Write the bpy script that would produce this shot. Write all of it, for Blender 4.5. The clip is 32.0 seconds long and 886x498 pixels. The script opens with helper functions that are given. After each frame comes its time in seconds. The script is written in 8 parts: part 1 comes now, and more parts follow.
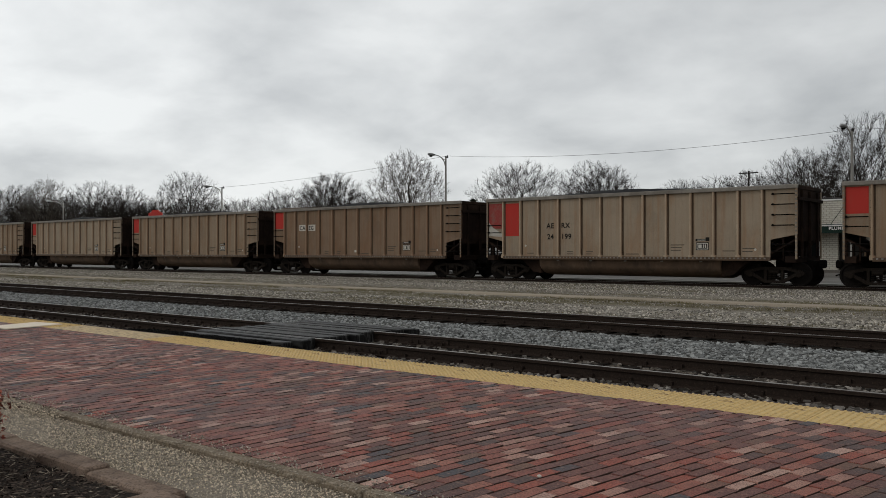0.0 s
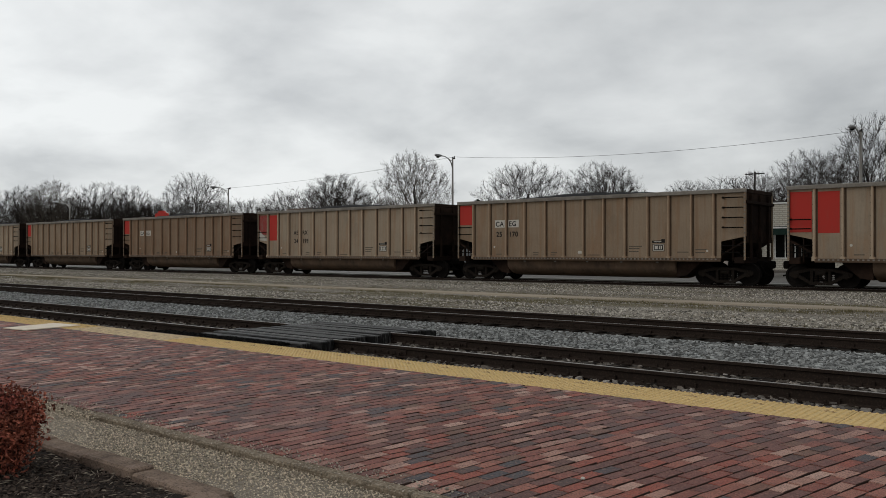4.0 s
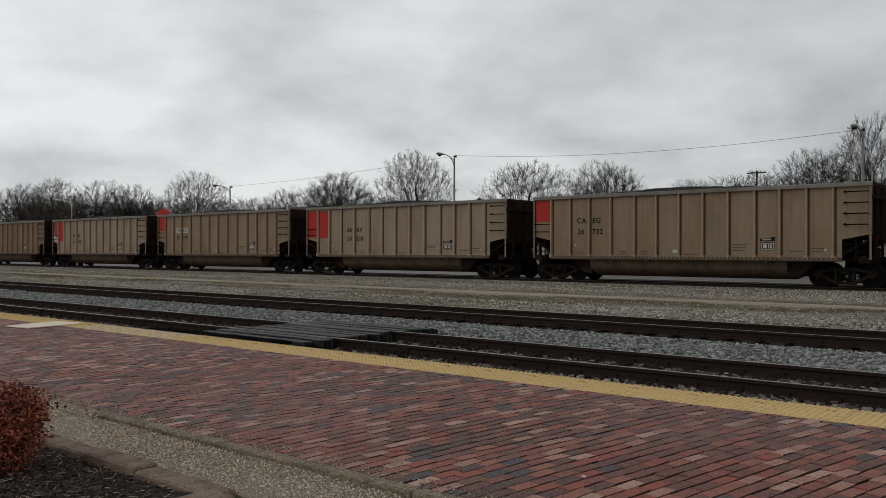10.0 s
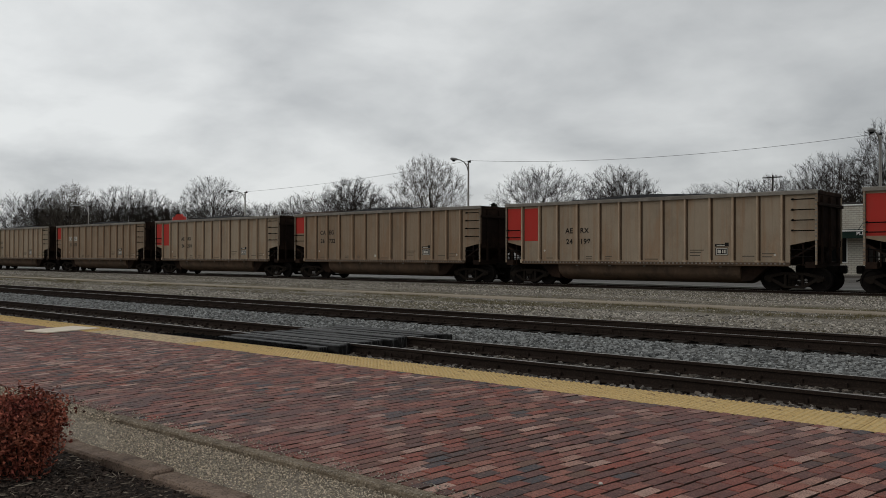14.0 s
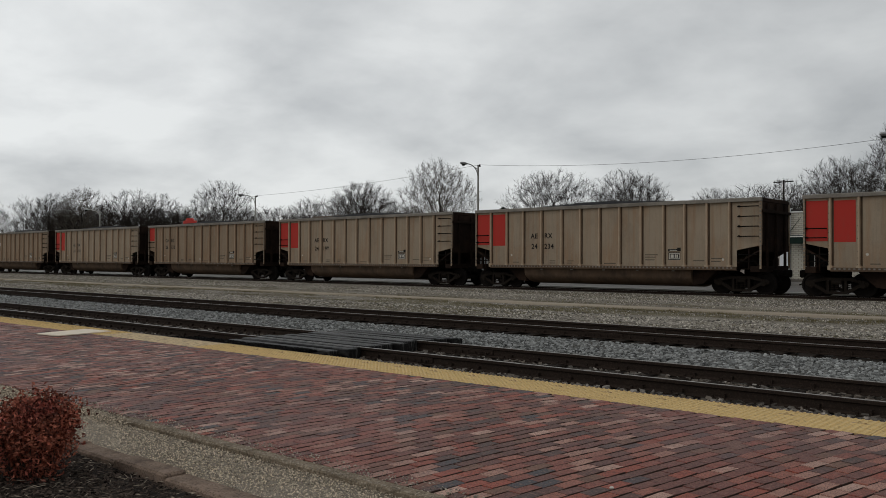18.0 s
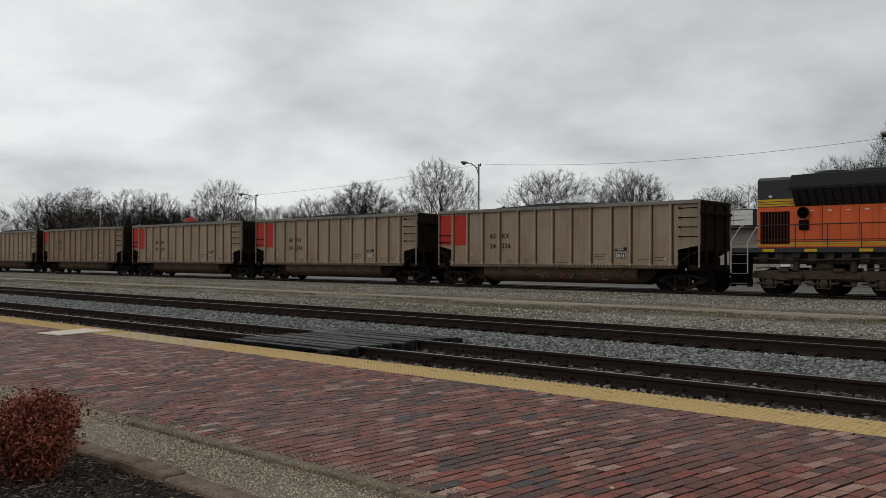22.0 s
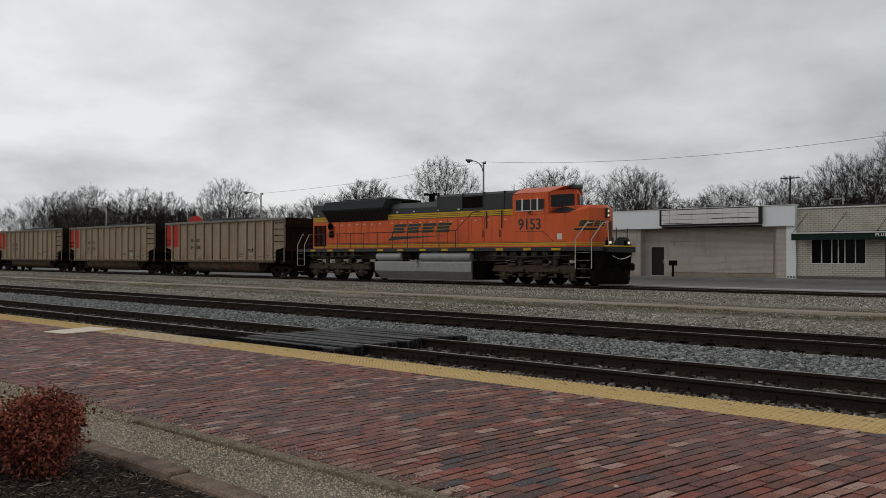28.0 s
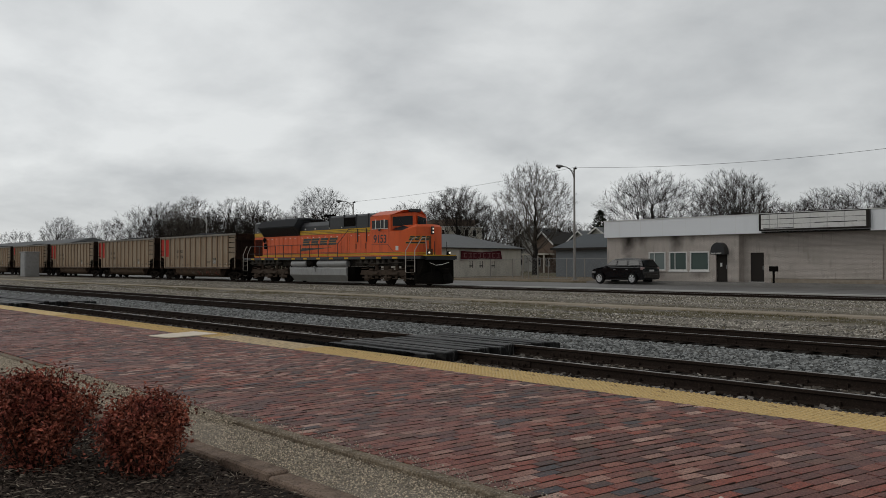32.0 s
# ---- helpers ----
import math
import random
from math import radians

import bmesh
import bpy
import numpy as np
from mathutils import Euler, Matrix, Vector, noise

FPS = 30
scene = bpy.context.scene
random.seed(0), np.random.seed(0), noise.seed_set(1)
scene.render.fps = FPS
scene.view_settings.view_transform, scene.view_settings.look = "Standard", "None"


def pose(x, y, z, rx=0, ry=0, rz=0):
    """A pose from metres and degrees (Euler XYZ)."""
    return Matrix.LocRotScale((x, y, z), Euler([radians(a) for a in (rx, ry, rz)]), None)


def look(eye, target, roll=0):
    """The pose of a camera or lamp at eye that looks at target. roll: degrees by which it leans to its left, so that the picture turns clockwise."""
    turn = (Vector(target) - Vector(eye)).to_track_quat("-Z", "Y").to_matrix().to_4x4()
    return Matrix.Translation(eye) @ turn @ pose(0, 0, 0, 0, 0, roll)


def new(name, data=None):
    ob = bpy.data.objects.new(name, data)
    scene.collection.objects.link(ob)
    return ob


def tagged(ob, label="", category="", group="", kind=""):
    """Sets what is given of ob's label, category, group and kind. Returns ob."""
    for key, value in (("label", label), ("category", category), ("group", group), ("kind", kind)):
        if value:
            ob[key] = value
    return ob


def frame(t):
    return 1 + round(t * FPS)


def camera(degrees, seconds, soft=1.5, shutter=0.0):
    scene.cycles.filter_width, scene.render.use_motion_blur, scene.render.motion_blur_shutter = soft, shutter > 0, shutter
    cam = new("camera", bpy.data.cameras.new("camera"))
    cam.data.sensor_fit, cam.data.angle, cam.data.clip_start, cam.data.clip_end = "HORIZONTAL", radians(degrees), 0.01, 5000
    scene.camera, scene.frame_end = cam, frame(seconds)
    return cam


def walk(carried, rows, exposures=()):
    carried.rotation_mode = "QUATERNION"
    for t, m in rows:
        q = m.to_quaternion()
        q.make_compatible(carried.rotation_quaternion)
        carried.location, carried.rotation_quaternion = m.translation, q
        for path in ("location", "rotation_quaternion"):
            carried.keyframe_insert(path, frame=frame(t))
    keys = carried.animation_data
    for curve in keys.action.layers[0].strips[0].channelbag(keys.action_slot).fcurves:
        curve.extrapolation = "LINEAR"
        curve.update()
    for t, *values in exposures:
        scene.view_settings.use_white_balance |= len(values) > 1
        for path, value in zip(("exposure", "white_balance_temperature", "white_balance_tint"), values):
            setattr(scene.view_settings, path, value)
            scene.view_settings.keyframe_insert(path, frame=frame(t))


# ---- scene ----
cam = camera(55.8, 32.0, soft=0.6)
PATH = [
    (0, (0.203, -0.392, 1.445), (-1.07, 1.15, 1.451), 0.0),
    (0.5, (0.005, -0.459, 1.471), (-1.274, 1.079, 1.48), -0.1),
    (1, (0.026, -0.531, 1.462), (-1.253, 1.006, 1.47), -0.0),
    (1.5, (0.022, -0.556, 1.466), (-1.256, 0.982, 1.473), 0.0),
    (2, (0.025, -0.564, 1.454), (-1.254, 0.974, 1.46), -0.0),
    (2.5, (0.023, -0.561, 1.454), (-1.256, 0.976, 1.462), -0.0),
    (3, (0.031, -0.558, 1.46), (-1.25, 0.978, 1.467), -0.0),
    (3.5, (0.033, -0.564, 1.46), (-1.247, 0.973, 1.468), 0.0),
    (5.5, (0.029, -0.574, 1.46), (-1.252, 0.962, 1.466), 0.1),
    (6, (0.029, -0.572, 1.461), (-1.252, 0.964, 1.466), -0.0),
    (6.5, (0.033, -0.575, 1.459), (-1.249, 0.96, 1.464), 0.0),
    (7, (0.034, -0.579, 1.461), (-1.247, 0.957, 1.466), 0.1),
    (7.5, (0.035, -0.574, 1.457), (-1.247, 0.961, 1.462), -0.0),
    (8, (0.035, -0.574, 1.46), (-1.248, 0.96, 1.465), 0.1),
    (8.5, (0.034, -0.571, 1.46), (-1.249, 0.963, 1.464), 0.0),
    (9, (0.034, -0.571, 1.459), (-1.249, 0.964, 1.464), 0.1),
    (9.5, (0.038, -0.581, 1.467), (-1.245, 0.953, 1.471), 0.1),
    (10, (0.042, -0.584, 1.463), (-1.241, 0.951, 1.467), 0.1),
    (10.5, (0.035, -0.583, 1.463), (-1.248, 0.951, 1.466), 0.1),
    (11, (0.032, -0.587, 1.464), (-1.253, 0.947, 1.467), 0.1),
    (11.5, (0.034, -0.593, 1.462), (-1.256, 0.936, 1.468), 0.1),
    (12, (0.038, -0.599, 1.465), (-1.259, 0.924, 1.476), 0.1),
    (12.5, (0.035, -0.6, 1.465), (-1.265, 0.92, 1.478), 0.1),
    (13, (0.031, -0.601, 1.465), (-1.273, 0.916, 1.48), 0.1),
    (13.5, (0.035, -0.597, 1.464), (-1.272, 0.917, 1.481), 0.1),
    (14, (0.035, -0.597, 1.469), (-1.273, 0.916, 1.485), 0.1),
    (14.5, (0.034, -0.596, 1.469), (-1.279, 0.912, 1.487), 0.1),
    (16.5, (0.038, -0.599, 1.467), (-1.287, 0.899, 1.494), 0.1),
    (17, (0.036, -0.6, 1.467), (-1.289, 0.898, 1.494), 0.1),
    (17.5, (0.039, -0.609, 1.467), (-1.286, 0.889, 1.494), 0.1),
    (18, (0.035, -0.613, 1.466), (-1.29, 0.885, 1.492), 0.2),
    (18.5, (0.035, -0.611, 1.467), (-1.29, 0.887, 1.493), 0.1),
    (19, (0.033, -0.61, 1.467), (-1.293, 0.888, 1.493), 0.2),
    (19.5, (0.03, -0.604, 1.465), (-1.296, 0.893, 1.49), 0.1),
    (20, (0.03, -0.606, 1.465), (-1.296, 0.891, 1.49), 0.1),
    (20.5, (0.034, -0.607, 1.468), (-1.292, 0.89, 1.493), 0.2),
    (21, (0.031, -0.6, 1.47), (-1.296, 0.896, 1.494), 0.2),
    (21.5, (0.031, -0.602, 1.471), (-1.295, 0.894, 1.495), 0.2),
    (22, (0.031, -0.603, 1.47), (-1.295, 0.894, 1.494), 0.2),
    (22.5, (0.039, -0.607, 1.472), (-1.288, 0.889, 1.496), 0.2),
    (23, (0.039, -0.606, 1.473), (-1.289, 0.89, 1.497), 0.2),
    (23.5, (0.039, -0.607, 1.474), (-1.288, 0.889, 1.498), 0.2),
    (24, (0.039, -0.604, 1.472), (-1.288, 0.892, 1.496), 0.2),
    (24.5, (0.044, -0.6, 1.473), (-1.284, 0.895, 1.497), 0.2),
    (25, (0.044, -0.6, 1.474), (-1.284, 0.896, 1.497), 0.2),
    (25.5, (0.04, -0.596, 1.476), (-1.288, 0.899, 1.498), 0.2),
    (27.5, (0.042, -0.604, 1.478), (-1.286, 0.891, 1.499), 0.2),
    (28, (0.039, -0.601, 1.474), (-1.296, 0.888, 1.493), 0.1),
    (28.5, (0.032, -0.604, 1.474), (-1.344, 0.847, 1.487), 0.0),
    (29, (0.023, -0.607, 1.474), (-1.38, 0.818, 1.489), -0.0),
    (29.5, (0.021, -0.612, 1.471), (-1.408, 0.788, 1.494), -0.0),
    (30, (0.018, -0.618, 1.473), (-1.429, 0.763, 1.5), -0.0),
    (30.5, (0.01, -0.617, 1.472), (-1.448, 0.752, 1.501), -0.0),
    (31, (0.002, -0.607, 1.465), (-1.466, 0.751, 1.496), -0.1),
    (31.5, (-0.003, -0.6, 1.462), (-1.478, 0.751, 1.494), -0.0),
    (32, (-0.017, -0.583, 1.449), (-1.504, 0.755, 1.485), -0.1),
]
walk(cam, [(t, look(eye, target, roll)) for t, eye, target, roll in PATH],
     [(0, 0.16), (1, 0.08), (2, 0.18), (3, 0.18), (6, 0.05), (10, 0.03), (12, 0.02), (14, -0.04), (17, 0.0), (18, 0.01), (19, 0.10), (21, 0.10), (22, 0.06), (24, 0.03), (25, 0.03), (29, 0.01), (31, -0.04), (32, -0.06)])

# ---- world and light: flat overcast ----
scene.view_settings.exposure = 0.0
world = bpy.data.worlds.new("overcast_sky")
scene.world = world
world.use_nodes = True


def world_nodes():
    nt = world.node_tree
    n, l = nt.nodes, nt.links
    bg = n["Background"]
    sky = n.new("ShaderNodeTexSky")
    sky.sky_type = "NISHITA"
    sky.sun_disc = False
    sky.sun_elevation, sky.sun_rotation = radians(38), radians(-150)
    co = n.new("ShaderNodeTexCoord")
    # cloud sheets, flattened towards the horizon
    sep = n.new("ShaderNodeSeparateXYZ")
    l.new(co.outputs["Generated"], sep.inputs[0])
    zz = n.new("ShaderNodeMath")
    zz.operation = "ADD"
    zz.inputs[1].default_value = 0.32
    l.new(sep.outputs["Z"], zz.inputs[0])
    div = n.new("ShaderNodeVectorMath")
    div.operation = "DIVIDE"
    com = n.new("ShaderNodeCombineXYZ")
    for i in range(3):
        l.new(zz.outputs[0], com.inputs[i])
    l.new(co.outputs["Generated"], div.inputs[0])
    l.new(com.outputs[0], div.inputs[1])
    big = n.new("ShaderNodeTexNoise")
    big.inputs["Scale"].default_value = 2.2
    big.inputs["Detail"].default_value = 6
    big.inputs["Roughness"].default_value = 0.52
    big.inputs["Distortion"].default_value = 0.15
    l.new(div.outputs[0], big.inputs["Vector"])
    ramp = n.new("ShaderNodeValToRGB")
    e = ramp.color_ramp.elements
    e[0].position, e[0].color = 0.30, (0.45, 0.465, 0.475, 1)
    e[1].position, e[1].color = 0.62, (0.69, 0.705, 0.705, 1)
    l.new(big.outputs["Fac"], ramp.inputs[0])
    # heavier cloud overhead, a brighter side where the sun stands behind it
    over = n.new("ShaderNodeMapRange")
    over.interpolation_type = "SMOOTHSTEP"
    for key, value in (("From Min", 0.15), ("From Max", 0.85), ("To Min", 1.0), ("To Max", 0.80)):
        over.inputs[key].default_value = value
    l.new(sep.outputs["Z"], over.inputs["Value"])
    side = n.new("ShaderNodeVectorMath")
    side.operation = "DOT_PRODUCT"
    side.inputs[1].default_value = (-0.98, 0.1, 0.15)
    l.new(co.outputs["Generated"], side.inputs[0])
    lean = n.new("ShaderNodeMapRange")
    for key, value in (("From Min", 0.2), ("From Max", 1.0), ("To Min", 0.80), ("To Max", 1.22)):
        lean.inputs[key].default_value = value
    l.new(side.outputs["Value"], lean.inputs["Value"])
    both = n.new("ShaderNodeMath")
    both.operation = "MULTIPLY"
    l.new(over.outputs[0], both.inputs[0])
    l.new(lean.outputs[0], both.inputs[1])
    tone = n.new("ShaderNodeMix")
    tone.data_type, tone.blend_type = "RGBA", "MULTIPLY"
    tone.inputs["Factor"].default_value = 1.0
    l.new(ramp.outputs[0], tone.inputs["A"])
    l.new(both.outputs[0], tone.inputs["B"])
    mix = n.new("ShaderNodeMix")
    mix.data_type = "RGBA"
    mix.inputs["Factor"].default_value = 0.94
    dim = n.new("ShaderNodeMix")
    dim.data_type, dim.blend_type = "RGBA", "MULTIPLY"
    dim.inputs["Factor"].default_value = 1.0
    dim.inputs["B"].default_value = (0.1, 0.1, 0.1, 1)
    l.new(sky.outputs[0], dim.inputs["A"])
    l.new(dim.outputs["Result"], mix.inputs["A"])
    l.new(tone.outputs["Result"], mix.inputs["B"])
    l.new(mix.outputs["Result"], bg.inputs["Color"])
    bg.inputs["Strength"].default_value = 1.0


world_nodes()
sun = new("sun", bpy.data.lights.new("sun", "SUN"))
sun.data.energy, sun.data.angle, sun.data.color = 0.35, radians(25), (1.0, 0.97, 0.93)
sun.matrix_world = look((0, 0, 50), (30, 40, 0))

# ---- mesh and material helpers ----
class Shape:
    """Vertices and faces gathered for one mesh."""

    def __init__(self):
        self.v, self.f = [], []

    def add(self, verts, faces):
        n = len(self.v)
        self.v += [tuple(p) for p in verts]
        self.f += [tuple(i + n for i in f) for f in faces]
        return self

    def box(self, x0, x1, y0, y1, z0, z1, b=0.0):
        """A box; b: width of the chamfer on all edges."""
        if b <= 0:
            v = [(x, y, z) for x in (x0, x1) for y in (y0, y1) for z in (z0, z1)]
            return self.add(v, [(0, 1, 3, 2), (4, 6, 7, 5), (0, 4, 5, 1), (2, 3, 7, 6), (0, 2, 6, 4), (1, 5, 7, 3)])
        v, at = [], {}
        for i, x in enumerate((x0, x1)):
            for j, y in enumerate((y0, y1)):
                for k, z in enumerate((z0, z1)):
                    dx, dy, dz = b * (1 - 2 * i), b * (1 - 2 * j), b * (1 - 2 * k)
                    for a, p in enumerate(((x, y + dy, z + dz), (x + dx, y, z + dz), (x + dx, y + dy, z))):
                        at[i, j, k, a] = len(v)
                        v.append(p)
        f = []
        for s in (0, 1):
            f.append([at[s, j, k, 0] for j, k in ((0, 0), (1, 0), (1, 1), (0, 1))][:: 1 if s else -1])
            f.append([at[i, s, k, 1] for i, k in ((0, 0), (0, 1), (1, 1), (1, 0))][:: 1 if s else -1])
            f.append([at[i, j, s, 2] for i, j in ((0, 0), (1, 0), (1, 1), (0, 1))][:: 1 if s else -1])
        for p in (0, 1):
            for q in (0, 1):
                f.append((at[0, p, q, 1], at[1, p, q, 1], at[1, p, q, 2], at[0, p, q, 2]))
                f.append((at[p, 0, q, 0], at[p, 1, q, 0], at[p, 1, q, 2], at[p, 0, q, 2]))
                f.append((at[p, q, 0, 0], at[p, q, 1, 0], at[p, q, 1, 1], at[p, q, 0, 1]))
        f += [(at[i, j, k, 0], at[i, j, k, 1], at[i, j, k, 2]) for i in (0, 1) for j in (0, 1) for k in (0, 1)]
        return self.add(v, f)

    def rod(self, p0, p1, r0, r1=None, n=8, caps=True):
        """A tapered rod from p0 to p1."""
        p0, p1 = Vector(p0), Vector(p1)
        r1 = r0 if r1 is None else r1
        d = (p1 - p0).normalized()
        a = d.orthogonal().normalized()
        b = d.cross(a)
        ring = [(math.cos(2 * math.pi * i / n), math.sin(2 * math.pi * i / n)) for i in range(n)]
        v = [p0 + r0 * (c * a + s * b) for c, s in ring] + [p1 + r1 * (c * a + s * b) for c, s in ring]
        f = [(i, (i + 1) % n, n + (i + 1) % n, n + i) for i in range(n)]
        if caps:
            f += [tuple(range(n))[::-1], tuple(range(n, 2 * n))]
        return self.add(v, f)

    def pipe(self, points, r, n=6):
        for p, q in zip(points, points[1:]):
            self.rod(p, q, r, n=n)
        return self

    def prism(self, outline, axis, a, b):
        """An outline of (u, v) pushed along an axis from a to b. x: (y, z), y: (x, z), z: (x, y)."""
        put = {"x": lambda u, v, w: (w, u, v), "y": lambda u, v, w: (u, w, v), "z": lambda u, v, w: (u, v, w)}[axis]
        n = len(outline)
        v = [put(p, q, a) for p, q in outline] + [put(p, q, b) for p, q in outline]
        f = [(i, (i + 1) % n, n + (i + 1) % n, n + i) for i in range(n)]
        return self.add(v, f + [tuple(range(n))[::-1], tuple(range(n, 2 * n))])

    def loft(self, rings, caps=True):
        """Rings of equal length joined one to the next."""
        n = len(rings[0])
        v = [p for r in rings for p in r]
        f = [(k * n + i, k * n + (i + 1) % n, (k + 1) * n + (i + 1) % n, (k + 1) * n + i) for k in range(len(rings) - 1) for i in range(n)]
        if caps:
            f += [tuple(range(n))[::-1], tuple(range((len(rings) - 1) * n, len(rings) * n))]
        return self.add(v, f)

    def lathe(self, profile, centre, axis="z", n=16):
        """(radius, height) pairs turned round an axis through centre."""
        cx, cy, cz = centre
        put = {
            "z": lambda c, s, h: (cx + c, cy + s, cz + h),
            "y": lambda c, s, h: (cx + c, cy + h, cz + s),
            "x": lambda c, s, h: (cx + h, cy + c, cz + s),
        }[axis]
        rings = [[put(r * math.cos(2 * math.pi * i / n), r * math.sin(2 * math.pi * i / n), h) for i in range(n)] for r, h in profile]
        return self.loft(rings)

    def plate(self, pts, thick, way):
        """A flat polygon given depth along way."""
        w = Vector(way) * thick
        n = len(pts)
        v = [Vector(p) for p in pts] + [Vector(p) + w for p in pts]
        f = [(i, (i + 1) % n, n + (i + 1) % n, n + i) for i in range(n)]
        return self.add(v, f + [tuple(range(n))[::-1], tuple(range(n, 2 * n))])

    def mesh(self, name, smooth=35.0):
        me = bpy.data.meshes.new(name)
        me.from_pydata([tuple(p) for p in self.v], [], self.f)
        bm = bmesh.new()
        bm.from_mesh(me)
        bmesh.ops.recalc_face_normals(bm, faces=bm.faces)
        bm.to_mesh(me)
        bm.free()
        if smooth:
            me.shade_smooth()
            me.set_sharp_from_angle(angle=radians(smooth))
        return me


MESHES = {}


def cached(key, build, material):
    """One mesh under a key, built once and shared by all that look alike."""
    if key not in MESHES:
        MESHES[key] = build() if callable(build) else build
        if isinstance(MESHES[key], Shape):
            MESHES[key] = MESHES[key].mesh(key)
        if not MESHES[key].materials:
            MESHES[key].materials.append(material)
    return MESHES[key]


def part(name, shape, material, parent=None, label="", m=None):
    """Links a Shape or mesh as ONE object, under a thing or under a part."""
    me = shape.mesh(name) if isinstance(shape, Shape) else shape
    if material is not None and not me.materials:
        me.materials.append(material)
    ob = new(name, me)
    ob.parent = parent
    if m is not None:
        ob.matrix_basis = m
    if label:
        ob["label"] = label
    return ob


def thing(name, label, category, m=None, group="", kind=""):
    ob = new(name)
    ob.empty_display_size = 0.2
    if m is not None:
        ob.matrix_basis = m
    return tagged(ob, label, category, group, kind)


def lettering(key, text, size, spacing=1.0, bold=0.0):
    """Built-in font as a flat mesh in the x-z plane, facing -y, its lower left at the origin."""
    if key in MESHES:
        return MESHES[key]
    cu = bpy.data.curves.new(key, "FONT")
    cu.body, cu.size, cu.space_character, cu.offset = text, size, spacing, bold
    ob = bpy.data.objects.new(key, cu)
    me = bpy.data.meshes.new_from_object(ob)
    bpy.data.objects.remove(ob)
    me.transform(Matrix.Rotation(radians(90), 4, "X"))
    MESHES[key] = me
    return me


def material(name, base, rough=0.7, metal=0.0, spots=(), bump=(), island=0.0, objrand=0.0, coat=0.0, spec=None):
    """A procedural surface. base: colour. spots: (scale, low, high, colour, strength, stretch) noise layers.
    bump: (scale, strength, distance) relief layers. island / objrand: value spread from piece to piece."""
    mat = bpy.data.materials.new(name)
    mat.use_nodes = True
    nt = mat.node_tree
    n, l = nt.nodes, nt.links
    bs = n["Principled BSDF"]
    bs.inputs["Roughness"].default_value = rough
    bs.inputs["Metallic"].default_value = metal
    bs.inputs["Specular IOR Level"].default_value = spec if spec is not None else 0.5 if rough < 0.5 or metal else 0.14
    bs.inputs["Coat Weight"].default_value = coat
    co = n.new("ShaderNodeTexCoord")
    rgb = n.new("ShaderNodeRGB")
    rgb.outputs[0].default_value = (*base, 1)
    colour = rgb.outputs[0]

    def noise_of(scale, stretch=(1, 1, 1), detail=5.0, rough_=0.6):
        mp = n.new("ShaderNodeMapping")
        mp.inputs["Scale"].default_value = stretch
        l.new(co.outputs["Object"], mp.inputs["Vector"])
        t = n.new("ShaderNodeTexNoise")
        t.inputs["Scale"].default_value = scale
        t.inputs["Detail"].default_value = detail
        t.inputs["Roughness"].default_value = rough_
        l.new(mp.outputs[0], t.inputs["Vector"])
        return t

    for scale, low, high, col, strength, *rest in spots:
        t = noise_of(scale, rest[0] if rest else (1, 1, 1))
        r = n.new("ShaderNodeMapRange")
        r.inputs["From Min"].default_value, r.inputs["From Max"].default_value = low, high
        r.inputs["To Max"].default_value = strength
        l.new(t.outputs["Fac"], r.inputs["Value"])
        mx = n.new("ShaderNodeMix")
        mx.data_type = "RGBA"
        l.new(r.outputs[0], mx.inputs["Factor"])
        l.new(colour, mx.inputs["A"])
        mx.inputs["B"].default_value = (*col, 1)
        colour = mx.outputs["Result"]
    if island or objrand:
        if island:
            src = n.new("ShaderNodeNewGeometry").outputs["Random Per Island"]
        else:
            src = n.new("ShaderNodeObjectInfo").outputs["Random"]
        amount = island or objrand
        r = n.new("ShaderNodeMapRange")
        r.inputs["To Min"].default_value, r.inputs["To Max"].default_value = 1 - amount, 1 + amount
        l.new(src, r.inputs["Value"])
        mx = n.new("ShaderNodeMix")
        mx.data_type, mx.blend_type = "RGBA", "MULTIPLY"
        mx.inputs["Factor"].default_value = 1.0
        l.new(colour, mx.inputs["A"])
        l.new(r.outputs[0], mx.inputs["B"])
        colour = mx.outputs["Result"]
    l.new(colour, bs.inputs["Base Color"])
    normal = None
    for scale, strength, dist, *rest in bump:
        t = noise_of(scale, rest[0] if rest else (1, 1, 1))
        b = n.new("ShaderNodeBump")
        b.inputs["Strength"].default_value, b.inputs["Distance"].default_value = strength, dist
        l.new(t.outputs["Fac"], b.inputs["Height"])
        if normal:
            l.new(normal, b.inputs["Normal"])
        normal = b.outputs[0]
    if normal:
        l.new(normal, bs.inputs["Normal"])
    return mat

# ---- materials ----
M_JOINT = material("sand_joint", (0.014, 0.011, 0.009), 0.95, bump=[(120, 0.4, 0.004)])
M_YELLOW = material("tactile_yellow", (0.68, 0.485, 0.215), 0.7, spots=[(1.5, 0.45, 0.75, (0.40, 0.28, 0.12), 0.5), (3.5, 0.57, 0.66, (0.17, 0.10, 0.06), 0.75, (1, 2, 1)), (25, 0.5, 0.7, (0.36, 0.25, 0.12), 0.6)])
M_EDGE = material("edge_concrete", (0.24, 0.19, 0.135), 0.9, spots=[(4, 0.4, 0.65, (0.13, 0.10, 0.07), 0.8), (45, 0.5, 0.62, (0.40, 0.34, 0.26), 0.7), (60, 0.5, 0.62, (0.06, 0.05, 0.035), 0.7)], bump=[(60, 0.5, 0.006)])
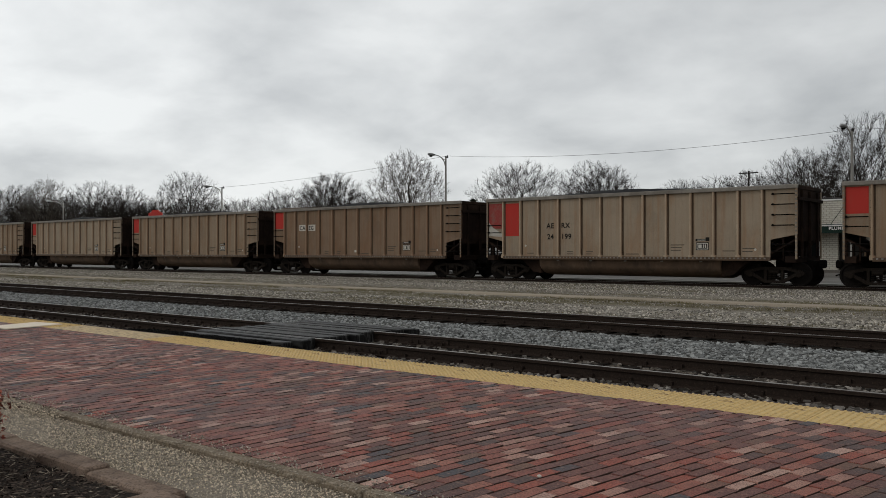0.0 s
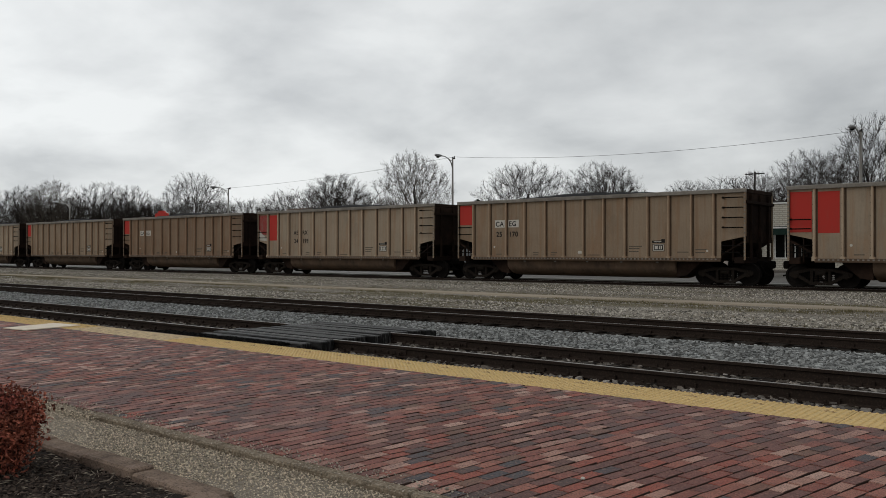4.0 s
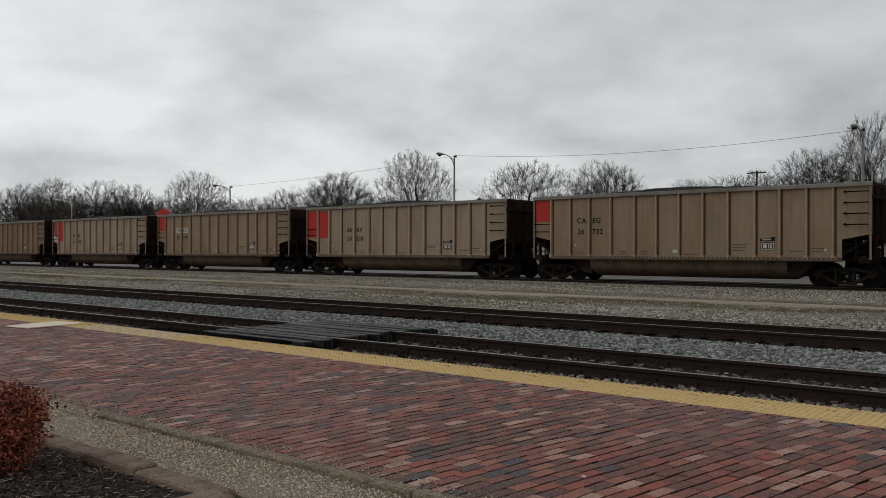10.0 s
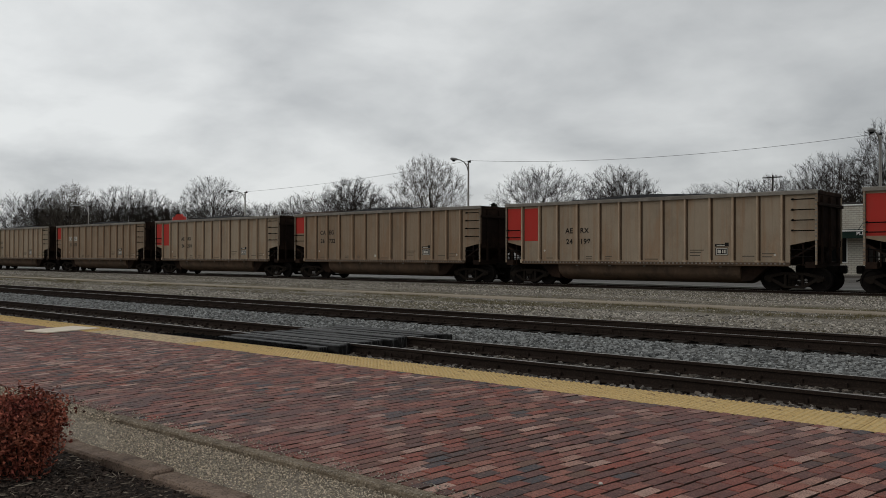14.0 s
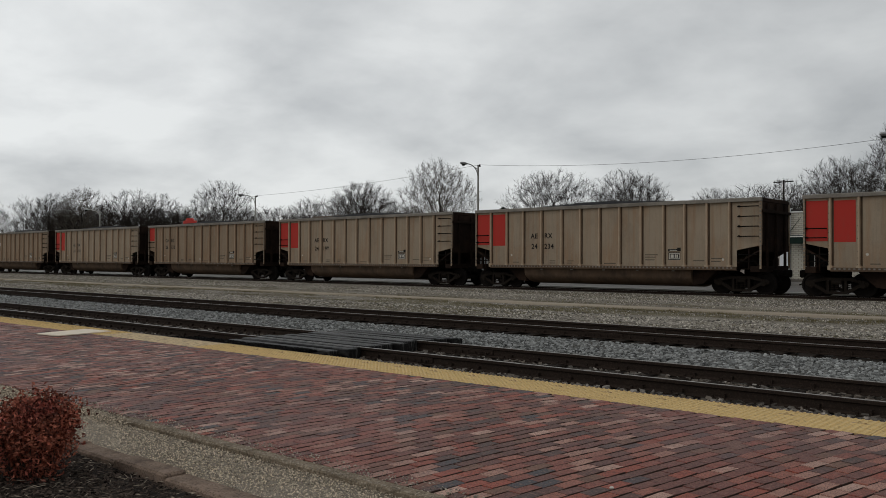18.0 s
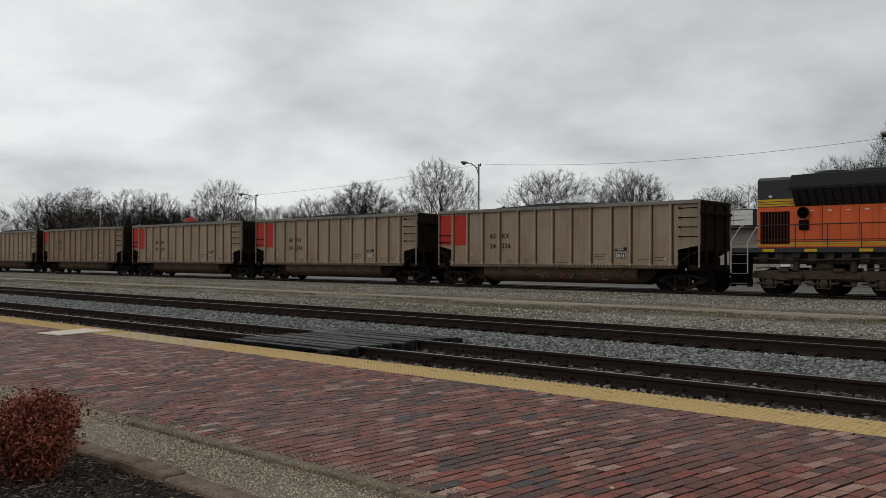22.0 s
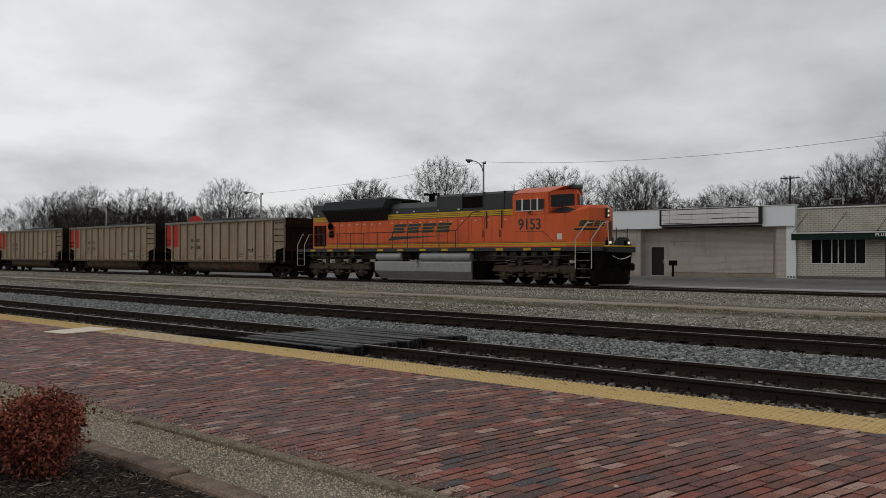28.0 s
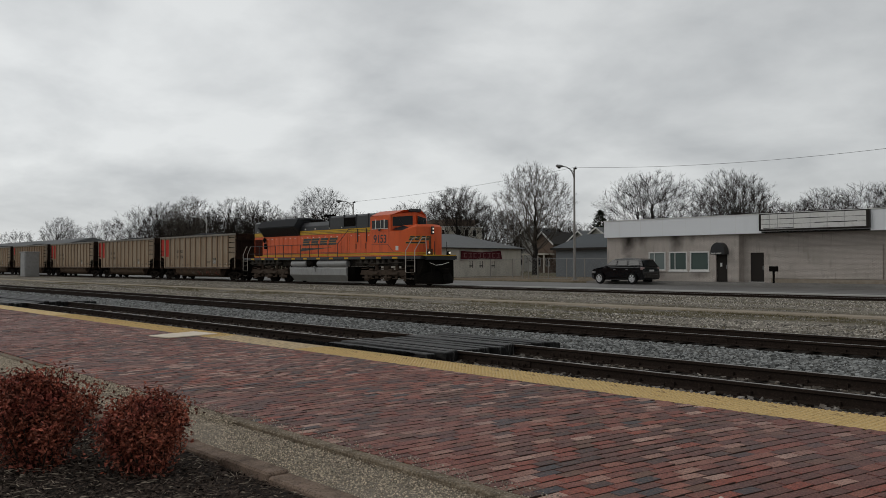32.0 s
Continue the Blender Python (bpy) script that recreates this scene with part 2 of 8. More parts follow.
M_CURB = material("bed_curb_stone", (0.27, 0.195, 0.147), 0.9, spots=[(5, 0.42, 0.62, (0.10, 0.070, 0.052), 0.8), (22, 0.5, 0.62, (0.25, 0.19, 0.15), 0.6), (80, 0.5, 0.62, (0.07, 0.05, 0.04), 0.7)], bump=[(70, 0.5, 0.006)])
M_PEA = material("pea_gravel", (0.30, 0.255, 0.20), 0.95, spots=[(55, 0.42, 0.62, (0.12, 0.10, 0.08), 0.8), (120, 0.5, 0.7, (0.46, 0.41, 0.34), 0.8), (1.2, 0.4, 0.7, (0.19, 0.165, 0.13), 0.5)], bump=[(75, 1.0, 0.012)])
M_MULCH = material("dark_mulch", (0.034, 0.026, 0.022), 0.95, spots=[(28, 0.5, 0.62, (0.085, 0.062, 0.046), 0.8), (70, 0.54, 0.66, (0.15, 0.12, 0.09), 0.7), (12, 0.42, 0.55, (0.012, 0.010, 0.008), 0.7)], bump=[(45, 1.0, 0.03)])
M_CHIP = material("bark_chip", (0.072, 0.055, 0.045), 0.95, spec=0.05, island=0.95)
M_GRAVEL = material("yard_gravel", (0.33, 0.298, 0.252), 0.95, spots=[(7, 0.46, 0.56, (0.085, 0.072, 0.056), 0.85), (11, 0.53, 0.62, (0.40, 0.36, 0.30), 0.85), (24, 0.45, 0.6, (0.10, 0.085, 0.07), 0.6), (0.35, 0.48, 0.58, (0.150, 0.130, 0.078), 0.8, (0.22, 1.8, 1)), (1.3, 0.5, 0.62, (0.085, 0.072, 0.045), 0.7, (0.4, 1.8, 1)), (0.22, 0.50, 0.60, (0.30, 0.27, 0.225), 0.6, (0.3, 1.6, 1))], bump=[(30, 1.0, 0.03), (2, 0.5, 0.1)])
M_PATH = material("packed_tan_path", (0.36, 0.305, 0.235), 0.95, spots=[(0.8, 0.45, 0.7, (0.20, 0.165, 0.115), 0.7, (0.3, 2, 1)), (40, 0.45, 0.65, (0.42, 0.36, 0.29), 0.6)], bump=[(35, 0.6, 0.01)])
M_BALLAST = material("ballast_stone", (0.262, 0.267, 0.260), 0.9, island=0.62, spots=[(9, 0.45, 0.7, (0.16, 0.155, 0.14), 0.6)])
M_BALLAST_DIRTY = material("grimy_ballast_stone", (0.105, 0.088, 0.072), 0.95, island=0.85, spots=[(3, 0.48, 0.60, (0.26, 0.24, 0.215), 0.8)])
M_TRACK_BED = material("grimy_track_bed", (0.030, 0.024, 0.019), 0.95, spots=[(16, 0.42, 0.6, (0.018, 0.015, 0.012), 0.85), (34, 0.54, 0.7, (0.15, 0.135, 0.115), 0.7), (0.7, 0.5, 0.65, (0.09, 0.08, 0.065), 0.5)], bump=[(20, 1.0, 0.05)])
M_BALLAST_BED = material("ballast_bed", (0.055, 0.055, 0.052), 0.95, spots=[(18, 0.42, 0.6, (0.06, 0.058, 0.05), 0.85), (40, 0.5, 0.7, (0.36, 0.36, 0.34), 0.8), (0.5, 0.45, 0.65, (0.12, 0.10, 0.08), 0.5)], bump=[(20, 1.0, 0.05)])
M_RAIL = material("rusty_rail", (0.027, 0.019, 0.015), 0.8, spec=0.08, spots=[(12, 0.4, 0.7, (0.032, 0.023, 0.018), 0.7), (50, 0.5, 0.7, (0.09, 0.062, 0.045), 0.4)])
M_RAILTOP = material("worn_rail_head", (0.30, 0.28, 0.26), 0.35, 0.9, spots=[(6, 0.4, 0.7, (0.14, 0.11, 0.09), 0.6, (0.2, 1, 1))])
M_TIE = material("creosote_tie", (0.014, 0.011, 0.009), 0.9, spec=0.05, spots=[(7, 0.45, 0.7, (0.06, 0.046, 0.036), 0.6, (6, 0.6, 1))], bump=[(15, 0.7, 0.01, (6, 0.6, 1))], objrand=0.3)
# the pale streaks paint in the wet sheen of the sky along dark timber
M_PLANK = material("weathered_plank", (0.010, 0.0095, 0.009), 0.5, spec=0.16, spots=[(5, 0.4, 0.65, (0.005, 0.0045, 0.004), 0.9, (0.4, 8, 1)), (3, 0.52, 0.64, (0.10, 0.096, 0.092), 0.7, (0.3, 7, 1))], bump=[(12, 0.7, 0.008, (0.4, 8, 1))], objrand=0.35)
M_ASPHALT = material("grey_asphalt", (0.125, 0.115, 0.104), 0.55, spec=0.30, spots=[(0.5, 0.42, 0.62, (0.075, 0.068, 0.060), 0.85, (0.3, 2.5, 1)), (0.35, 0.52, 0.62, (0.19, 0.178, 0.162), 0.7, (0.2, 2.0, 1)), (40, 0.45, 0.65, (0.19, 0.185, 0.18), 0.6)], bump=[(60, 0.4, 0.005)])
M_WALK = material("old_concrete_walk", (0.22, 0.21, 0.195), 0.9, spots=[(0.8, 0.4, 0.7, (0.13, 0.12, 0.11), 0.7), (30, 0.45, 0.65, (0.30, 0.29, 0.27), 0.5)], bump=[(40, 0.4, 0.005)])
M_LAND = material("winter_ground", (0.12, 0.105, 0.065), 0.95, spots=[(0.15, 0.42, 0.6, (0.085, 0.085, 0.045), 0.8), (2.5, 0.4, 0.65, (0.18, 0.15, 0.10), 0.7), (12, 0.45, 0.65, (0.07, 0.06, 0.04), 0.7)], bump=[(8, 0.8, 0.05)])
GREY_TAN, BROWN_TAN, OLIVE_TAN = (0.350, 0.280, 0.205), (0.245, 0.170, 0.115), (0.300, 0.226, 0.158)


def car_paint(name, base, lift=1.0):
    """Faded wagon paint: coal dust in patches, rust runs down the sheets, pale scuffs."""
    base = tuple(lift * c for c in base)
    dark, pale = tuple(0.52 * c for c in base), tuple(1.35 * c for c in base)
    rust = (base[0] * 0.85, base[1] * 0.58, base[2] * 0.40)
    return material(name, base, 0.75, spots=[
        (0.55, 0.42, 0.62, dark, 0.38), (0.9, 0.50, 0.66, rust, 0.45, (1.3, 1, 0.5)), (3.2, 0.54, 0.72, dark, 0.20, (1.6, 1, 0.3)),
        (2.4, 0.50, 0.66, rust, 0.40, (2.6, 1, 0.10)), (5.0, 0.54, 0.70, dark, 0.30, (2.2, 1, 0.08)), (4.0, 0.58, 0.74, pale, 0.22, (1.2, 1, 0.5)), (30, 0.50, 0.68, dark, 0.30), (90, 0.5, 0.7, pale, 0.22)], bump=[(1.6, 0.35, 0.03), (25, 0.15, 0.01)])


M_CARA, M_CARB, M_CARC = car_paint("dusty_grey_tan_paint", GREY_TAN), car_paint("dusty_brown_tan_paint", BROWN_TAN), car_paint("dusty_olive_tan_paint", OLIVE_TAN)
# post paint: the sheet colour raised, so light caught by the posts is painted in
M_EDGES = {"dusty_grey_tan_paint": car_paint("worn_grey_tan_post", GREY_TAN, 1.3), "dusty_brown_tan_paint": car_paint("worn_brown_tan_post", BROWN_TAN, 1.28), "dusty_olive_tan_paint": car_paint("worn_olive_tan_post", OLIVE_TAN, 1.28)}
M_CHORD = material("dusty_grey_top_chord", (0.255, 0.232, 0.20), 0.7, spots=[(2, 0.42, 0.62, (0.15, 0.13, 0.108), 0.7, (0.6, 1, 1)), (20, 0.5, 0.7, (0.09, 0.08, 0.07), 0.5)])
M_TUB = material("dirty_tub_paint", (0.125, 0.082, 0.054), 0.8, spots=[(1.2, 0.4, 0.7, (0.05, 0.036, 0.028), 0.8), (6, 0.5, 0.75, (0.16, 0.115, 0.08), 0.5, (1, 1, 0.3))])
# near-black brown: the weak light at the wagon ends is put into this colour
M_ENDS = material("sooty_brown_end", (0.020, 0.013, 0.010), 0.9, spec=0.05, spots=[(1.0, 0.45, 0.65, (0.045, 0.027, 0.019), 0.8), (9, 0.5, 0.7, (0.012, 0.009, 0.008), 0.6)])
M_BLACK = material("grimy_black_steel", (0.0065, 0.0058, 0.0052), 0.9, spec=0.04, spots=[(3, 0.45, 0.7, (0.015, 0.012, 0.010), 0.5), (14, 0.5, 0.75, (0.022, 0.018, 0.014), 0.6)])
M_TRUCK = material("brake_dust_brown", (0.020, 0.0155, 0.0125), 0.9, spec=0.04, spots=[(5, 0.45, 0.7, (0.02, 0.017, 0.015), 0.8), (20, 0.5, 0.75, (0.06, 0.048, 0.037), 0.4)])
M_WHEEL = material("wheel_steel", (0.012, 0.010, 0.009), 0.9, spec=0.05, spots=[(6, 0.5, 0.7, (0.022, 0.018, 0.015), 0.6)])
M_RED = material("faded_red_panel", (0.46, 0.042, 0.032), 0.75, spots=[(3, 0.5, 0.8, (0.34, 0.06, 0.045), 0.6, (1, 1, 0.3))])
M_COAL = material("coal", (0.012, 0.012, 0.013), 0.8, bump=[(9, 1.0, 0.1)])
M_INK = material("stencil_black", (0.02, 0.018, 0.016), 0.8)
M_CREAM = material("stencil_white", (0.55, 0.52, 0.46), 0.8)
M_TREE = material("bare_bark", (0.030, 0.0255, 0.0225), 0.95, spots=[(2, 0.4, 0.7, (0.025, 0.021, 0.018), 0.6)])
M_TWIG = material("bare_twigs", (0.026, 0.0205, 0.017), 0.95)
M_PALE = material("pale_sycamore_bark", (0.095, 0.082, 0.070), 0.9, spots=[(2, 0.4, 0.7, (0.09, 0.075, 0.06), 0.7)])
M_EVERGREEN = material("dark_evergreen", (0.040, 0.048, 0.030), 0.95)

# ---- ground, tracks, platform: x runs along the rails, y away from the platform ----
RNG = np.random.default_rng(7)
ZP = 0.09                       # platform surface over the near rail heads
TRACKS = {"near": (9.0, 0.0), "middle": (14.84, 0.0), "far": (33.33, 0.10)}
GAUGE = 1.505


def ground_sheet():
    s = Shape()
    prof = [(-2500, 0.02), (-60, 0.02), (7.30, 0.02), (7.33, -0.30), (17.4, -0.30), (18.4, -0.10), (30.0, -0.06), (31.5, -0.06), (36.6, -0.04), (37.2, 0.02), (47.2, 0.02), (47.4, 0.12), (52, 0.14), (140, 0.2), (3500, 0.2)]
    xs = [-3500, -500, -120, -60, -30, 0, 30, 120, 500, 3500]
    v = [(x, y, z) for x in xs for y, z in prof]
    n = len(prof)
    s.add(v, [(i * n + j, (i + 1) * n + j, (i + 1) * n + j + 1, i * n + j + 1) for i in range(len(xs) - 1) for j in range(n - 1)])
    return tagged(part("ground", s.mesh("ground", 0), M_LAND), "brown winter ground round the rail yard", "ground", kind="structure")


def strip(name, label, mat, x0, x1, profile, amp=0.0, step=1.0, sub=1, category="ground"):
    """A long strip of ground: (y, z) across, slightly uneven."""
    ys = []
    for (a, za), (b, zb) in zip(profile, profile[1:]):
        ys += [(a + (b - a) * i / sub, za + (zb - za) * i / sub) for i in range(sub)]
    ys.append(profile[-1])
    xs = np.arange(x0, x1 + step / 2, step)
    n = len(ys)
    v = []
    for x in xs:
        for j, (y, z) in enumerate(ys):
            e = amp if 0 < j < n - 1 else 0
            v.append((x, y, z + e * noise.noise((x * 0.9, y * 1.3, 0)) + 0.4 * e * noise.noise((x * 4, y * 4, 3))))
    s = Shape().add(v, [(i * n + j, (i + 1) * n + j, (i + 1) * n + j + 1, i * n + j + 1) for i in range(len(xs) - 1) for j in range(n - 1)])
    return tagged(part(name, s.mesh(name, 60), mat), label, category, kind="structure")


ground_sheet()
strip("track_bed", "grimy brown stone bed of the platform track", M_TRACK_BED, -120, 14, [(7.34, -0.34), (7.36, -0.20), (8.4, -0.20), (11.15, -0.19)], 0.025, 0.5, 4)
strip("ballast_bed", "grey crushed stone ballast between two tracks", M_BALLAST_BED, -120, 14, [(11.15, -0.19), (11.8, -0.11), (13.5, -0.11), (13.95, -0.20), (14.3, -0.21)], 0.025, 0.5, 4)
strip("track_bed", "grimy brown stone bed of the middle track", M_TRACK_BED, -120, 14, [(14.3, -0.21), (16.6, -0.20), (17.2, -0.34)], 0.025, 0.5, 4)
strip("yard_gravel", "grey-tan yard gravel with thin dead weeds", M_GRAVEL, -160, 22, [(17.0, -0.33), (17.1, -0.15), (18.5, -0.09), (21.8, -0.055), (30.6, -0.03), (32, 0.0), (36.6, 0.0), (36.9, -0.1)], 0.03, 1.0, 4)
strip("tan_path", "packed tan gravel strip along the tracks", M_PATH, -160, 22, [(22.9, -0.1), (22.95, 0.005), (23.6, 0.012), (23.7, -0.1)], 0.008, 1.0, 3)
strip("road", "wet grey asphalt street beside the tracks", M_ASPHALT, -260, 60, [(37.0, -0.02), (37.05, 0.075), (42, 0.11), (47.0, 0.08)], 0.0, 4.0, 2)
tagged(part("road_edge", Shape().box(-260, 60, 36.35, 37.05, -0.1, 0.105, 0.01), material("pale_concrete_edge", (0.42, 0.41, 0.39), 0.7, spots=[(0.6, 0.45, 0.7, (0.25, 0.24, 0.225), 0.7, (0.4, 1, 1))])), "pale concrete edge of the street", "kerb", kind="structure")
strip("vacant_lot", "bare brown earth of a vacant lot", material("bare_brown_earth", (0.21, 0.160, 0.108), 0.95, spots=[(0.5, 0.45, 0.6, (0.10, 0.085, 0.05), 0.8), (6, 0.45, 0.65, (0.21, 0.17, 0.125), 0.7), (20, 0.5, 0.7, (0.07, 0.055, 0.04), 0.6)], bump=[(8, 0.8, 0.05)]), -59.5, -37.7, [(47.5, 0.0), (47.6, 0.16), (52, 0.17), (62, 0.19), (72, 0.1)], 0.04, 1.0, 4)
strip("pavement", "old concrete pavement along the shopfronts", M_WALK, -37.6, 40, [(47.0, -0.05), (47.01, 0.235), (49.5, 0.26)], 0.0, 2.0, 1)


def rail_profile(y):
    return [(y - 0.07, -0.17), (y + 0.07, -0.17), (y + 0.07, -0.155), (y + 0.012, -0.135), (y + 0.009, -0.05), (y + 0.036, -0.038), (y + 0.036, -0.004), (y + 0.026, 0), (y - 0.026, 0), (y - 0.036, -0.004), (y - 0.036, -0.038), (y - 0.009, -0.05), (y - 0.012, -0.135), (y - 0.07, -0.155)]


def track(which, x0, x1, ties_x0, ties_x1, label):
    y, z = TRACKS[which]
    t = thing("railway_track", label, "railway track", pose(0, y, z), group="railway tracks")
    for k in (0, GAUGE):
        r = part("rail", Shape().prism(rail_profile(k), "x", x0, x1), M_RAIL, t)
        part("rail_head", Shape().box(x0, x1, k - 0.024, k + 0.024, 0.0, 0.003), M_RAILTOP, r, "worn grey steel rail head")
        # spikes, anchors and joint bars along the rail foot
        s = Shape()
        for x in np.arange(ties_x0, ties_x1, 0.53):
            for e in (-1, 1):
                s.box(x - 0.09, x + 0.09, k + e * 0.05 - 0.06, k + e * 0.05 + 0.06, -0.172, -0.150)
                s.box(x - 0.03, x + 0.0, k + e * 0.075 - 0.014, k + e * 0.075 + 0.014, -0.15, -0.118)
                s.box(x + 0.10, x + 0.13, k + e * 0.03 - 0.03, k + e * 0.03 + 0.03, -0.165, -0.095)
        for x in (-21.4, -9.1, 0.3):
            for e in (-1, 1):
                s.box(x - 0.45, x + 0.45, k + e * 0.022 - 0.012, k + e * 0.022 + 0.012, -0.14, -0.05, 0.006)
                for d in (-0.36, -0.22, -0.08, 0.08, 0.22, 0.36):
                    s.rod((x + d, k + e * 0.03, -0.095), (x + d, k + e * 0.055, -0.095), 0.016, n=6)
        tagged(part("rail_fastening", s.mesh("rail_fastening", 0), M_RAIL, r), kind="stuff")
    me = Shape().box(-0.115, 0.115, -0.62, GAUGE + 0.62, -0.30, -0.165, 0.012).mesh("tie")
    me.materials.append(M_TIE)
    for x in np.arange(ties_x0, ties_x1, 0.53):
        part("tie", me, None, t, m=pose(x + 0.03 * RNG.standard_normal(), 0.03 * RNG.standard_normal(), 0.006 * RNG.standard_normal(), 0, 0, RNG.standard_normal()))
    return t


track("near", -420, 40, -46, 5, "rusty steel track on creosoted ties beside the platform")
track("middle", -420, 40, -60, 6, "rusty steel track on creosoted ties in grey ballast")
track("far", -420, 40, -70, 6, "steel track under the coal train in gravel")


def stones(name, label, mat, n, x0, x1, y0, y1, zf, size, spread=1.6, blocky=False):
    """Loose stones, each an uneven lump of its own, thicker towards x1; blocky: chipped six-sided stones."""
    if blocky:
        base = np.array([(x, y, z) for x in (-0.75, 0.75) for y in (-0.62, 0.62) for z in (-0.5, 0.5)], float)
        faces = np.array([(0, 1, 3), (0, 3, 2), (4, 6, 7), (4, 7, 5), (0, 4, 5), (0, 5, 1), (2, 3, 7), (2, 7, 6), (0, 2, 6), (0, 6, 4), (1, 5, 7), (1, 7, 3)])
    else:
        base = np.array([(1, 0, 0), (-1, 0, 0), (0, 1, 0), (0, -1, 0), (0, 0, 0.8), (0, 0, -0.8)], float)
        faces = np.array([(0, 2, 4), (2, 1, 4), (1, 3, 4), (3, 0, 4), (2, 0, 5), (1, 2, 5), (3, 1, 5), (0, 3, 5)])
    k = len(base)
    u = RNG.random(n)
    x = x1 - (x1 - x0) * u ** spread
    y = y0 + (y1 - y0) * RNG.random(n)
    z = zf(x, y)
    r = size * (0.55 + 0.8 * RNG.random(n))
    v = base[None] * (1 + (0.9 if blocky else 0.5) * (RNG.random((n, k, 3)) - 0.5)) * r[:, None, None]
    v[:, :, 2] *= 0.75
    a = RNG.random(n) * 6.283
    c, s_ = np.cos(a)[:, None], np.sin(a)[:, None]
    b = (RNG.random(n) - 0.5 * blocky) * (2.6 if blocky else 1.6)
    cb, sb = np.cos(b)[:, None], np.sin(b)[:, None]
    vy, vz = v[:, :, 1] * cb - v[:, :, 2] * sb, v[:, :, 1] * sb + v[:, :, 2] * cb
    vx = v[:, :, 0]
    p = np.stack([vx * c - vy * s_ + x[:, None], vx * s_ + vy * c + y[:, None], vz + z[:, None]], -1).reshape(-1, 3)
    f = (faces[None] + k * np.arange(n)[:, None, None]).reshape(-1, 3)
    me = bpy.data.meshes.new(name)
    me.from_pydata(p.tolist(), [], f.tolist())
    me.materials.append(mat)
    return tagged(new(name, me), label, "gravel", kind="stuff")


def bed_height(x, y):
    return np.interp(y, [11.0, 11.7, 13.5, 14.0], [-0.185, -0.10, -0.10, -0.19]) - 0.012 + 0.04 * (RNG.random(len(x)) - 0.6)


stones("ballast_stones", "loose grey crushed ballast stones between the tracks", M_BALLAST, 35000, -36, -1.6, 10.95, 14.0, bed_height, 0.031, 1.6, True)
stones("ballast_stones", "loose grey ballast stones along the platform edge", M_BALLAST_DIRTY, 6000, -30, -0.9, 7.42, 8.95, lambda x, y: -0.175 + 0 * x, 0.040, 1.6, True)
stones("ballast_stones", "loose grey ballast stones inside the near track", M_BALLAST_DIRTY, 5500, -30, -1.2, 9.05, 10.45, lambda x, y: -0.185 + 0 * x, 0.038, 1.6, True)
stones("ballast_stones", "loose grey ballast stones inside the middle track", M_BALLAST_DIRTY, 3500, -34, -2.2, 14.9, 17.3, lambda x, y: -0.185 + 0 * x, 0.040, 1.6, True)
stones("ballast_stones", "loose grey ballast farther along the tracks", M_BALLAST, 6000, -75, -34, 11.0, 14.3, bed_height, 0.055)
def yard_height(x, y):
    return np.interp(y, [17, 18.5, 21.8, 30.6, 32], [-0.15, -0.085, -0.05, -0.025, 0.005]) - 0.002


M_YARDSTONE = material("yard_stone", (0.365, 0.335, 0.29), 0.95, island=0.8)
stones("yard_stones", "scattered pale grey stones beside the middle track", M_YARDSTONE, 15000, -80, -2.4, 17.3, 20.4, yard_height, 0.026, 1.35, True)
stones("yard_stones", "scattered small grey and tan stones of the yard", M_YARDSTONE, 9000, -80, -3, 20.4, 26.5, yard_height, 0.022, 1.3)
stones("yard_stones", "grey ballast shoulder of the far track", M_YARDSTONE, 18000, -80, -3.5, 26.5, 32.6, yard_height, 0.032, 1.3)


def dead_grass(n=15000):
    """Tufts of low dead grass and weeds scattered in bands over the yard."""
    v, f = [], []
    bands = ((17.6, 19.4, 0.08), (20.2, 22.4, 0.32), (22.3, 22.9, 0.22), (23.7, 24.6, 0.22), (24.6, 26.8, 0.10), (29.5, 31.5, 0.06))
    for y0, y1, share in bands:
        for k in range(int(n * share)):
            x = -2.5 - 72 * RNG.random() ** 1.3
            y = y0 + (y1 - y0) * RNG.random()
            if noise.noise((x * 0.22, y * 0.9, 7)) < -0.05:
                continue
            z = float(np.interp(y, [17, 18.5, 21.8, 30.6], [-0.15, -0.09, -0.055, -0.03]))
            for b in range(6):
                a, lean = 6.283 * RNG.random(), 0.06 * RNG.random()
                h = 0.025 + 0.05 * RNG.random()
                px, py = x + 0.05 * RNG.standard_normal(), y + 0.05 * RNG.standard_normal()
                q = len(v)
                c, s_ = math.cos(a), math.sin(a)
                v += [(px - 0.006 * s_, py + 0.006 * c, z - 0.01), (px + 0.006 * s_, py - 0.006 * c, z - 0.01), (px + lean * c, py + lean * s_, z + h)]
                f.append((q, q + 1, q + 2))
    me = bpy.data.meshes.new("dead_grass")
    me.from_pydata(v, [], f)
    me.materials.append(material("dead_grass_blade", (0.15, 0.125, 0.062), 0.9, island=0.5))
    return tagged(new("dead_grass", me), "low tufts of straw-coloured dead grass in the gravel", "grass", kind="stuff")


dead_grass()

# ---- the coal train ----
PITCH, BODY, NEAR_Y, RAIL_Z = 16.19, 14.60, 34.11, 0.10
POSTS = (0.98, 1.98, 2.97, 4.05, 5.20, 6.22, 7.23, 8.26, 9.31, 10.38, 11.34, 12.33, 13.28)
HALF = 1.62


def train_x(t):
    """Where the left end of the reference car stands at t seconds."""
    return 24.37 - 4.625 * t - 0.0017 * t * t


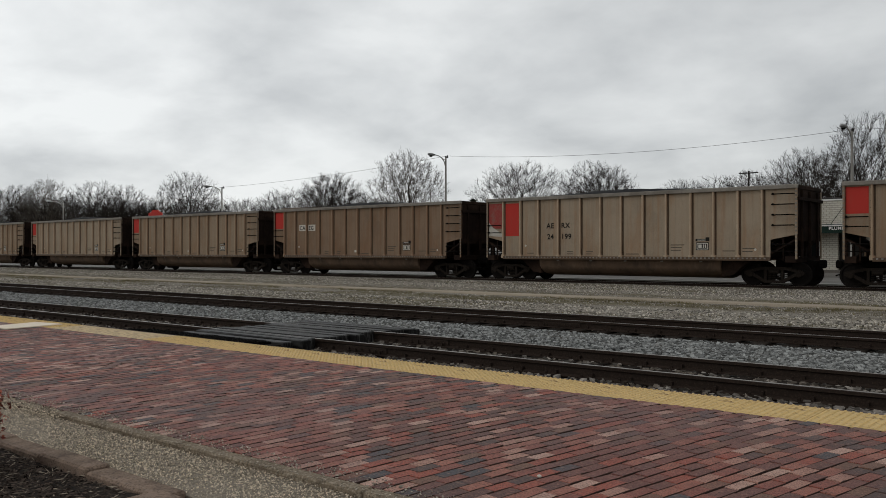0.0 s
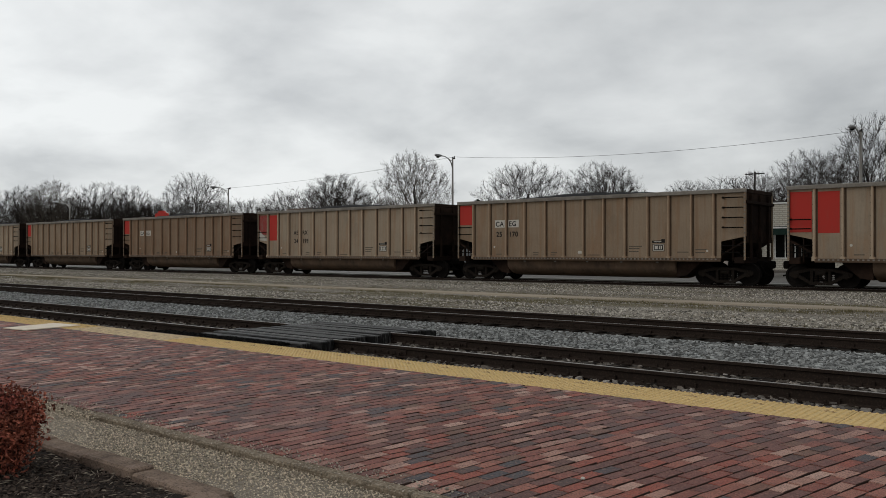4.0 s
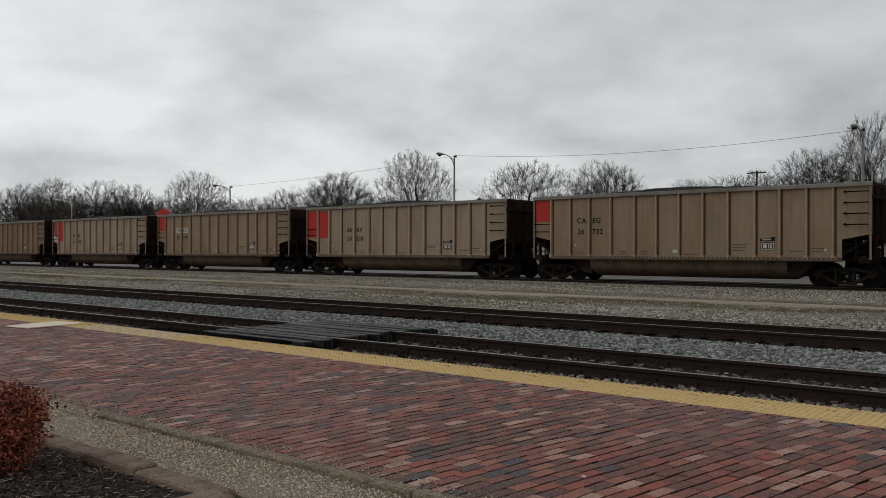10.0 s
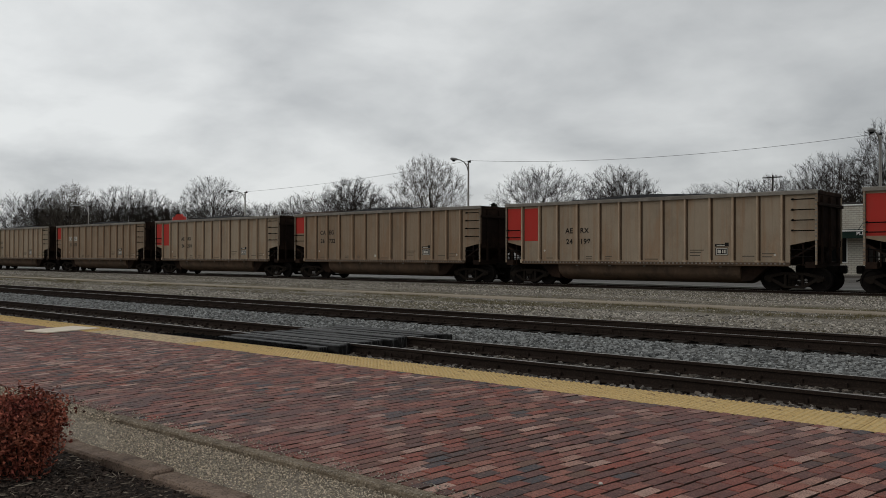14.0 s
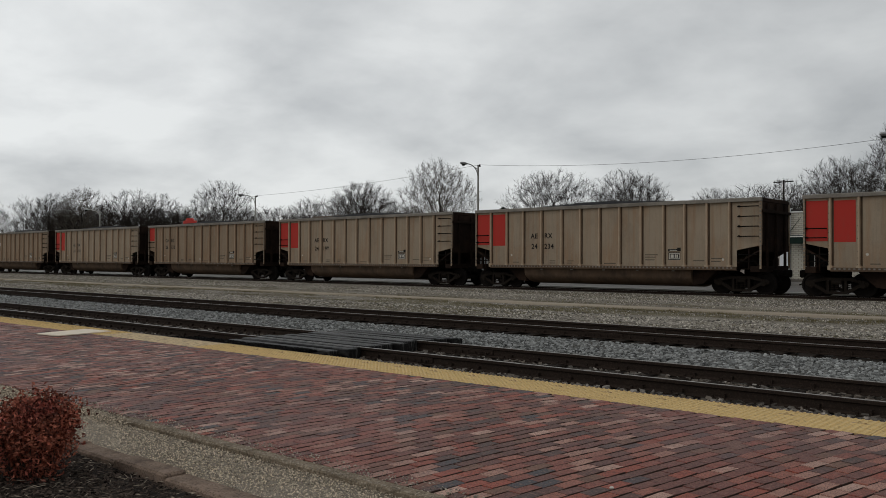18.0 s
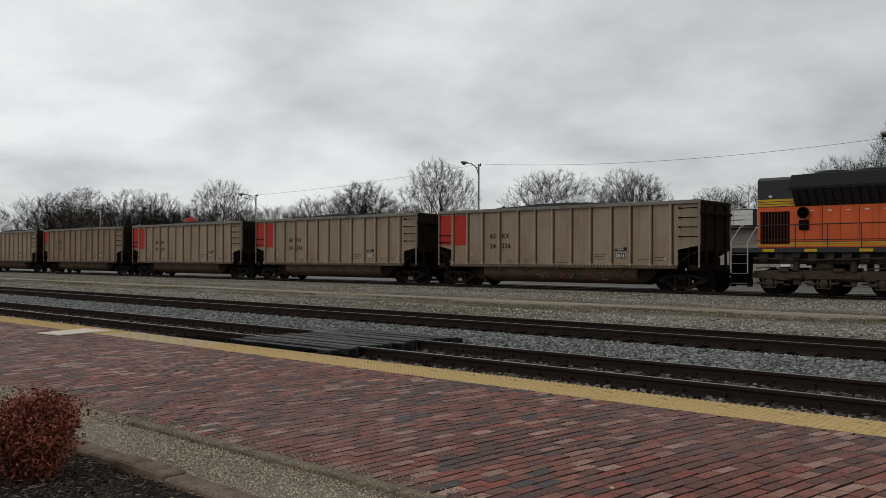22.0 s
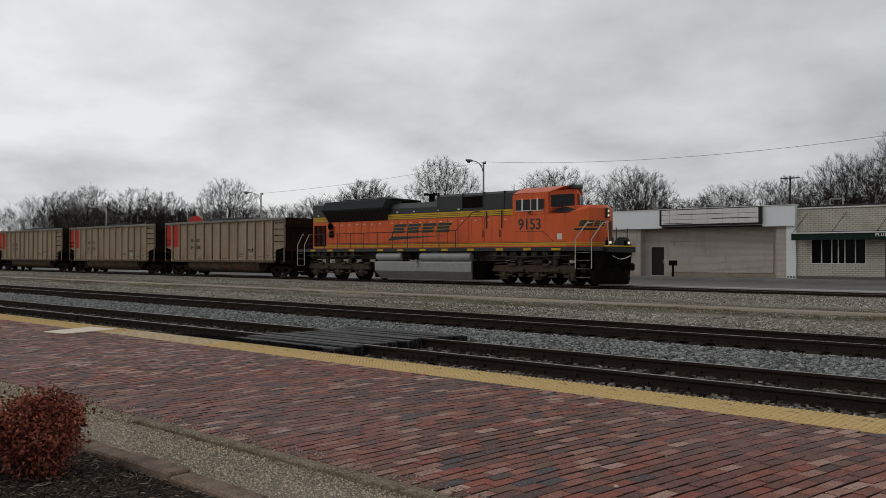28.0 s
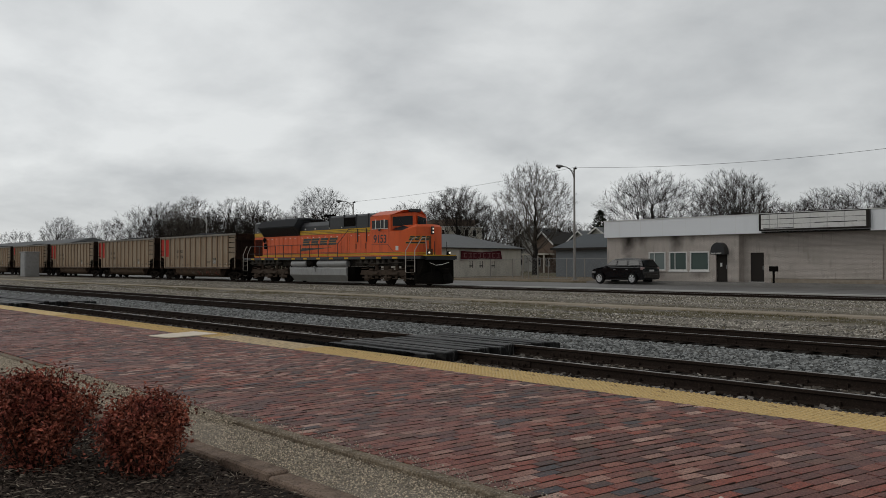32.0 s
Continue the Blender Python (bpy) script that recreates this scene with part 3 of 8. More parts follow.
WHEELSETS = []
M_RIVET = material("dark_rivet", (0.075, 0.058, 0.042), 0.8)
M_RED_DULL = material("dull_red_panel", (0.30, 0.05, 0.045), 0.8, spots=[(4, 0.45, 0.7, (0.20, 0.13, 0.10), 0.7), (18, 0.5, 0.75, (0.38, 0.2, 0.16), 0.5)])
# rust plus the painted shade on the right side of each post
M_FLANGE = material("rusty_flange", (0.105, 0.070, 0.046), 0.9, spots=[(4, 0.45, 0.65, (0.05, 0.036, 0.026), 0.7, (1, 1, 0.4))])
M_FAINT = material("faint_stencil", (0.10, 0.083, 0.064), 0.85)


def wheelset(parent, x, r, me_key):
    def build():
        s = Shape()
        s.rod((0, -0.95, 0), (0, 0.95, 0), 0.075, n=10)
        for e in (-1, 1):
            y = e * 0.755
            prof = [(0.09, -0.06), (0.16, -0.05), (r - 0.09, -0.035), (r - 0.07, -0.068), (r, -0.068), (r, 0.03), (r + 0.025, 0.035), (r + 0.02, 0.06), (r - 0.07, 0.06), (r - 0.1, 0.02), (0.12, 0.05), (0.09, 0.06)]
            s.lathe([(a, -e * b) for a, b in prof], (0, y, 0), "y", 22)
        return s

    ob = part("wheelset", cached(me_key, build, M_WHEEL), None, parent, m=pose(x, 0, r))
    WHEELSETS.append((ob, x, r))
    return ob


def truck_frame():
    """Three-piece truck: two open cast side frames, springs, journal boxes, bolster."""
    s = Shape()
    for e in (-1, 1):
        y0, y1 = sorted((e * 0.90, e * 1.06))
        ym = (y0 + y1) / 2
        s.prism([(-1.14, 0.56), (-1.0, 0.62), (-0.45, 0.74), (0.45, 0.74), (1.0, 0.62), (1.14, 0.56), (1.14, 0.44), (1.0, 0.50), (0.42, 0.63), (-0.42, 0.63), (-1.0, 0.50), (-1.14, 0.44)], "y", y0, y1)
        for k in (-1, 1):
            s.prism([(k * 0.88, 0.42), (k * 0.78, 0.50), (k * 0.30, 0.22), (k * 0.36, 0.12)], "y", y0, y1)
            s.prism([(k * 0.27, 0.12), (k * 0.37, 0.12), (k * 0.37, 0.66), (k * 0.27, 0.66)], "y", y0, y1)
            s.prism([(k * 0.80, 0.40), (k * 1.08, 0.40), (k * 1.10, 0.58), (k * 0.78, 0.58)], "y", y0, y1)
            s.lathe([(0.02, -0.06), (0.11, -0.05), (0.12, 0.05), (0.05, 0.09), (0.02, 0.09)], (k * 0.925, e * 1.04, 0.457), "y", 12)
        s.prism([(-0.40, 0.12), (0.40, 0.12), (0.36, 0.22), (-0.36, 0.22)], "y", y0, y1)
        for x in (-0.17, 0.0, 0.17):
            for z in (0.24, 0.31, 0.38, 0.45):
                s.rod((x, ym, z), (x, ym, z + 0.035), 0.075, n=8)
    s.box(-0.2, 0.2, -1.10, 1.10, 0.49, 0.64, 0.03)
    return s


def tub_shape():
    """The rounded belly hung between the trucks."""
    rings = []
    for x, k in ((2.93, 0.02), (2.94, 0.90), (2.98, 1.0), (11.52, 1.0), (11.56, 0.90), (11.57, 0.02)):
        ring = []
        for i in range(15):
            a = math.pi * (i / 14)
            ring.append((x, -1.42 * math.cos(a) * (0.94 + 0.06 * k), 1.04 - 0.80 * k * math.sin(a) ** 0.55))
        rings.append(ring)
    return Shape().loft(rings)


def side_sheet(e):
    """One body side with the corners cut away over the trucks."""
    s = Shape()
    y = e * (HALF - 0.115)
    out = [(0.0, 3.86), (BODY, 3.86), (BODY, 2.0), (BODY - 1.02, 1.80), (BODY - 1.02, 1.0), (1.02, 1.0), (1.02, 1.82), (0.0, 2.05)]
    y0, y1 = sorted((y, y + e * 0.02))
    return s.prism(out, "y", y0, y1)


def post_shape(e):
    """Hat-section side post riveted to the sheet."""
    s = Shape()
    lo, hi = HALF - 0.115, HALF + 0.012
    out = [(-0.085, lo), (-0.085, lo + 0.018), (-0.045, lo + 0.022), (-0.036, hi - 0.012), (-0.028, hi), (0.028, hi), (0.036, hi - 0.012), (0.045, lo + 0.022), (0.085, lo + 0.018), (0.085, lo)]
    s.prism([(x, e * y) for x, y in out], "z", 1.12, 3.75)
    a, b = sorted((e * (lo - 0.01), e * (HALF + 0.015)))
    return s.box(-0.09, 0.09, a, b, 1.03, 1.2, 0.01)


def rivet_row(e):
    s = Shape()
    for z in np.arange(1.25, 3.7, 0.24):
        for x in (-0.068, 0.068):
            s.rod((x, e * (HALF - 0.10), z), (x, e * (HALF - 0.086), z), 0.013, n=5)
    return s


def rivets(e):
    s = Shape()
    for x in np.arange(1.12, 13.5, 0.17):
        s.box(x, x + 0.075, *sorted((e * (HALF - 0.02), e * (HALF + 0.032))), 1.045, 1.105, 0.008)
    return s


def corner_rivets(e):
    s = Shape()
    for z in np.arange(1.2, 3.72, 0.15):
        for x in (0.04, BODY - 0.04):
            s.box(x - 0.03, x + 0.03, *sorted((e * (HALF - 0.02), e * (HALF + 0.004))), z, z + 0.075, 0.008)
    return s


def span(x, a, b):
    return sorted((x + a, x + b))


def end_pieces(x, way):
    """The plated end, piece by piece: sheet, ribs, sill, slope sheet, brake gear."""
    out = [("end_sheet", Shape().box(x - 0.02, x + 0.02, -HALF + 0.06, HALF - 0.005, 1.75, 3.82))]
    for y in (-1.0, 0, 1.0):
        out.append(("end_rib", Shape().box(*span(x, way * 0.02, way * 0.11), y - 0.06, y + 0.06, 1.1, 3.7, 0.01)))
    out.append(("end_beam", Shape().box(*span(x, way * 0.02, way * 0.13), -HALF + 0.06, HALF - 0.06, 3.3, 3.42, 0.01)))
    out.append(("end_sill", Shape().box(*span(x, 0, -way * 0.4), -HALF + 0.03, HALF - 0.03, 0.92, 1.16, 0.01)))
    out.append(("slope_sheet", Shape().prism([(x, 1.85), (x, 1.78), (x - way * 1.25, 1.05), (x - way * 1.25, 1.13)], "y", -HALF + 0.1, HALF - 0.1)))
    out.append(("brake_cylinder", Shape().box(*span(x, -way * 0.25, -way * 0.75), 0.5, 1.2, 1.16, 1.5, 0.03)))
    out.append(("brake_rod", Shape().rod((x - way * 0.5, -1.45, 1.0), (x - way * 0.5, -1.45, 1.9), 0.03)))
    out.append(("brake_pipe", Shape().rod((x - way * 0.2, -1.0, 1.1), (x - way * 0.9, -0.8, 1.7), 0.025)))
    return out


END_SHAPES = {w: end_pieces(x, w) for x, w in ((0.06, -1), (BODY - 0.06, 1))}


def grab(e, x0, x1, z):
    y0, y1 = e * (HALF - 0.05), e * (HALF + 0.07)
    s = Shape().pipe([(x0, y0, z), (x0, y1, z), (x1, y1, z), (x1, y0, z)], 0.023, 6)
    a, b = sorted((e * (HALF - 0.115), e * (HALF - 0.02)))
    return s.box(x0 - 0.025, x0 + 0.035, a, b, z - 0.02, z + 0.05)


def draft_gear(x, way):
    s = Shape()
    s.box(min(x - way * 1.2, x + way * 0.25), max(x - way * 1.2, x + way * 0.25), -0.19, 0.19, 0.72, 1.0, 0.03)
    s.box(min(x, x + way * 0.62), max(x, x + way * 0.62), -0.12, 0.12, 0.74, 0.98, 0.04)
    s.box(min(x + way * 0.42, x + way * 0.66), max(x + way * 0.42, x + way * 0.66), -0.22, 0.2, 0.70, 1.02, 0.05)
    s.pipe([(x + way * 0.2, -0.35, 0.85), (x + way * 0.4, -0.35, 0.5), (x + way * 0.62, -0.33, 0.42)], 0.03)
    return s


def coal_shape():
    s = Shape()
    n, m = 40, 8
    v = []
    for i in range(n + 1):
        for j in range(m + 1):
            x, y = 0.15 + (BODY - 0.3) * i / n, -1.45 + 2.9 * j / m
            hump = math.sin(math.pi * min(1, 1.02 * i / n)) ** 0.35 * (0.90 + 0.22 * noise.noise((x * 0.28, 0.3, 2))) * math.cos(1.15 * y / 1.45) ** 0.7
            v.append((x, y, 3.35 + 0.81 * hump + 0.07 * noise.noise((x * 1.5, y * 2, 5))))
    return s.add(v, [(i * (m + 1) + j, (i + 1) * (m + 1) + j, (i + 1) * (m + 1) + j + 1, i * (m + 1) + j + 1) for i in range(n) for j in range(m)])


def panel(x0, x1, z0, z1, e=-1, off=0.0):
    y0, y1 = sorted((e * (HALF - 0.10), e * (HALF - 0.088 + off)))
    return Shape().box(x0, x1, y0, y1, z0, z1)


def on_tub(x, z):
    """A point just off the belly's near side at that height."""
    q = ((1.04 - z) / 0.80) ** (1 / 0.55)
    return (x, -1.43 * math.sqrt(max(0.0, 1 - q * q)) - 0.012, z)


SCRAWL = [[(6.5 + 0.55 * k + 0.28 * dx, 0.62 + 0.30 * dz) for dx, dz in run] for k, run in enumerate((
    [(-1, 0.3), (0, -0.4), (0.6, 0.5), (1.2, -0.5)], [(-0.6, -0.5), (0.2, 0.6), (0.8, -0.5)], [(-0.8, 0.4), (0.8, 0.2), (-0.4, -0.4), (1.0, -0.4)],
    [(-0.5, 0.5), (-0.5, -0.5), (0.5, 0.3)], [(0.9, 0.4), (-0.4, 0.1), (0.7, -0.3), (-0.6, -0.5)], [(-1.0, -0.2), (0.0, 0.5), (0.3, -0.5), (1.1, 0.4)],
    [(-0.6, 0.5), (0.4, 0.5), (-0.3, -0.5), (0.8, -0.5)], [(-0.8, -0.4), (0.4, 0.5), (0.9, -0.4)], [(0.5, 0.5), (-0.5, 0.0), (0.6, -0.5)]))]


def coal_car(style, mark, number, paint, label, marks=False, tagging=False):
    """A rotary-dump coal gondola. style: two red panels or one."""
    c = thing("coal_gondola", label, "freight wagon", group="coal train")
    pn = paint.name
    body = part("body_side", cached("body_near" + pn, lambda: side_sheet(-1), paint), None, c)
    part("body_side", cached("body_far" + pn, lambda: side_sheet(1), paint), None, c)
    for e in (-1, 1):
        a, b = sorted((e * (HALF - 0.09), e * (HALF + 0.02)))
        part("top_chord", cached("chord%d" % e + pn, lambda: Shape().box(-0.02, BODY + 0.02, a, b, 3.74, 3.90, 0.015), M_CHORD), None, c)
        part("side_sill", cached("sill%d" % e + pn, lambda: Shape().box(1.0, BODY - 1.0, a, b, 0.98, 1.13, 0.012), M_TUB), None, c)
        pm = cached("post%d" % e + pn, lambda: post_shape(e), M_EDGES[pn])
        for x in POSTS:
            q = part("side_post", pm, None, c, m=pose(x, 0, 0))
            if e < 0:
                # dark strip right of the post: its shaded side and rust in one colour
                part("post_flange", cached("post_flange", lambda: Shape().box(0.045, 0.115, -HALF + 0.085, -HALF + 0.100, 1.2, 3.74), M_FLANGE), None, q)
                tagged(part("rivet_line", cached("rivet_line", lambda: rivet_row(e), M_RIVET), None, q), kind="stuff")
        cm = cached("corner%d" % e + pn, lambda: Shape().box(-0.04, 0.04, *sorted((e * (HALF - 0.05), e * (HALF - 0.01))), 1.05, 3.76, 0.01), paint)
        for x in (0.04, BODY - 0.04):
            part("corner_post", cm, None, c, m=pose(x, 0, 0))
        if e < 0:
            tagged(part("rivet_line", cached("rivets", lambda: rivets(e), M_CHORD), None, c), kind="stuff")
            tagged(part("corner_rivet", cached("corner_rivets", lambda: corner_rivets(e), M_CHORD), None, c), kind="stuff")
    part("tub", cached("tub", tub_shape, M_TUB), None, c, "dirty brown rounded belly")
    for x, w in ((2.93, -1), (11.57, 1)):
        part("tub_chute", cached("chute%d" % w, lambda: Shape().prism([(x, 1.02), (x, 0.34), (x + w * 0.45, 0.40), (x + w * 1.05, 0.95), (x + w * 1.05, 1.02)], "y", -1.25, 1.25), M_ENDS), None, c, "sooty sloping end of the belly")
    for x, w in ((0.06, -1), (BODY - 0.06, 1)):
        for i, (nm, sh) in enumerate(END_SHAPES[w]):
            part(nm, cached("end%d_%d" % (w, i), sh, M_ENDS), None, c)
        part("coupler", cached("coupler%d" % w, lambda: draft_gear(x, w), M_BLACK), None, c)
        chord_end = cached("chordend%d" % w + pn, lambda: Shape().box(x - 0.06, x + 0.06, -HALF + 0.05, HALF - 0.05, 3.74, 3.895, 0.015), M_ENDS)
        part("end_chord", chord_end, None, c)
    for i, (x0, x1, zs) in enumerate(((BODY - 0.92, BODY - 0.12, (2.35, 2.75, 3.15, 3.55)), (0.12, 0.85, (2.25, 2.6)))):
        for z in zs:
            part("grab_iron", cached("grab%d%.2f" % (i, z), lambda: grab(-1, x0, x1, z), M_BLACK), None, c)
    for x0 in (BODY - 0.92, 0.15):
        for z in (1.35, 1.62):
            part("step_rung", cached("rung%.1f%.2f" % (x0, z), lambda: grab(-1, x0, x0 + 0.75, z), M_BLACK), None, c)
    part("coal_load", cached("coal", coal_shape, M_COAL), None, c, "heaped black coal")
    # red panels and stencils
    red = []
    if style == "two":
        red = [(0.09, 0.88, 2.12, 3.66), (1.08, 1.86, 2.08, 3.64)]
    elif style == "one":
        red = [(0.09, 0.86, 2.72, 3.70)]
    elif style == "second":
        red = [(1.08, 1.86, 2.08, 3.64)]
    for k, (x0, x1, z0, z1) in enumerate(red):
        part("red_panel", cached("red" + style + str(k), lambda: panel(x0, x1, z0, z1), M_RED), None, c, "faded red painted panel")
    if tagging:
        part("red_panel", cached("redtag", lambda: panel(0.09, 0.88, 2.45, 3.66), M_RED_DULL), None, c, "dull scratched red panel")
        s = Shape()
        s.plate([(0.1, -HALF + 0.089, 2.1), (0.88, -HALF + 0.089, 2.05), (0.88, -HALF + 0.089, 2.2), (0.35, -HALF + 0.089, 2.5), (0.1, -HALF + 0.089, 2.75)], 0.002, (0, -1, 0))
        part("paint_smear", cached("smear", s, M_CREAM), None, c, "white sprayed smear")
    a, b = mark
    p, q = number
    z1, z2 = (2.42, 1.92) if style != "one" else (2.62, 2.12)
    dx = -1.08 if style == "one" else 0.0
    if marks:
        for x in (3.36 + dx, 4.15 + dx):
            part("letter_patch", cached("letter_patch%.2f" % x, lambda: Shape().box(x, x + 0.62, -HALF + 0.0885, -HALF + 0.092, z1 - 0.06, z1 + 0.30), M_CREAM), None, c, "white patch under the lettering")
    for txt, x, z, h in ((a, 3.41, z1, 0.33), (b, 4.20, z1, 0.33), (p, 3.45, z2, 0.33), (q, 4.20, z2, 0.33)):
        if txt:
            me = lettering("text_" + txt , txt, h, 1.12, 0.008)
            if not me.materials:
                me.materials.append(M_INK)
            part("lettering", me, None, c, m=pose(x + dx, -HALF + 0.086, z))
    # capacity placard and small stencilled lines
    y = -HALF + 0.094
    s = Shape().box(10.60, 11.14, y - 0.004, y, 1.40, 1.72)
    s.box(10.58, 11.16, y - 0.004, y, 1.76, 1.86)
    s.box(11.0, 11.16, y - 0.004, y, 1.86, 1.92)
    part("placard", cached("placard", s, M_INK), None, c, "small black data placard")
    s = Shape()
    for x0, x1, z0, z1 in ((10.63, 10.66, 1.43, 1.69), (11.08, 11.11, 1.43, 1.69), (10.66, 11.08, 1.43, 1.46), (10.66, 11.08, 1.66, 1.69), (10.70, 10.84, 1.49, 1.63), (10.89, 10.94, 1.49, 1.63), (10.97, 11.03, 1.49, 1.63), (10.66, 11.0, 1.795, 1.825)):
        s.box(x0, x1, y - 0.008, y - 0.004, z0, z1)
    part("placard_text", cached("placard_text", s, M_CREAM), None, c)
    s = Shape()
    for x0, w, z in ((2.35, 0.35, 1.25), (4.5, 0.32, 1.32), (4.5, 0.3, 1.22), (5.5, 0.34, 1.32), (5.5, 0.26, 1.22), (7.45, 0.6, 1.22), (9.5, 0.6, 1.6), (9.5, 0.5, 1.5), (9.5, 0.45, 1.38), (11.7, 0.5, 1.35), (12.5, 0.5, 1.45), (12.5, 0.4, 1.33)):
        s.box(x0, x0 + w, y - 0.003, y, z, z + 0.035)
    tagged(part("stencil_line", cached("stencil_lines", s, M_FAINT), None, c), kind="stuff")
    s = Shape().rod((2.25, y, 1.62), (2.25, y - 0.006, 1.62), 0.05, n=10)
    s.rod((13.0, y, 1.42), (13.0, y - 0.006, 1.42), 0.05, n=10)
    if style == "one":
        s.box(6.95, 7.28, y - 0.005, y, 1.3, 1.42)
    part("reflector", cached("reflector" + style, s, M_CREAM), None, c, "small pale dot")
    for x in (3.9, 5.6, 7.3, 9.0, 10.7):
        part("tub_sticker", cached("tub_sticker", lambda: Shape().box(0, 0.12, -1.43, -1.42, 0.91, 0.96), M_CHORD), None, c, m=pose(x, 0, 0))
    if number[1] == "236":
        for k, pts in enumerate(SCRAWL):
            part("paint_scrawl", cached("scrawl%d" % k, lambda: Shape().pipe([on_tub(x, z) for x, z in pts], 0.020, 4), (M_CHORD, M_FAINT, M_RED_DULL)[k % 3]), None, c, "sprayed scrawl on the belly")
    for x in (1.05, BODY - 1.05):
        tr = part("truck", cached("truck", truck_frame, M_TRUCK), None, c, "grimy cast steel truck", m=pose(x, 0, 0))
        for d in (-0.9, 0.9):
            wheelset(tr, d, 0.457, "car_wheelset")
    return c


GREY_LABEL = "dusty grey-tan loaded coal gondola with two red end panels"
BROWN_LABEL = "dirty brown loaded coal gondola with one red corner panel"
CARS = {}
for k, (style, mark, num, paint, label, ink, tag) in {
    3: ("two", ("AE", "RX"), ("24", "236"), M_CARA, GREY_LABEL, None, False),
    2: ("two", ("AE", "RX"), ("24", "234"), M_CARA, GREY_LABEL, None, False),
    1: ("two", ("AE", "RX"), ("24", "198"), M_CARA, GREY_LABEL, None, False),
    0: ("one", ("CA", "EG"), ("26", "732"), M_CARC, BROWN_LABEL, None, False),
    -1: ("two", ("AE", "RX"), ("24", "210"), M_CARA, GREY_LABEL, None, False),
    -2: ("one", ("CA", "EG"), ("25", "170"), M_CARC, "dirty brown loaded coal gondola with white lettering patches and red corner", "cream", False),
    -3: ("second", ("AE", "RX"), ("24", "199"), M_CARA, "dusty grey-tan loaded coal gondola with scratched red panel", None, True),
    -4: ("one", ("CA", "EG"), ("", ""), M_CARB, "dirty brown loaded coal gondola with white lettering patches and red corner", "cream", False),
    -5: ("one", ("", ""), ("", ""), M_CARC, "olive-brown loaded coal gondola with one red corner panel", None, False),
    -6: ("one", ("", ""), ("", ""), M_CARA, "dusty grey-tan loaded coal gondola, far down the train", None, False),
    -7: ("none", ("", ""), ("", ""), M_CARC, "dusty brown loaded coal gondola, far down the train", None, False),
    -8: ("one", ("", ""), ("", ""), M_CARA, "dusty grey-tan loaded coal gondola, far down the train", None, False),
    -9: ("two", ("", ""), ("", ""), M_CARB, "dirty brown loaded coal gondola, far down the train", None, False),
    -10: ("one", ("", ""), ("", ""), M_CARC, "dusty brown loaded coal gondola, far down the train", None, False),
    -11: ("two", ("", ""), ("", ""), M_CARA, "dusty grey-tan loaded coal gondola, far down the train", None, False),
}.items():
    CARS[k] = coal_car(style, mark, num, paint, label, bool(ink), tag)

# ---- the locomotive at the end of the train: x = 0 near its rear hood, 22 at its nose ----
LOCO_GAP = 0.70
M_ORANGE = material("locomotive_orange", (0.74, 0.130, 0.038), 0.5, spots=[(0.7, 0.45, 0.7, (0.60, 0.098, 0.034), 0.6), (2.5, 0.5, 0.75, (0.33, 0.06, 0.03), 0.5, (2, 1, 0.25)), (25, 0.55, 0.8, (0.25, 0.07, 0.04), 0.3)], coat=0.15)
M_LBLACK = material("locomotive_black", (0.011, 0.012, 0.014), 0.42, spots=[(2, 0.45, 0.7, (0.020, 0.021, 0.022), 0.5)], coat=0.05)
M_LYELLOW = material("locomotive_yellow", (0.66, 0.39, 0.035), 0.5, spots=[(2, 0.45, 0.7, (0.45, 0.25, 0.04), 0.5)])
M_SILVER = material("silver_tank_paint", (0.33, 0.33, 0.325), 0.55, 0.15, spots=[(1.2, 0.45, 0.7, (0.24, 0.235, 0.225), 0.6), (6, 0.5, 0.75, (0.18, 0.165, 0.15), 0.4, (1, 1, 0.3))])
M_GLASS_D = material("dark_cab_glass", (0.008, 0.010, 0.012), 0.12)
M_GLASS_D.node_tree.nodes["Principled BSDF"].inputs["Specular IOR Level"].default_value = 0.25
M_LTRUCK = material("dusty_brown_truck", (0.075, 0.054, 0.040), 0.85, spots=[(3, 0.42, 0.62, (0.045, 0.033, 0.025), 0.8), (18, 0.5, 0.75, (0.13, 0.10, 0.075), 0.5)])
M_RAILPAINT = material("white_handrail", (0.50, 0.46, 0.41), 0.6)
M_LAMP = material("headlight_glow", (0.42, 0.36, 0.27), 0.4)
M_LAMP.node_tree.nodes["Principled BSDF"].inputs["Emission Color"].default_value = (1, 0.93, 0.8, 1)
M_LAMP.node_tree.nodes["Principled BSDF"].inputs["Emission Strength"].default_value = 0.55
M_DUSTY = material("road_dust_grey", (0.055, 0.048, 0.041), 0.9, spots=[(2, 0.42, 0.62, (0.03, 0.027, 0.023), 0.8), (9, 0.5, 0.7, (0.16, 0.145, 0.12), 0.5)])
M_SEAM = material("sooty_seam", (0.09, 0.025, 0.014), 0.9)
M_WHITE = material("white_sticker", (0.7, 0.68, 0.62), 0.6)


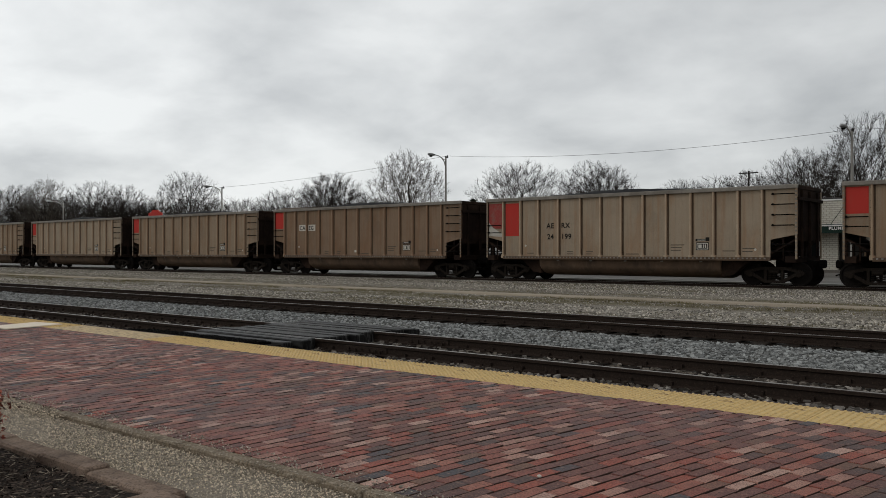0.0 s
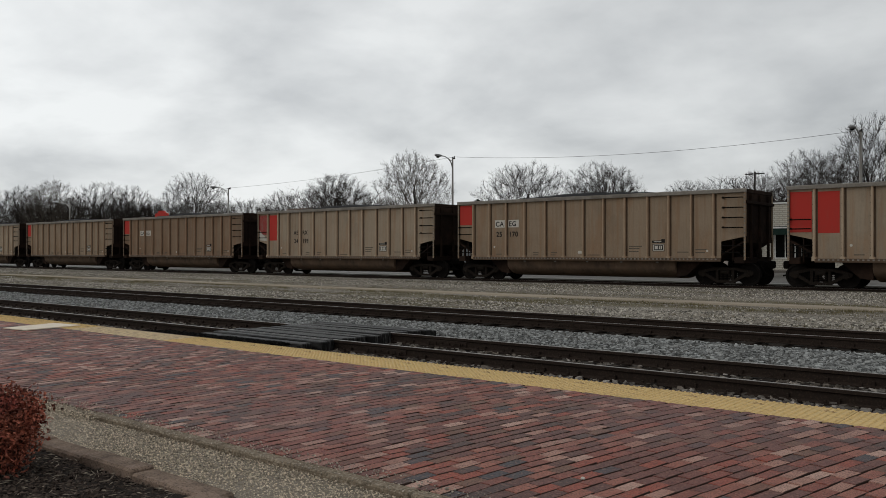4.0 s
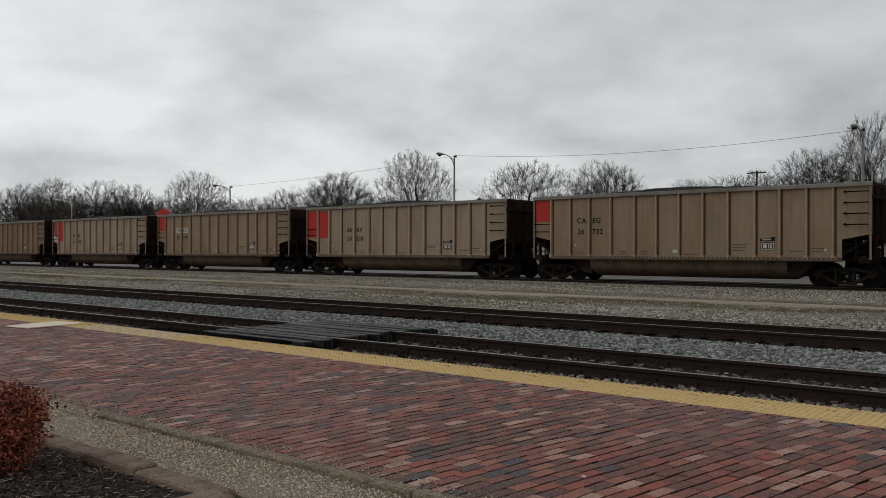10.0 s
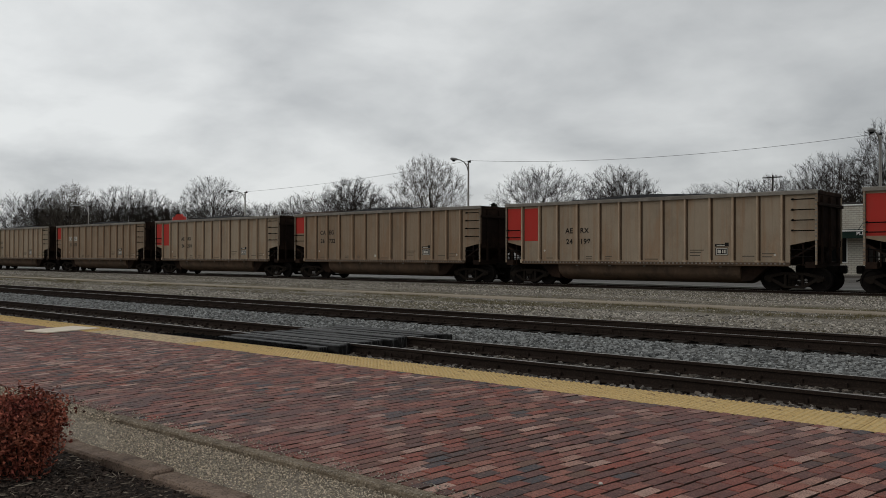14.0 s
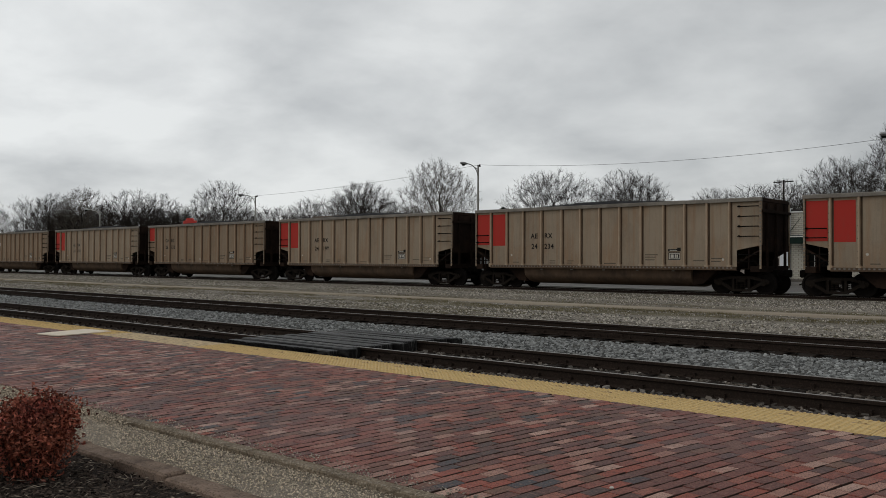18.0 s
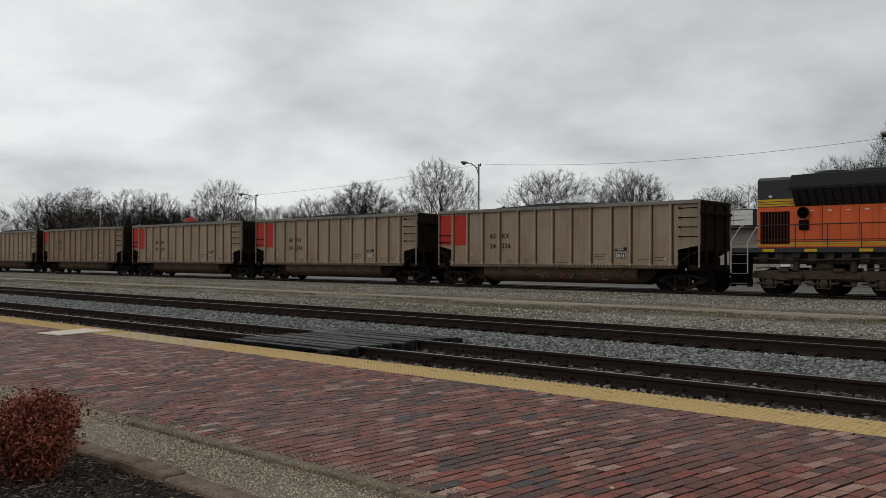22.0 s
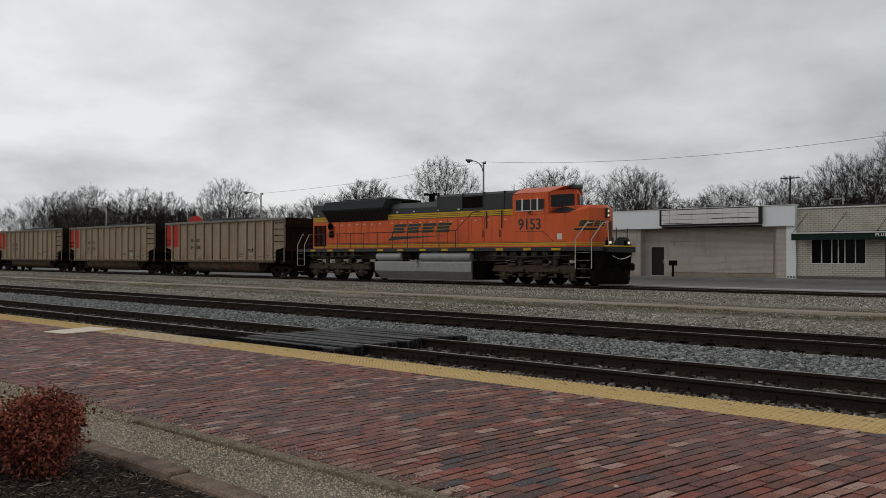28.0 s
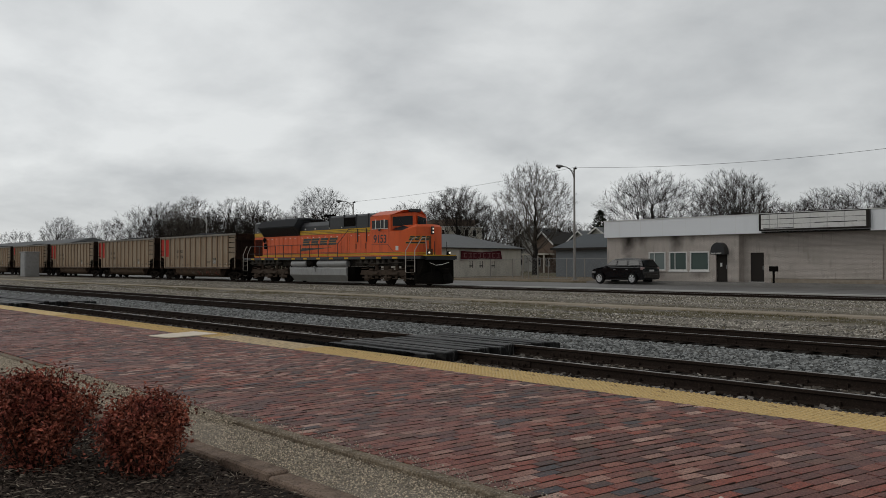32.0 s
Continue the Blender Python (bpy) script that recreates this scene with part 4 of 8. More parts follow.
def locomotive():
    c = thing("locomotive", "orange, black and yellow diesel locomotive with silver fuel tank", "locomotive", group="coal train")
    P = lambda name, s, mat, label="", parent=c, m=None: part(name, s, mat, parent, label, m)
    # underframe and decks
    s = Shape().box(-0.95, 20.62, -1.52, 1.52, 1.66, 1.86, 0.02)
    P("underframe", s, M_LBLACK, "black underframe with deck edge")
    P("centre_sill", Shape().box(-0.6, 20.2, -0.95, 0.95, 1.22, 1.66, 0.03), M_DUSTY, "dusty grey frame above the trucks")
    for x in (0.3, 1.9, 3.85, 6.3, 7.9, 9.6, 11.2, 13.0, 14.9, 16.6, 18.2):
        P("reflector", Shape().box(x, x + 0.46, -1.535, -1.52, 1.70, 1.81), M_LYELLOW, "yellow reflective square")
    # long hood
    def hood(x0, x1, z0, z1, y=1.0):
        return Shape().box(x0, x1, -y, y, z0, z1, 0.02)
    lower = P("hood", hood(-0.1, 15.93, 1.86, 3.48), M_ORANGE, "orange long hood")
    P("hood_roof", Shape().prism([(-1.0, 3.80), (1.0, 3.80), (1.0, 4.12), (0.72, 4.42), (-0.72, 4.42), (-1.0, 4.12)], "x", 6.5, 10.45), M_LBLACK, "black sloped hood roof")
    P("hood_roof", Shape().prism([(-1.0, 3.80), (1.0, 3.80), (1.0, 4.62), (0.85, 4.74), (-0.85, 4.74), (-1.0, 4.62)], "x", 10.45, 15.93), M_LBLACK, "black boxy equipment roof")
    P("hood_roof", Shape().prism([(-1.0, 3.80), (1.0, 3.80), (1.0, 4.55), (0.8, 4.68), (-0.8, 4.68), (-1.0, 4.55)], "x", -0.1, 1.42), M_LBLACK, "black rear hood roof")
    for x0, x1 in ((-0.1, 1.42), (6.5, 15.93)):
        s = hood(x0, x1, 3.482, 3.80, 1.002)
        P("yellow_band", s, M_LYELLOW, "yellow stripe band")
        for z in (3.49, 3.585, 3.685):
            P("band_line", Shape().box(x0, x1, -1.008, -1.002, z, z + 0.022), M_LBLACK)
    for z in (1.93, 2.02):
        P("low_stripe", Shape().box(-0.1, 15.93, -1.006, -1.0, z, z + 0.06), M_LYELLOW)
    P("low_line", Shape().box(-0.1, 15.93, -1.007, -1.0, 2.085, 2.11), M_LBLACK)
    # radiator section, flared over the hood, open intake below it
    sec = [(-1.0, 3.48), (-1.5, 4.13), (-1.5, 4.20), (-1.18, 4.68), (1.18, 4.68), (1.5, 4.20), (1.5, 4.13), (1.0, 3.48)]
    P("radiator", Shape().prism(sec, "x", 1.42, 6.55), M_LBLACK, "black flared radiator section")
    P("radiator_lip", Shape().prism([(-1.515, 4.10), (-1.53, 4.20), (-1.19, 4.70), (-1.14, 4.68), (-1.47, 4.18)], "x", 1.30, 6.68), material("satin_black_roof", (0.020, 0.021, 0.023), 0.65), "glossy black radiator lip")
    for x in (1.42, 6.55):
        P("radiator_end", Shape().prism([(y * 1.01, z) for y, z in sec], "x", x - 0.04, x + 0.04), M_LBLACK)
    for i in range(16):
        x = 1.6 + 0.315 * i
        P("intake_slat", Shape().plate([(x, -1.03, 3.50), (x + 0.03, -1.03, 3.50), (x + 0.03, -1.5, 4.10), (x, -1.5, 4.10)], 0.03, (0, -0.8, 0.6)), M_BLACK)
    for x in (2.5, 4.0, 5.5):
        P("cooling_fan", Shape().lathe([(0.62, 0.0), (0.66, 0.04), (0.66, 0.16), (0.6, 0.19), (0.1, 0.2), (0.02, 0.2)], (x, 0, 4.68), "z", 24), M_LBLACK, "round roof fan housing")
    P("roof_plate", Shape().box(1.6, 6.9, -0.85, 0.85, 4.68, 4.75, 0.02), M_LBLACK)
    # rear grille, doors, latches
    P("rear_grille", Shape().box(0.02, 1.16, -1.02, -1.0, 2.02, 3.30), M_BLACK, "dark red-brown louvred grille")
    gm = Shape().box(-0.014, 0.014, -1.05, -1.015, 2.02, 3.30).mesh("grille_bar")
    gm.materials.append(material("grille_rust", (0.12, 0.028, 0.018), 0.7))
    for i in range(9):
        P("grille_bar", gm, None, m=pose(0.1 + 0.123 * i, 0, 0))
    for x0, x1 in [(1.75 + 0.66 * i, 2.33 + 0.66 * i) for i in range(7)] + [(6.7 + 0.75 * i, 7.4 + 0.75 * i) for i in range(8)] + [(12.9, 13.6), (13.75, 14.7), (14.85, 15.75)]:
        P("hood_door", Shape().box(x0, x1, -1.014, -1.0, 2.16, 3.42 if x0 < 6.6 else 3.46, 0.006), M_ORANGE)
        P("door_seam", Shape().box(x0 - 0.022, x0 - 0.006, -1.006, -1.0, 2.14, 3.44), M_SEAM)
        P("door_mark", Shape().box(x0 + 0.18, x0 + 0.32, -1.017, -1.013, 3.27, 3.31), M_WHITE)
        P("door_latch", Shape().box(x1 - 0.09, x1 - 0.03, -1.028, -1.012, 2.7, 2.82), M_ORANGE)
    for x in (7.3, 8.6, 10.4, 11.9, 0.35):
        P("hood_sticker", Shape().box(x, x + 0.13, -1.012, -1.0, 3.87, 3.95), M_WHITE)
    for x in (13.0, 14.2):
        P("hood_vent", Shape().box(x, x + 0.75, -1.01, -1.0, 2.4, 2.75), material("sooty_orange", (0.22, 0.06, 0.03), 0.8))
    P("brake_gear", Shape().lathe([(0.17, -0.1), (0.2, -0.12), (0.23, -0.1), (0.2, -0.08), (0.17, -0.1)], (1.72, -1.05, 3.22), "y", 16).rod((1.72, -1.0, 3.22), (1.72, -1.16, 3.22), 0.06, n=8).rod((1.55, -1.15, 3.22), (1.9, -1.15, 3.22), 0.02, n=6).box(1.55, 1.9, -1.12, -1.0, 2.55, 2.95, 0.03), M_BLACK, "hand brake wheel and bell")
    P("intake_box", Shape().box(12.2, 13.6, -1.012, -1.0, 3.95, 4.55), M_BLACK, "dark intake opening")
    for x in (10.43, 12.2, 13.65, 15.0):
        P("roof_seam", Shape().box(x, x + 0.04, -1.02, 1.02, 3.8, 4.75), M_LBLACK)
    # exhaust, horn, roof gear
    s = Shape().rod((9.1, 0, 4.42), (9.1, 0, 4.85), 0.16, n=12).rod((8.82, 0, 4.9), (9.40, 0, 4.9), 0.05, n=8)
    for x, w in ((8.82, -1), (9.40, 1)):
        for y in (-0.20, 0, 0.20):
            s.rod((x, y, 4.9 + 0.04 * y), (x + w * 0.05, y, 4.9), 0.06, 0.095, n=10)
    s.rod((9.1, -0.3, 4.88), (9.1, 0.3, 4.88), 0.05, n=8)
    P("horn", s, M_BLACK, "black air horn cluster")
    P("exhaust", Shape().box(7.0, 8.0, -0.35, 0.35, 4.42, 4.62, 0.04), M_BLACK)
    # logo as plain slanted blocks with a swoosh
    y = -1.022
    for name, mat, g, d in (("logo_edge", M_LYELLOW, 0.009, 0.003), ("logo_block", M_LBLACK, 0.0, 0.006)):
        for k in range(4):
            x0 = 6.98 + 1.13 * k
            for z0, z1, w in ((2.72, 2.865, 0.93), (2.895, 3.035, 0.86), (3.065, 3.22, 0.98)):
                q = [(x0 + 0.35 * (z - 2.70) + (w if k1 else 0) + (g if k1 else -g), y, z) for z, k1 in ((z0 - g, 0), (z0 - g, 1), (z1 + g, 1), (z1 + g, 0))]
                P(name, Shape().plate(q, d, (0, -1, 0)), mat)
        q = [(6.62 - g, y, 2.30 - g), (9.2, y, 2.44 - g), (11.0 + g, y, 2.54), (9.2, y, 2.52 + g), (6.90 - g, y, 2.54 + g)]
        P("logo_swoosh", Shape().plate(q, d, (0, -1, 0)), mat)
    # fuel tank and air reservoirs
    P("fuel_tank", Shape().prism([(-1.45, 1.12), (-1.52, 1.05), (-1.50, 0.60), (-1.05, 0.14), (1.05, 0.14), (1.50, 0.60), (1.52, 1.05), (1.45, 1.12)], "x", 6.05, 13.24), M_SILVER, "silver-grey fuel tank")
    for x in (6.0, 13.29):
        P("tank_end", Shape().box(x - 0.05, x + 0.05, -1.4, 1.4, 0.2, 1.2, 0.02), M_BLACK)
    P("filler", Shape().rod((9.45, -1.53, 1.05), (9.45, -1.62, 1.2), 0.06, n=8).box(9.38, 9.52, -1.56, -1.5, 0.85, 1.15, 0.01), M_SILVER)
    for x0, x1 in ((6.05, 8.10), (9.50, 13.15)):
        P("air_reservoir", Shape().lathe([(0.05, 0), (0.2, 0.03), (0.235, 0.1), (0.235, x1 - x0 - 0.1), (0.2, x1 - x0 - 0.03), (0.05, x1 - x0)], (x0, -1.27, 1.39), "x", 18), M_SILVER, "silver air reservoir")
    s = Shape().box(8.2, 8.9, -1.45, -1.15, 1.3, 1.6, 0.03)
    for x in (8.3, 8.6, 9.0, 9.3):
        s.rod((x, -1.4, 1.2), (x, -1.4, 1.62), 0.05, n=8)
    P("air_valve", s, M_BLACK)
    for k in range(5):
        x = 13.5 + 0.12 * k
        P("brake_hose", Shape().pipe([(x, -1.35, 1.6), (x + 0.15, -1.45, 1.2), (x + 0.05, -1.4, 0.7), (x - 0.15, -1.3, 0.35)], 0.022, 6), M_BLACK)
    # trucks
    def bogie(x0):
        s = Shape()
        for e in (-1, 1):
            a, b = sorted((e * 0.98, e * 1.2))
            s.prism([(-2.80, 0.66), (-2.65, 0.95), (-1.5, 0.99), (-1.1, 0.90), (-0.7, 0.99), (0.7, 0.99), (1.1, 0.90), (1.5, 0.99), (2.65, 0.95), (2.80, 0.66), (1.5, 0.60), (0.6, 0.66), (-0.6, 0.66), (-1.5, 0.60)], "y", a, b)
            for x in (-2.06, 0, 2.06):
                s.lathe([(0.03, -0.12), (0.15, -0.1), (0.17, 0.06), (0.08, 0.12), (0.03, 0.12)] if e > 0 else [(0.03, 0.12), (0.15, 0.1), (0.17, -0.06), (0.08, -0.12), (0.03, -0.12)], (x, e * 1.16, 0.48), "y", 12)
                s.box(x - 0.27, x - 0.19, a, b, 0.34, 0.75, 0.02).box(x + 0.19, x + 0.27, a, b, 0.34, 0.75, 0.02)
                s.rod((x - 0.5, e * 1.19, 0.47), (x - 0.2, e * 1.19, 0.47), 0.045, n=8).rod((x + 0.2, e * 1.19, 0.47), (x + 0.55, e * 1.19, 0.50), 0.045, n=8)
            for x in (-1.05, 1.05):
                s.rod((x - 0.25, e * 1.22, 0.72), (x + 0.3, e * 1.26, 0.72), 0.10, n=10)
                s.rod((x + 0.3, e * 1.24, 0.72), (x + 0.6, e * 1.24, 0.55), 0.03, n=6)
                s.rod((x, e * 1.1, 0.95), (x, e * 1.1, 1.35), 0.13, n=10)
            s.box(-0.3, 0.3, a, b, 0.98, 1.25, 0.04)
            for x in (-2.3, -1.5, -0.6, 0.7, 1.6, 2.4):
                s.rod((x, e * 1.22, 0.42), (x + 0.25, e * 1.22, 0.42), 0.035, n=6)
        s.box(-2.6, 2.6, -0.95, 0.95, 0.55, 0.85, 0.05)
        for e in (-1, 1):
            for x in (-2.06, 0, 2.06):
                s.box(x - 0.26, x + 0.26, *sorted((e * 1.20, e * 1.24)), 0.27, 0.33, 0.01).box(x - 0.26, x + 0.26, *sorted((e * 1.20, e * 1.25)), 0.64, 0.70, 0.01)
                s.rod((x + 0.35, e * 1.2, 0.98), (x + 0.75, e * 1.2, 0.98), 0.085, n=10)
                s.rod((x - 0.5, e * 1.25, 1.05), (x + 0.3, e * 1.25, 1.10), 0.025, n=6)
            s.box(-1.15, -0.85, *sorted((e * 1.1, e * 1.22)), 0.40, 0.60, 0.03).box(0.95, 1.15, *sorted((e * 1.1, e * 1.22)), 0.38, 0.58, 0.03)
            s.box(-1.65, -1.1, *sorted((e * 1.05, e * 1.3)), 1.22, 1.62, 0.03)
        b = P("bogie", s, M_LTRUCK, "dusty brown three-axle truck", m=pose(x0, 0, 0))
        for d in (-2.06, 0, 2.06):
            wheelset(b, d, 0.52, "loco_wheelset")
        return b
    bogie(2.50)
    bogie(17.2)
    # side sill clutter over the trucks
    for x0 in (0.1, 14.5):
        s = Shape()
        for i in range(7):
            x = x0 + 0.62 * i
            s.box(x, x + 0.34, -1.4, -1.0, 1.3 + 0.08 * (i % 3), 1.66, 0.03)
        s.pipe([(x0 - 0.2, -1.42, 1.45), (x0 + 2.0, -1.42, 1.38), (x0 + 4.6, -1.42, 1.46)], 0.03)
        P("pipework", s, M_DUSTY)
    # cab
    yc = 1.5
    plan = lambda z, peak: [(15.93, -yc, z), (18.02, -yc, z), (18.62, 0, z + peak), (18.02, yc, z), (15.93, yc, z)]
    P("cab", Shape().loft([plan(1.86, 0), plan(3.6, 0), [(15.93, -yc, 4.46), (18.02, -yc, 4.52), (18.60, 0, 4.72), (18.02, yc, 4.52), (15.93, yc, 4.46)]]), M_ORANGE, "orange cab with a bowed front")
    roof = [[(x, -yc, 4.50), (x + d * 0.35, -0.72, 4.82), (x + d * 0.55, 0, 4.86), (x + d * 0.35, 0.72, 4.82), (x, yc, 4.50)] for x, d in ((15.98, 0), (18.08, 1))]
    P("cab_roof", Shape().loft(roof), M_ORANGE, "orange peaked cab roof")
    for e in (-1, 1):
        w = [(18.08, e * 1.40, 3.78), (18.56, e * 0.20, 3.82), (18.56, e * 0.20, 4.46), (18.08, e * 1.40, 4.36)]
        P("windshield_frame", Shape().plate([(x, y * (1.04 if abs(y) > 1 else 0.75), z + (0.06 if z > 4 else -0.06)) for x, y, z in w], 0.025, (0.93, e * 0.37, 0)), M_ORANGE)
        P("windshield", Shape().plate([(x + 0.03, y + e * 0.01, z) for x, y, z in w], 0.02, (0.93, e * 0.37, 0)), M_GLASS_D, "dark front windshield")
        P("wiper", Shape().rod((18.40, e * 0.75, 3.80), (18.28, e * 1.05, 4.25), 0.012, n=4), M_LBLACK)
    P("number_box", Shape().box(18.42, 18.68, -0.42, 0.42, 4.70, 4.90, 0.03), M_LBLACK, "black number box")
    # cab side windows with pale frames
    P("window_frame", Shape().box(16.12, 17.86, -1.53, -1.49, 3.62, 4.22, 0.012), M_ORANGE, "orange window frame")
    for x0, x1 in ((16.16, 16.50), (16.60, 17.03), (17.10, 17.40), (17.52, 17.82)):
        P("cab_window", Shape().box(x0, x1, -1.545, -1.53, 3.66, 4.18), M_GLASS_D, "dark side window")
    for x in (16.51, 17.42):
        P("window_post", Shape().box(x, x + 0.085, -1.56, -1.53, 3.60, 4.24, 0.006), M_WHITE)
    P("window_post", Shape().box(17.05, 17.08, -1.55, -1.53, 3.64, 4.20), M_WHITE)
    P("window_sash", Shape().box(16.14, 17.84, -1.55, -1.53, 3.625, 3.655), M_WHITE)
    P("mirror", Shape().box(16.95, 17.10, -1.66, -1.56, 3.50, 3.60, 0.01), M_LBLACK)
    P("gutter", Shape().box(15.95, 18.0, -1.53, -1.5, 3.46, 3.50), M_ORANGE)
    for z in (1.93, 2.02):
        P("low_stripe", Shape().box(15.94, 18.97, -1.507, -1.5, z, z + 0.06), M_LYELLOW)
    P("low_line", Shape().box(15.94, 18.97, -1.507, -1.5, 2.085, 2.11), M_LBLACK)
    P("hatch_line", Shape().pipe([(16.02, -1.502, 2.62), (17.75, -1.502, 2.62), (18.30, -1.502, 2.12)], 0.012, 4), M_LBLACK)
    me = lettering("loco_number", "9153", 0.74, 0.93, 0.012)
    me.materials.append(M_LBLACK)
    P("lettering", me, None, m=pose(16.27, -1.506, 2.73))
    P("data_plate", Shape().box(18.48, 18.72, -1.512, -1.5, 2.22, 2.50), M_WHITE)
    # nose
    low = [(17.9, -1.498), (18.97, -1.498), (19.78, -1.06), (20.02, -0.30), (20.02, 0.30), (19.78, 1.06), (18.97, 1.498), (17.9, 1.498)]
    rings = [[(x, y, 1.87) for x, y in low], [(x, y, 3.44 if x < 19 else 3.70) for x, y in low], [(17.9, -1.3, 3.50), (19.0, -1.3, 3.50), (19.66, -0.98, 3.84), (19.88, -0.28, 3.86), (19.88, 0.28, 3.86), (19.66, 0.98, 3.84), (19.0, 1.3, 3.50), (17.9, 1.3, 3.50)]]
    P("nose", Shape().loft(rings), M_ORANGE, "orange short nose with angled faces")
    P("nose_hump", Shape().box(18.4, 19.4, -0.9, 0.9, 3.48, 3.83, 0.03), M_ORANGE)
    for e in (-1, 1):
        P("nose_glare_panel", Shape().plate([(18.10, e * 1.46, 3.56), (18.55, e * 0.90, 3.80), (19.20, e * 0.98, 3.60), (18.92, e * 1.42, 3.475)], 0.012, (0.2, e * 0.4, 0.9)), M_LBLACK, "black anti-glare panel")
    corners = [Vector((18.97, -1.498)), Vector((19.78, -1.06)), Vector((20.02, -0.30)), Vector((20.02, 0.30))]

    def on_nose(name, mat, u0, u1, z0, z1, th, lean=0.0):
        """A plate of paint on the nose's faces, from u0 to u1 along its plan, cut at the corners."""
        run = 0.0
        for p, q in zip(corners, corners[1:]):
            n = (q - p).length
            a, b = max(u0 - run, 0), min(u1 - run, n)
            if b - a > 0.02:
                d = (q - p) / n
                out = Vector((d.y, -d.x, 0))
                at = lambda u, z: Vector((*(p + d * u), z)) + out * 0.003
                sh = lean if a > 0 and b < n - lean else 0
                P(name, Shape().plate([at(a, z0), at(b, z0), at(b + sh, z1), at(a + sh, z1)], th, out), mat)
            run += n

    for name, mat, g, th in (("logo_edge", M_LYELLOW, 0.015, 0.004), ("logo_block", M_LBLACK, 0.0, 0.008)):
        for k in range(4):
            u = 0.46 + 0.36 * k
            for z0, z1 in ((2.84, 2.915), (2.935, 3.01), (3.03, 3.105)):
                on_nose(name, mat, u - g + 0.4 * (z0 - 2.84), u + 0.29 + g + 0.4 * (z0 - 2.84), z0 - g, z1 + g, th, 0.03)
        on_nose("logo_swoosh", mat, 0.28 - g, 1.5 + g, 2.64 - g, 2.74 + g, th)
    for z in (1.93, 2.02):
        on_nose("low_stripe", M_LYELLOW, 0.0, 2.3, z, z + 0.06, 0.008)
    P("headlight_box", Shape().box(20.03, 20.12, -0.12, 0.12, 3.22, 3.72, 0.03), M_LBLACK, "black headlight housing")
    for z in (3.36, 3.57):
        P("headlight", Shape().lathe([(0.02, 0.0), (0.055, 0.0), (0.055, 0.03), (0.02, 0.035)], (20.11, 0, z), "x", 12), M_LAMP, "lit headlight")
    for y in (-0.85, 0.85):
        P("ditch_light", Shape().lathe([(0.02, 0.0), (0.06, 0.0), (0.06, 0.06), (0.02, 0.07)], (20.62, y, 2.06), "x", 12), M_LAMP, "ditch light")
        P("ditch_light_stand", Shape().box(20.45, 20.62, y - 0.09, y + 0.09, 1.86, 2.16, 0.02), M_BLACK)
    # front porch, steps, pilot
    P("anticlimber", Shape().box(20.55, 20.80, -1.2, 1.2, 1.60, 1.86, 0.03), M_LBLACK, "black anticlimber")
    P("anticlimber_edge", Shape().box(20.53, 20.82, -1.22, 1.22, 1.86, 1.92, 0.01), M_LYELLOW, "yellow edge strip")
    for x0, w in ((19.44, 1), (-0.95, 1)):
        for i, z in enumerate((0.42, 0.82, 1.22, 1.58)):
            P("step", Shape().box(x0, x0 + 0.62, -1.52, -1.15, z, z + 0.03), M_BLACK)
            P("step_edge", Shape().box(x0, x0 + 0.62, -1.53, -1.52, z, z + 0.025), M_CHORD, "worn pale step edge")
        P("step_well", Shape().box(x0, x0 + 0.62, -1.15, -1.05, 0.35, 1.7), M_BLACK)
        for x in (x0 - 0.03, x0 + 0.65):
            P("step_side", Shape().box(x - 0.03, x + 0.03, -1.52, -1.05, 0.3, 1.68, 0.01), M_BLACK)
    P("pilot", Shape().loft([[(20.20, -1.42, 1.66), (20.20, 1.42, 1.66), (20.25, 1.45, 0.20), (20.25, -1.45, 0.20)], [(20.62, -1.2, 1.66), (20.62, 1.2, 1.66), (20.40, 1.45, 0.5), (20.40, -1.45, 0.5)]]), M_BLACK, "black pilot")
    for e in (-1, 1):
        rows = [[(20.86 - 0.62 * k ** 1.6 - b, e * (0.03 + 1.53 * k), z) for b, z in ((0.0, 0.10 + 0.04 * k), (-0.10 + 0.04 * k, 0.34), (-0.02, 0.62), (0.06, 0.90 - 0.12 * k), (0.12, 0.90 - 0.12 * k), (0.08, 0.34), (0.08, 0.10 + 0.04 * k))] for k in (0, 0.2, 0.4, 0.6, 0.8, 1.0)]
        P("plow", Shape().loft(rows), M_BLACK, "black plough blade")
        P("plow_edge", Shape().loft([[(20.875 - 0.62 * k ** 1.6, e * (0.03 + 1.53 * k), z) for z in (0.10 + 0.04 * k, 0.14 + 0.04 * k)] + [(20.85 - 0.62 * k ** 1.6, e * (0.03 + 1.53 * k), 0.14 + 0.04 * k), (20.85 - 0.62 * k ** 1.6, e * (0.03 + 1.53 * k), 0.10 + 0.04 * k)] for k in (0, 0.2, 0.4, 0.6, 0.8, 1.0)]), M_TRUCK, "scraped lower edge")
    P("brake_stand", Shape().box(20.50, 20.60, -0.75, -0.62, 1.86, 3.05, 0.02).box(20.42, 20.66, -0.82, -0.55, 1.86, 2.30, 0.03), material("rusty_stand", (0.11, 0.058, 0.034), 0.8, spots=[(6, 0.45, 0.65, (0.05, 0.03, 0.02), 0.8)]), "rusty stand on the front porch")
    P("coupler", Shape().box(20.5, 21.2, -0.14, 0.14, 0.80, 1.06, 0.05).box(21.0, 21.25, -0.24, 0.2, 0.76, 1.10, 0.05), M_BLACK)
    P("coupler", Shape().box(-1.6, -0.9, -0.14, 0.14, 0.74, 1.02, 0.05), M_BLACK)
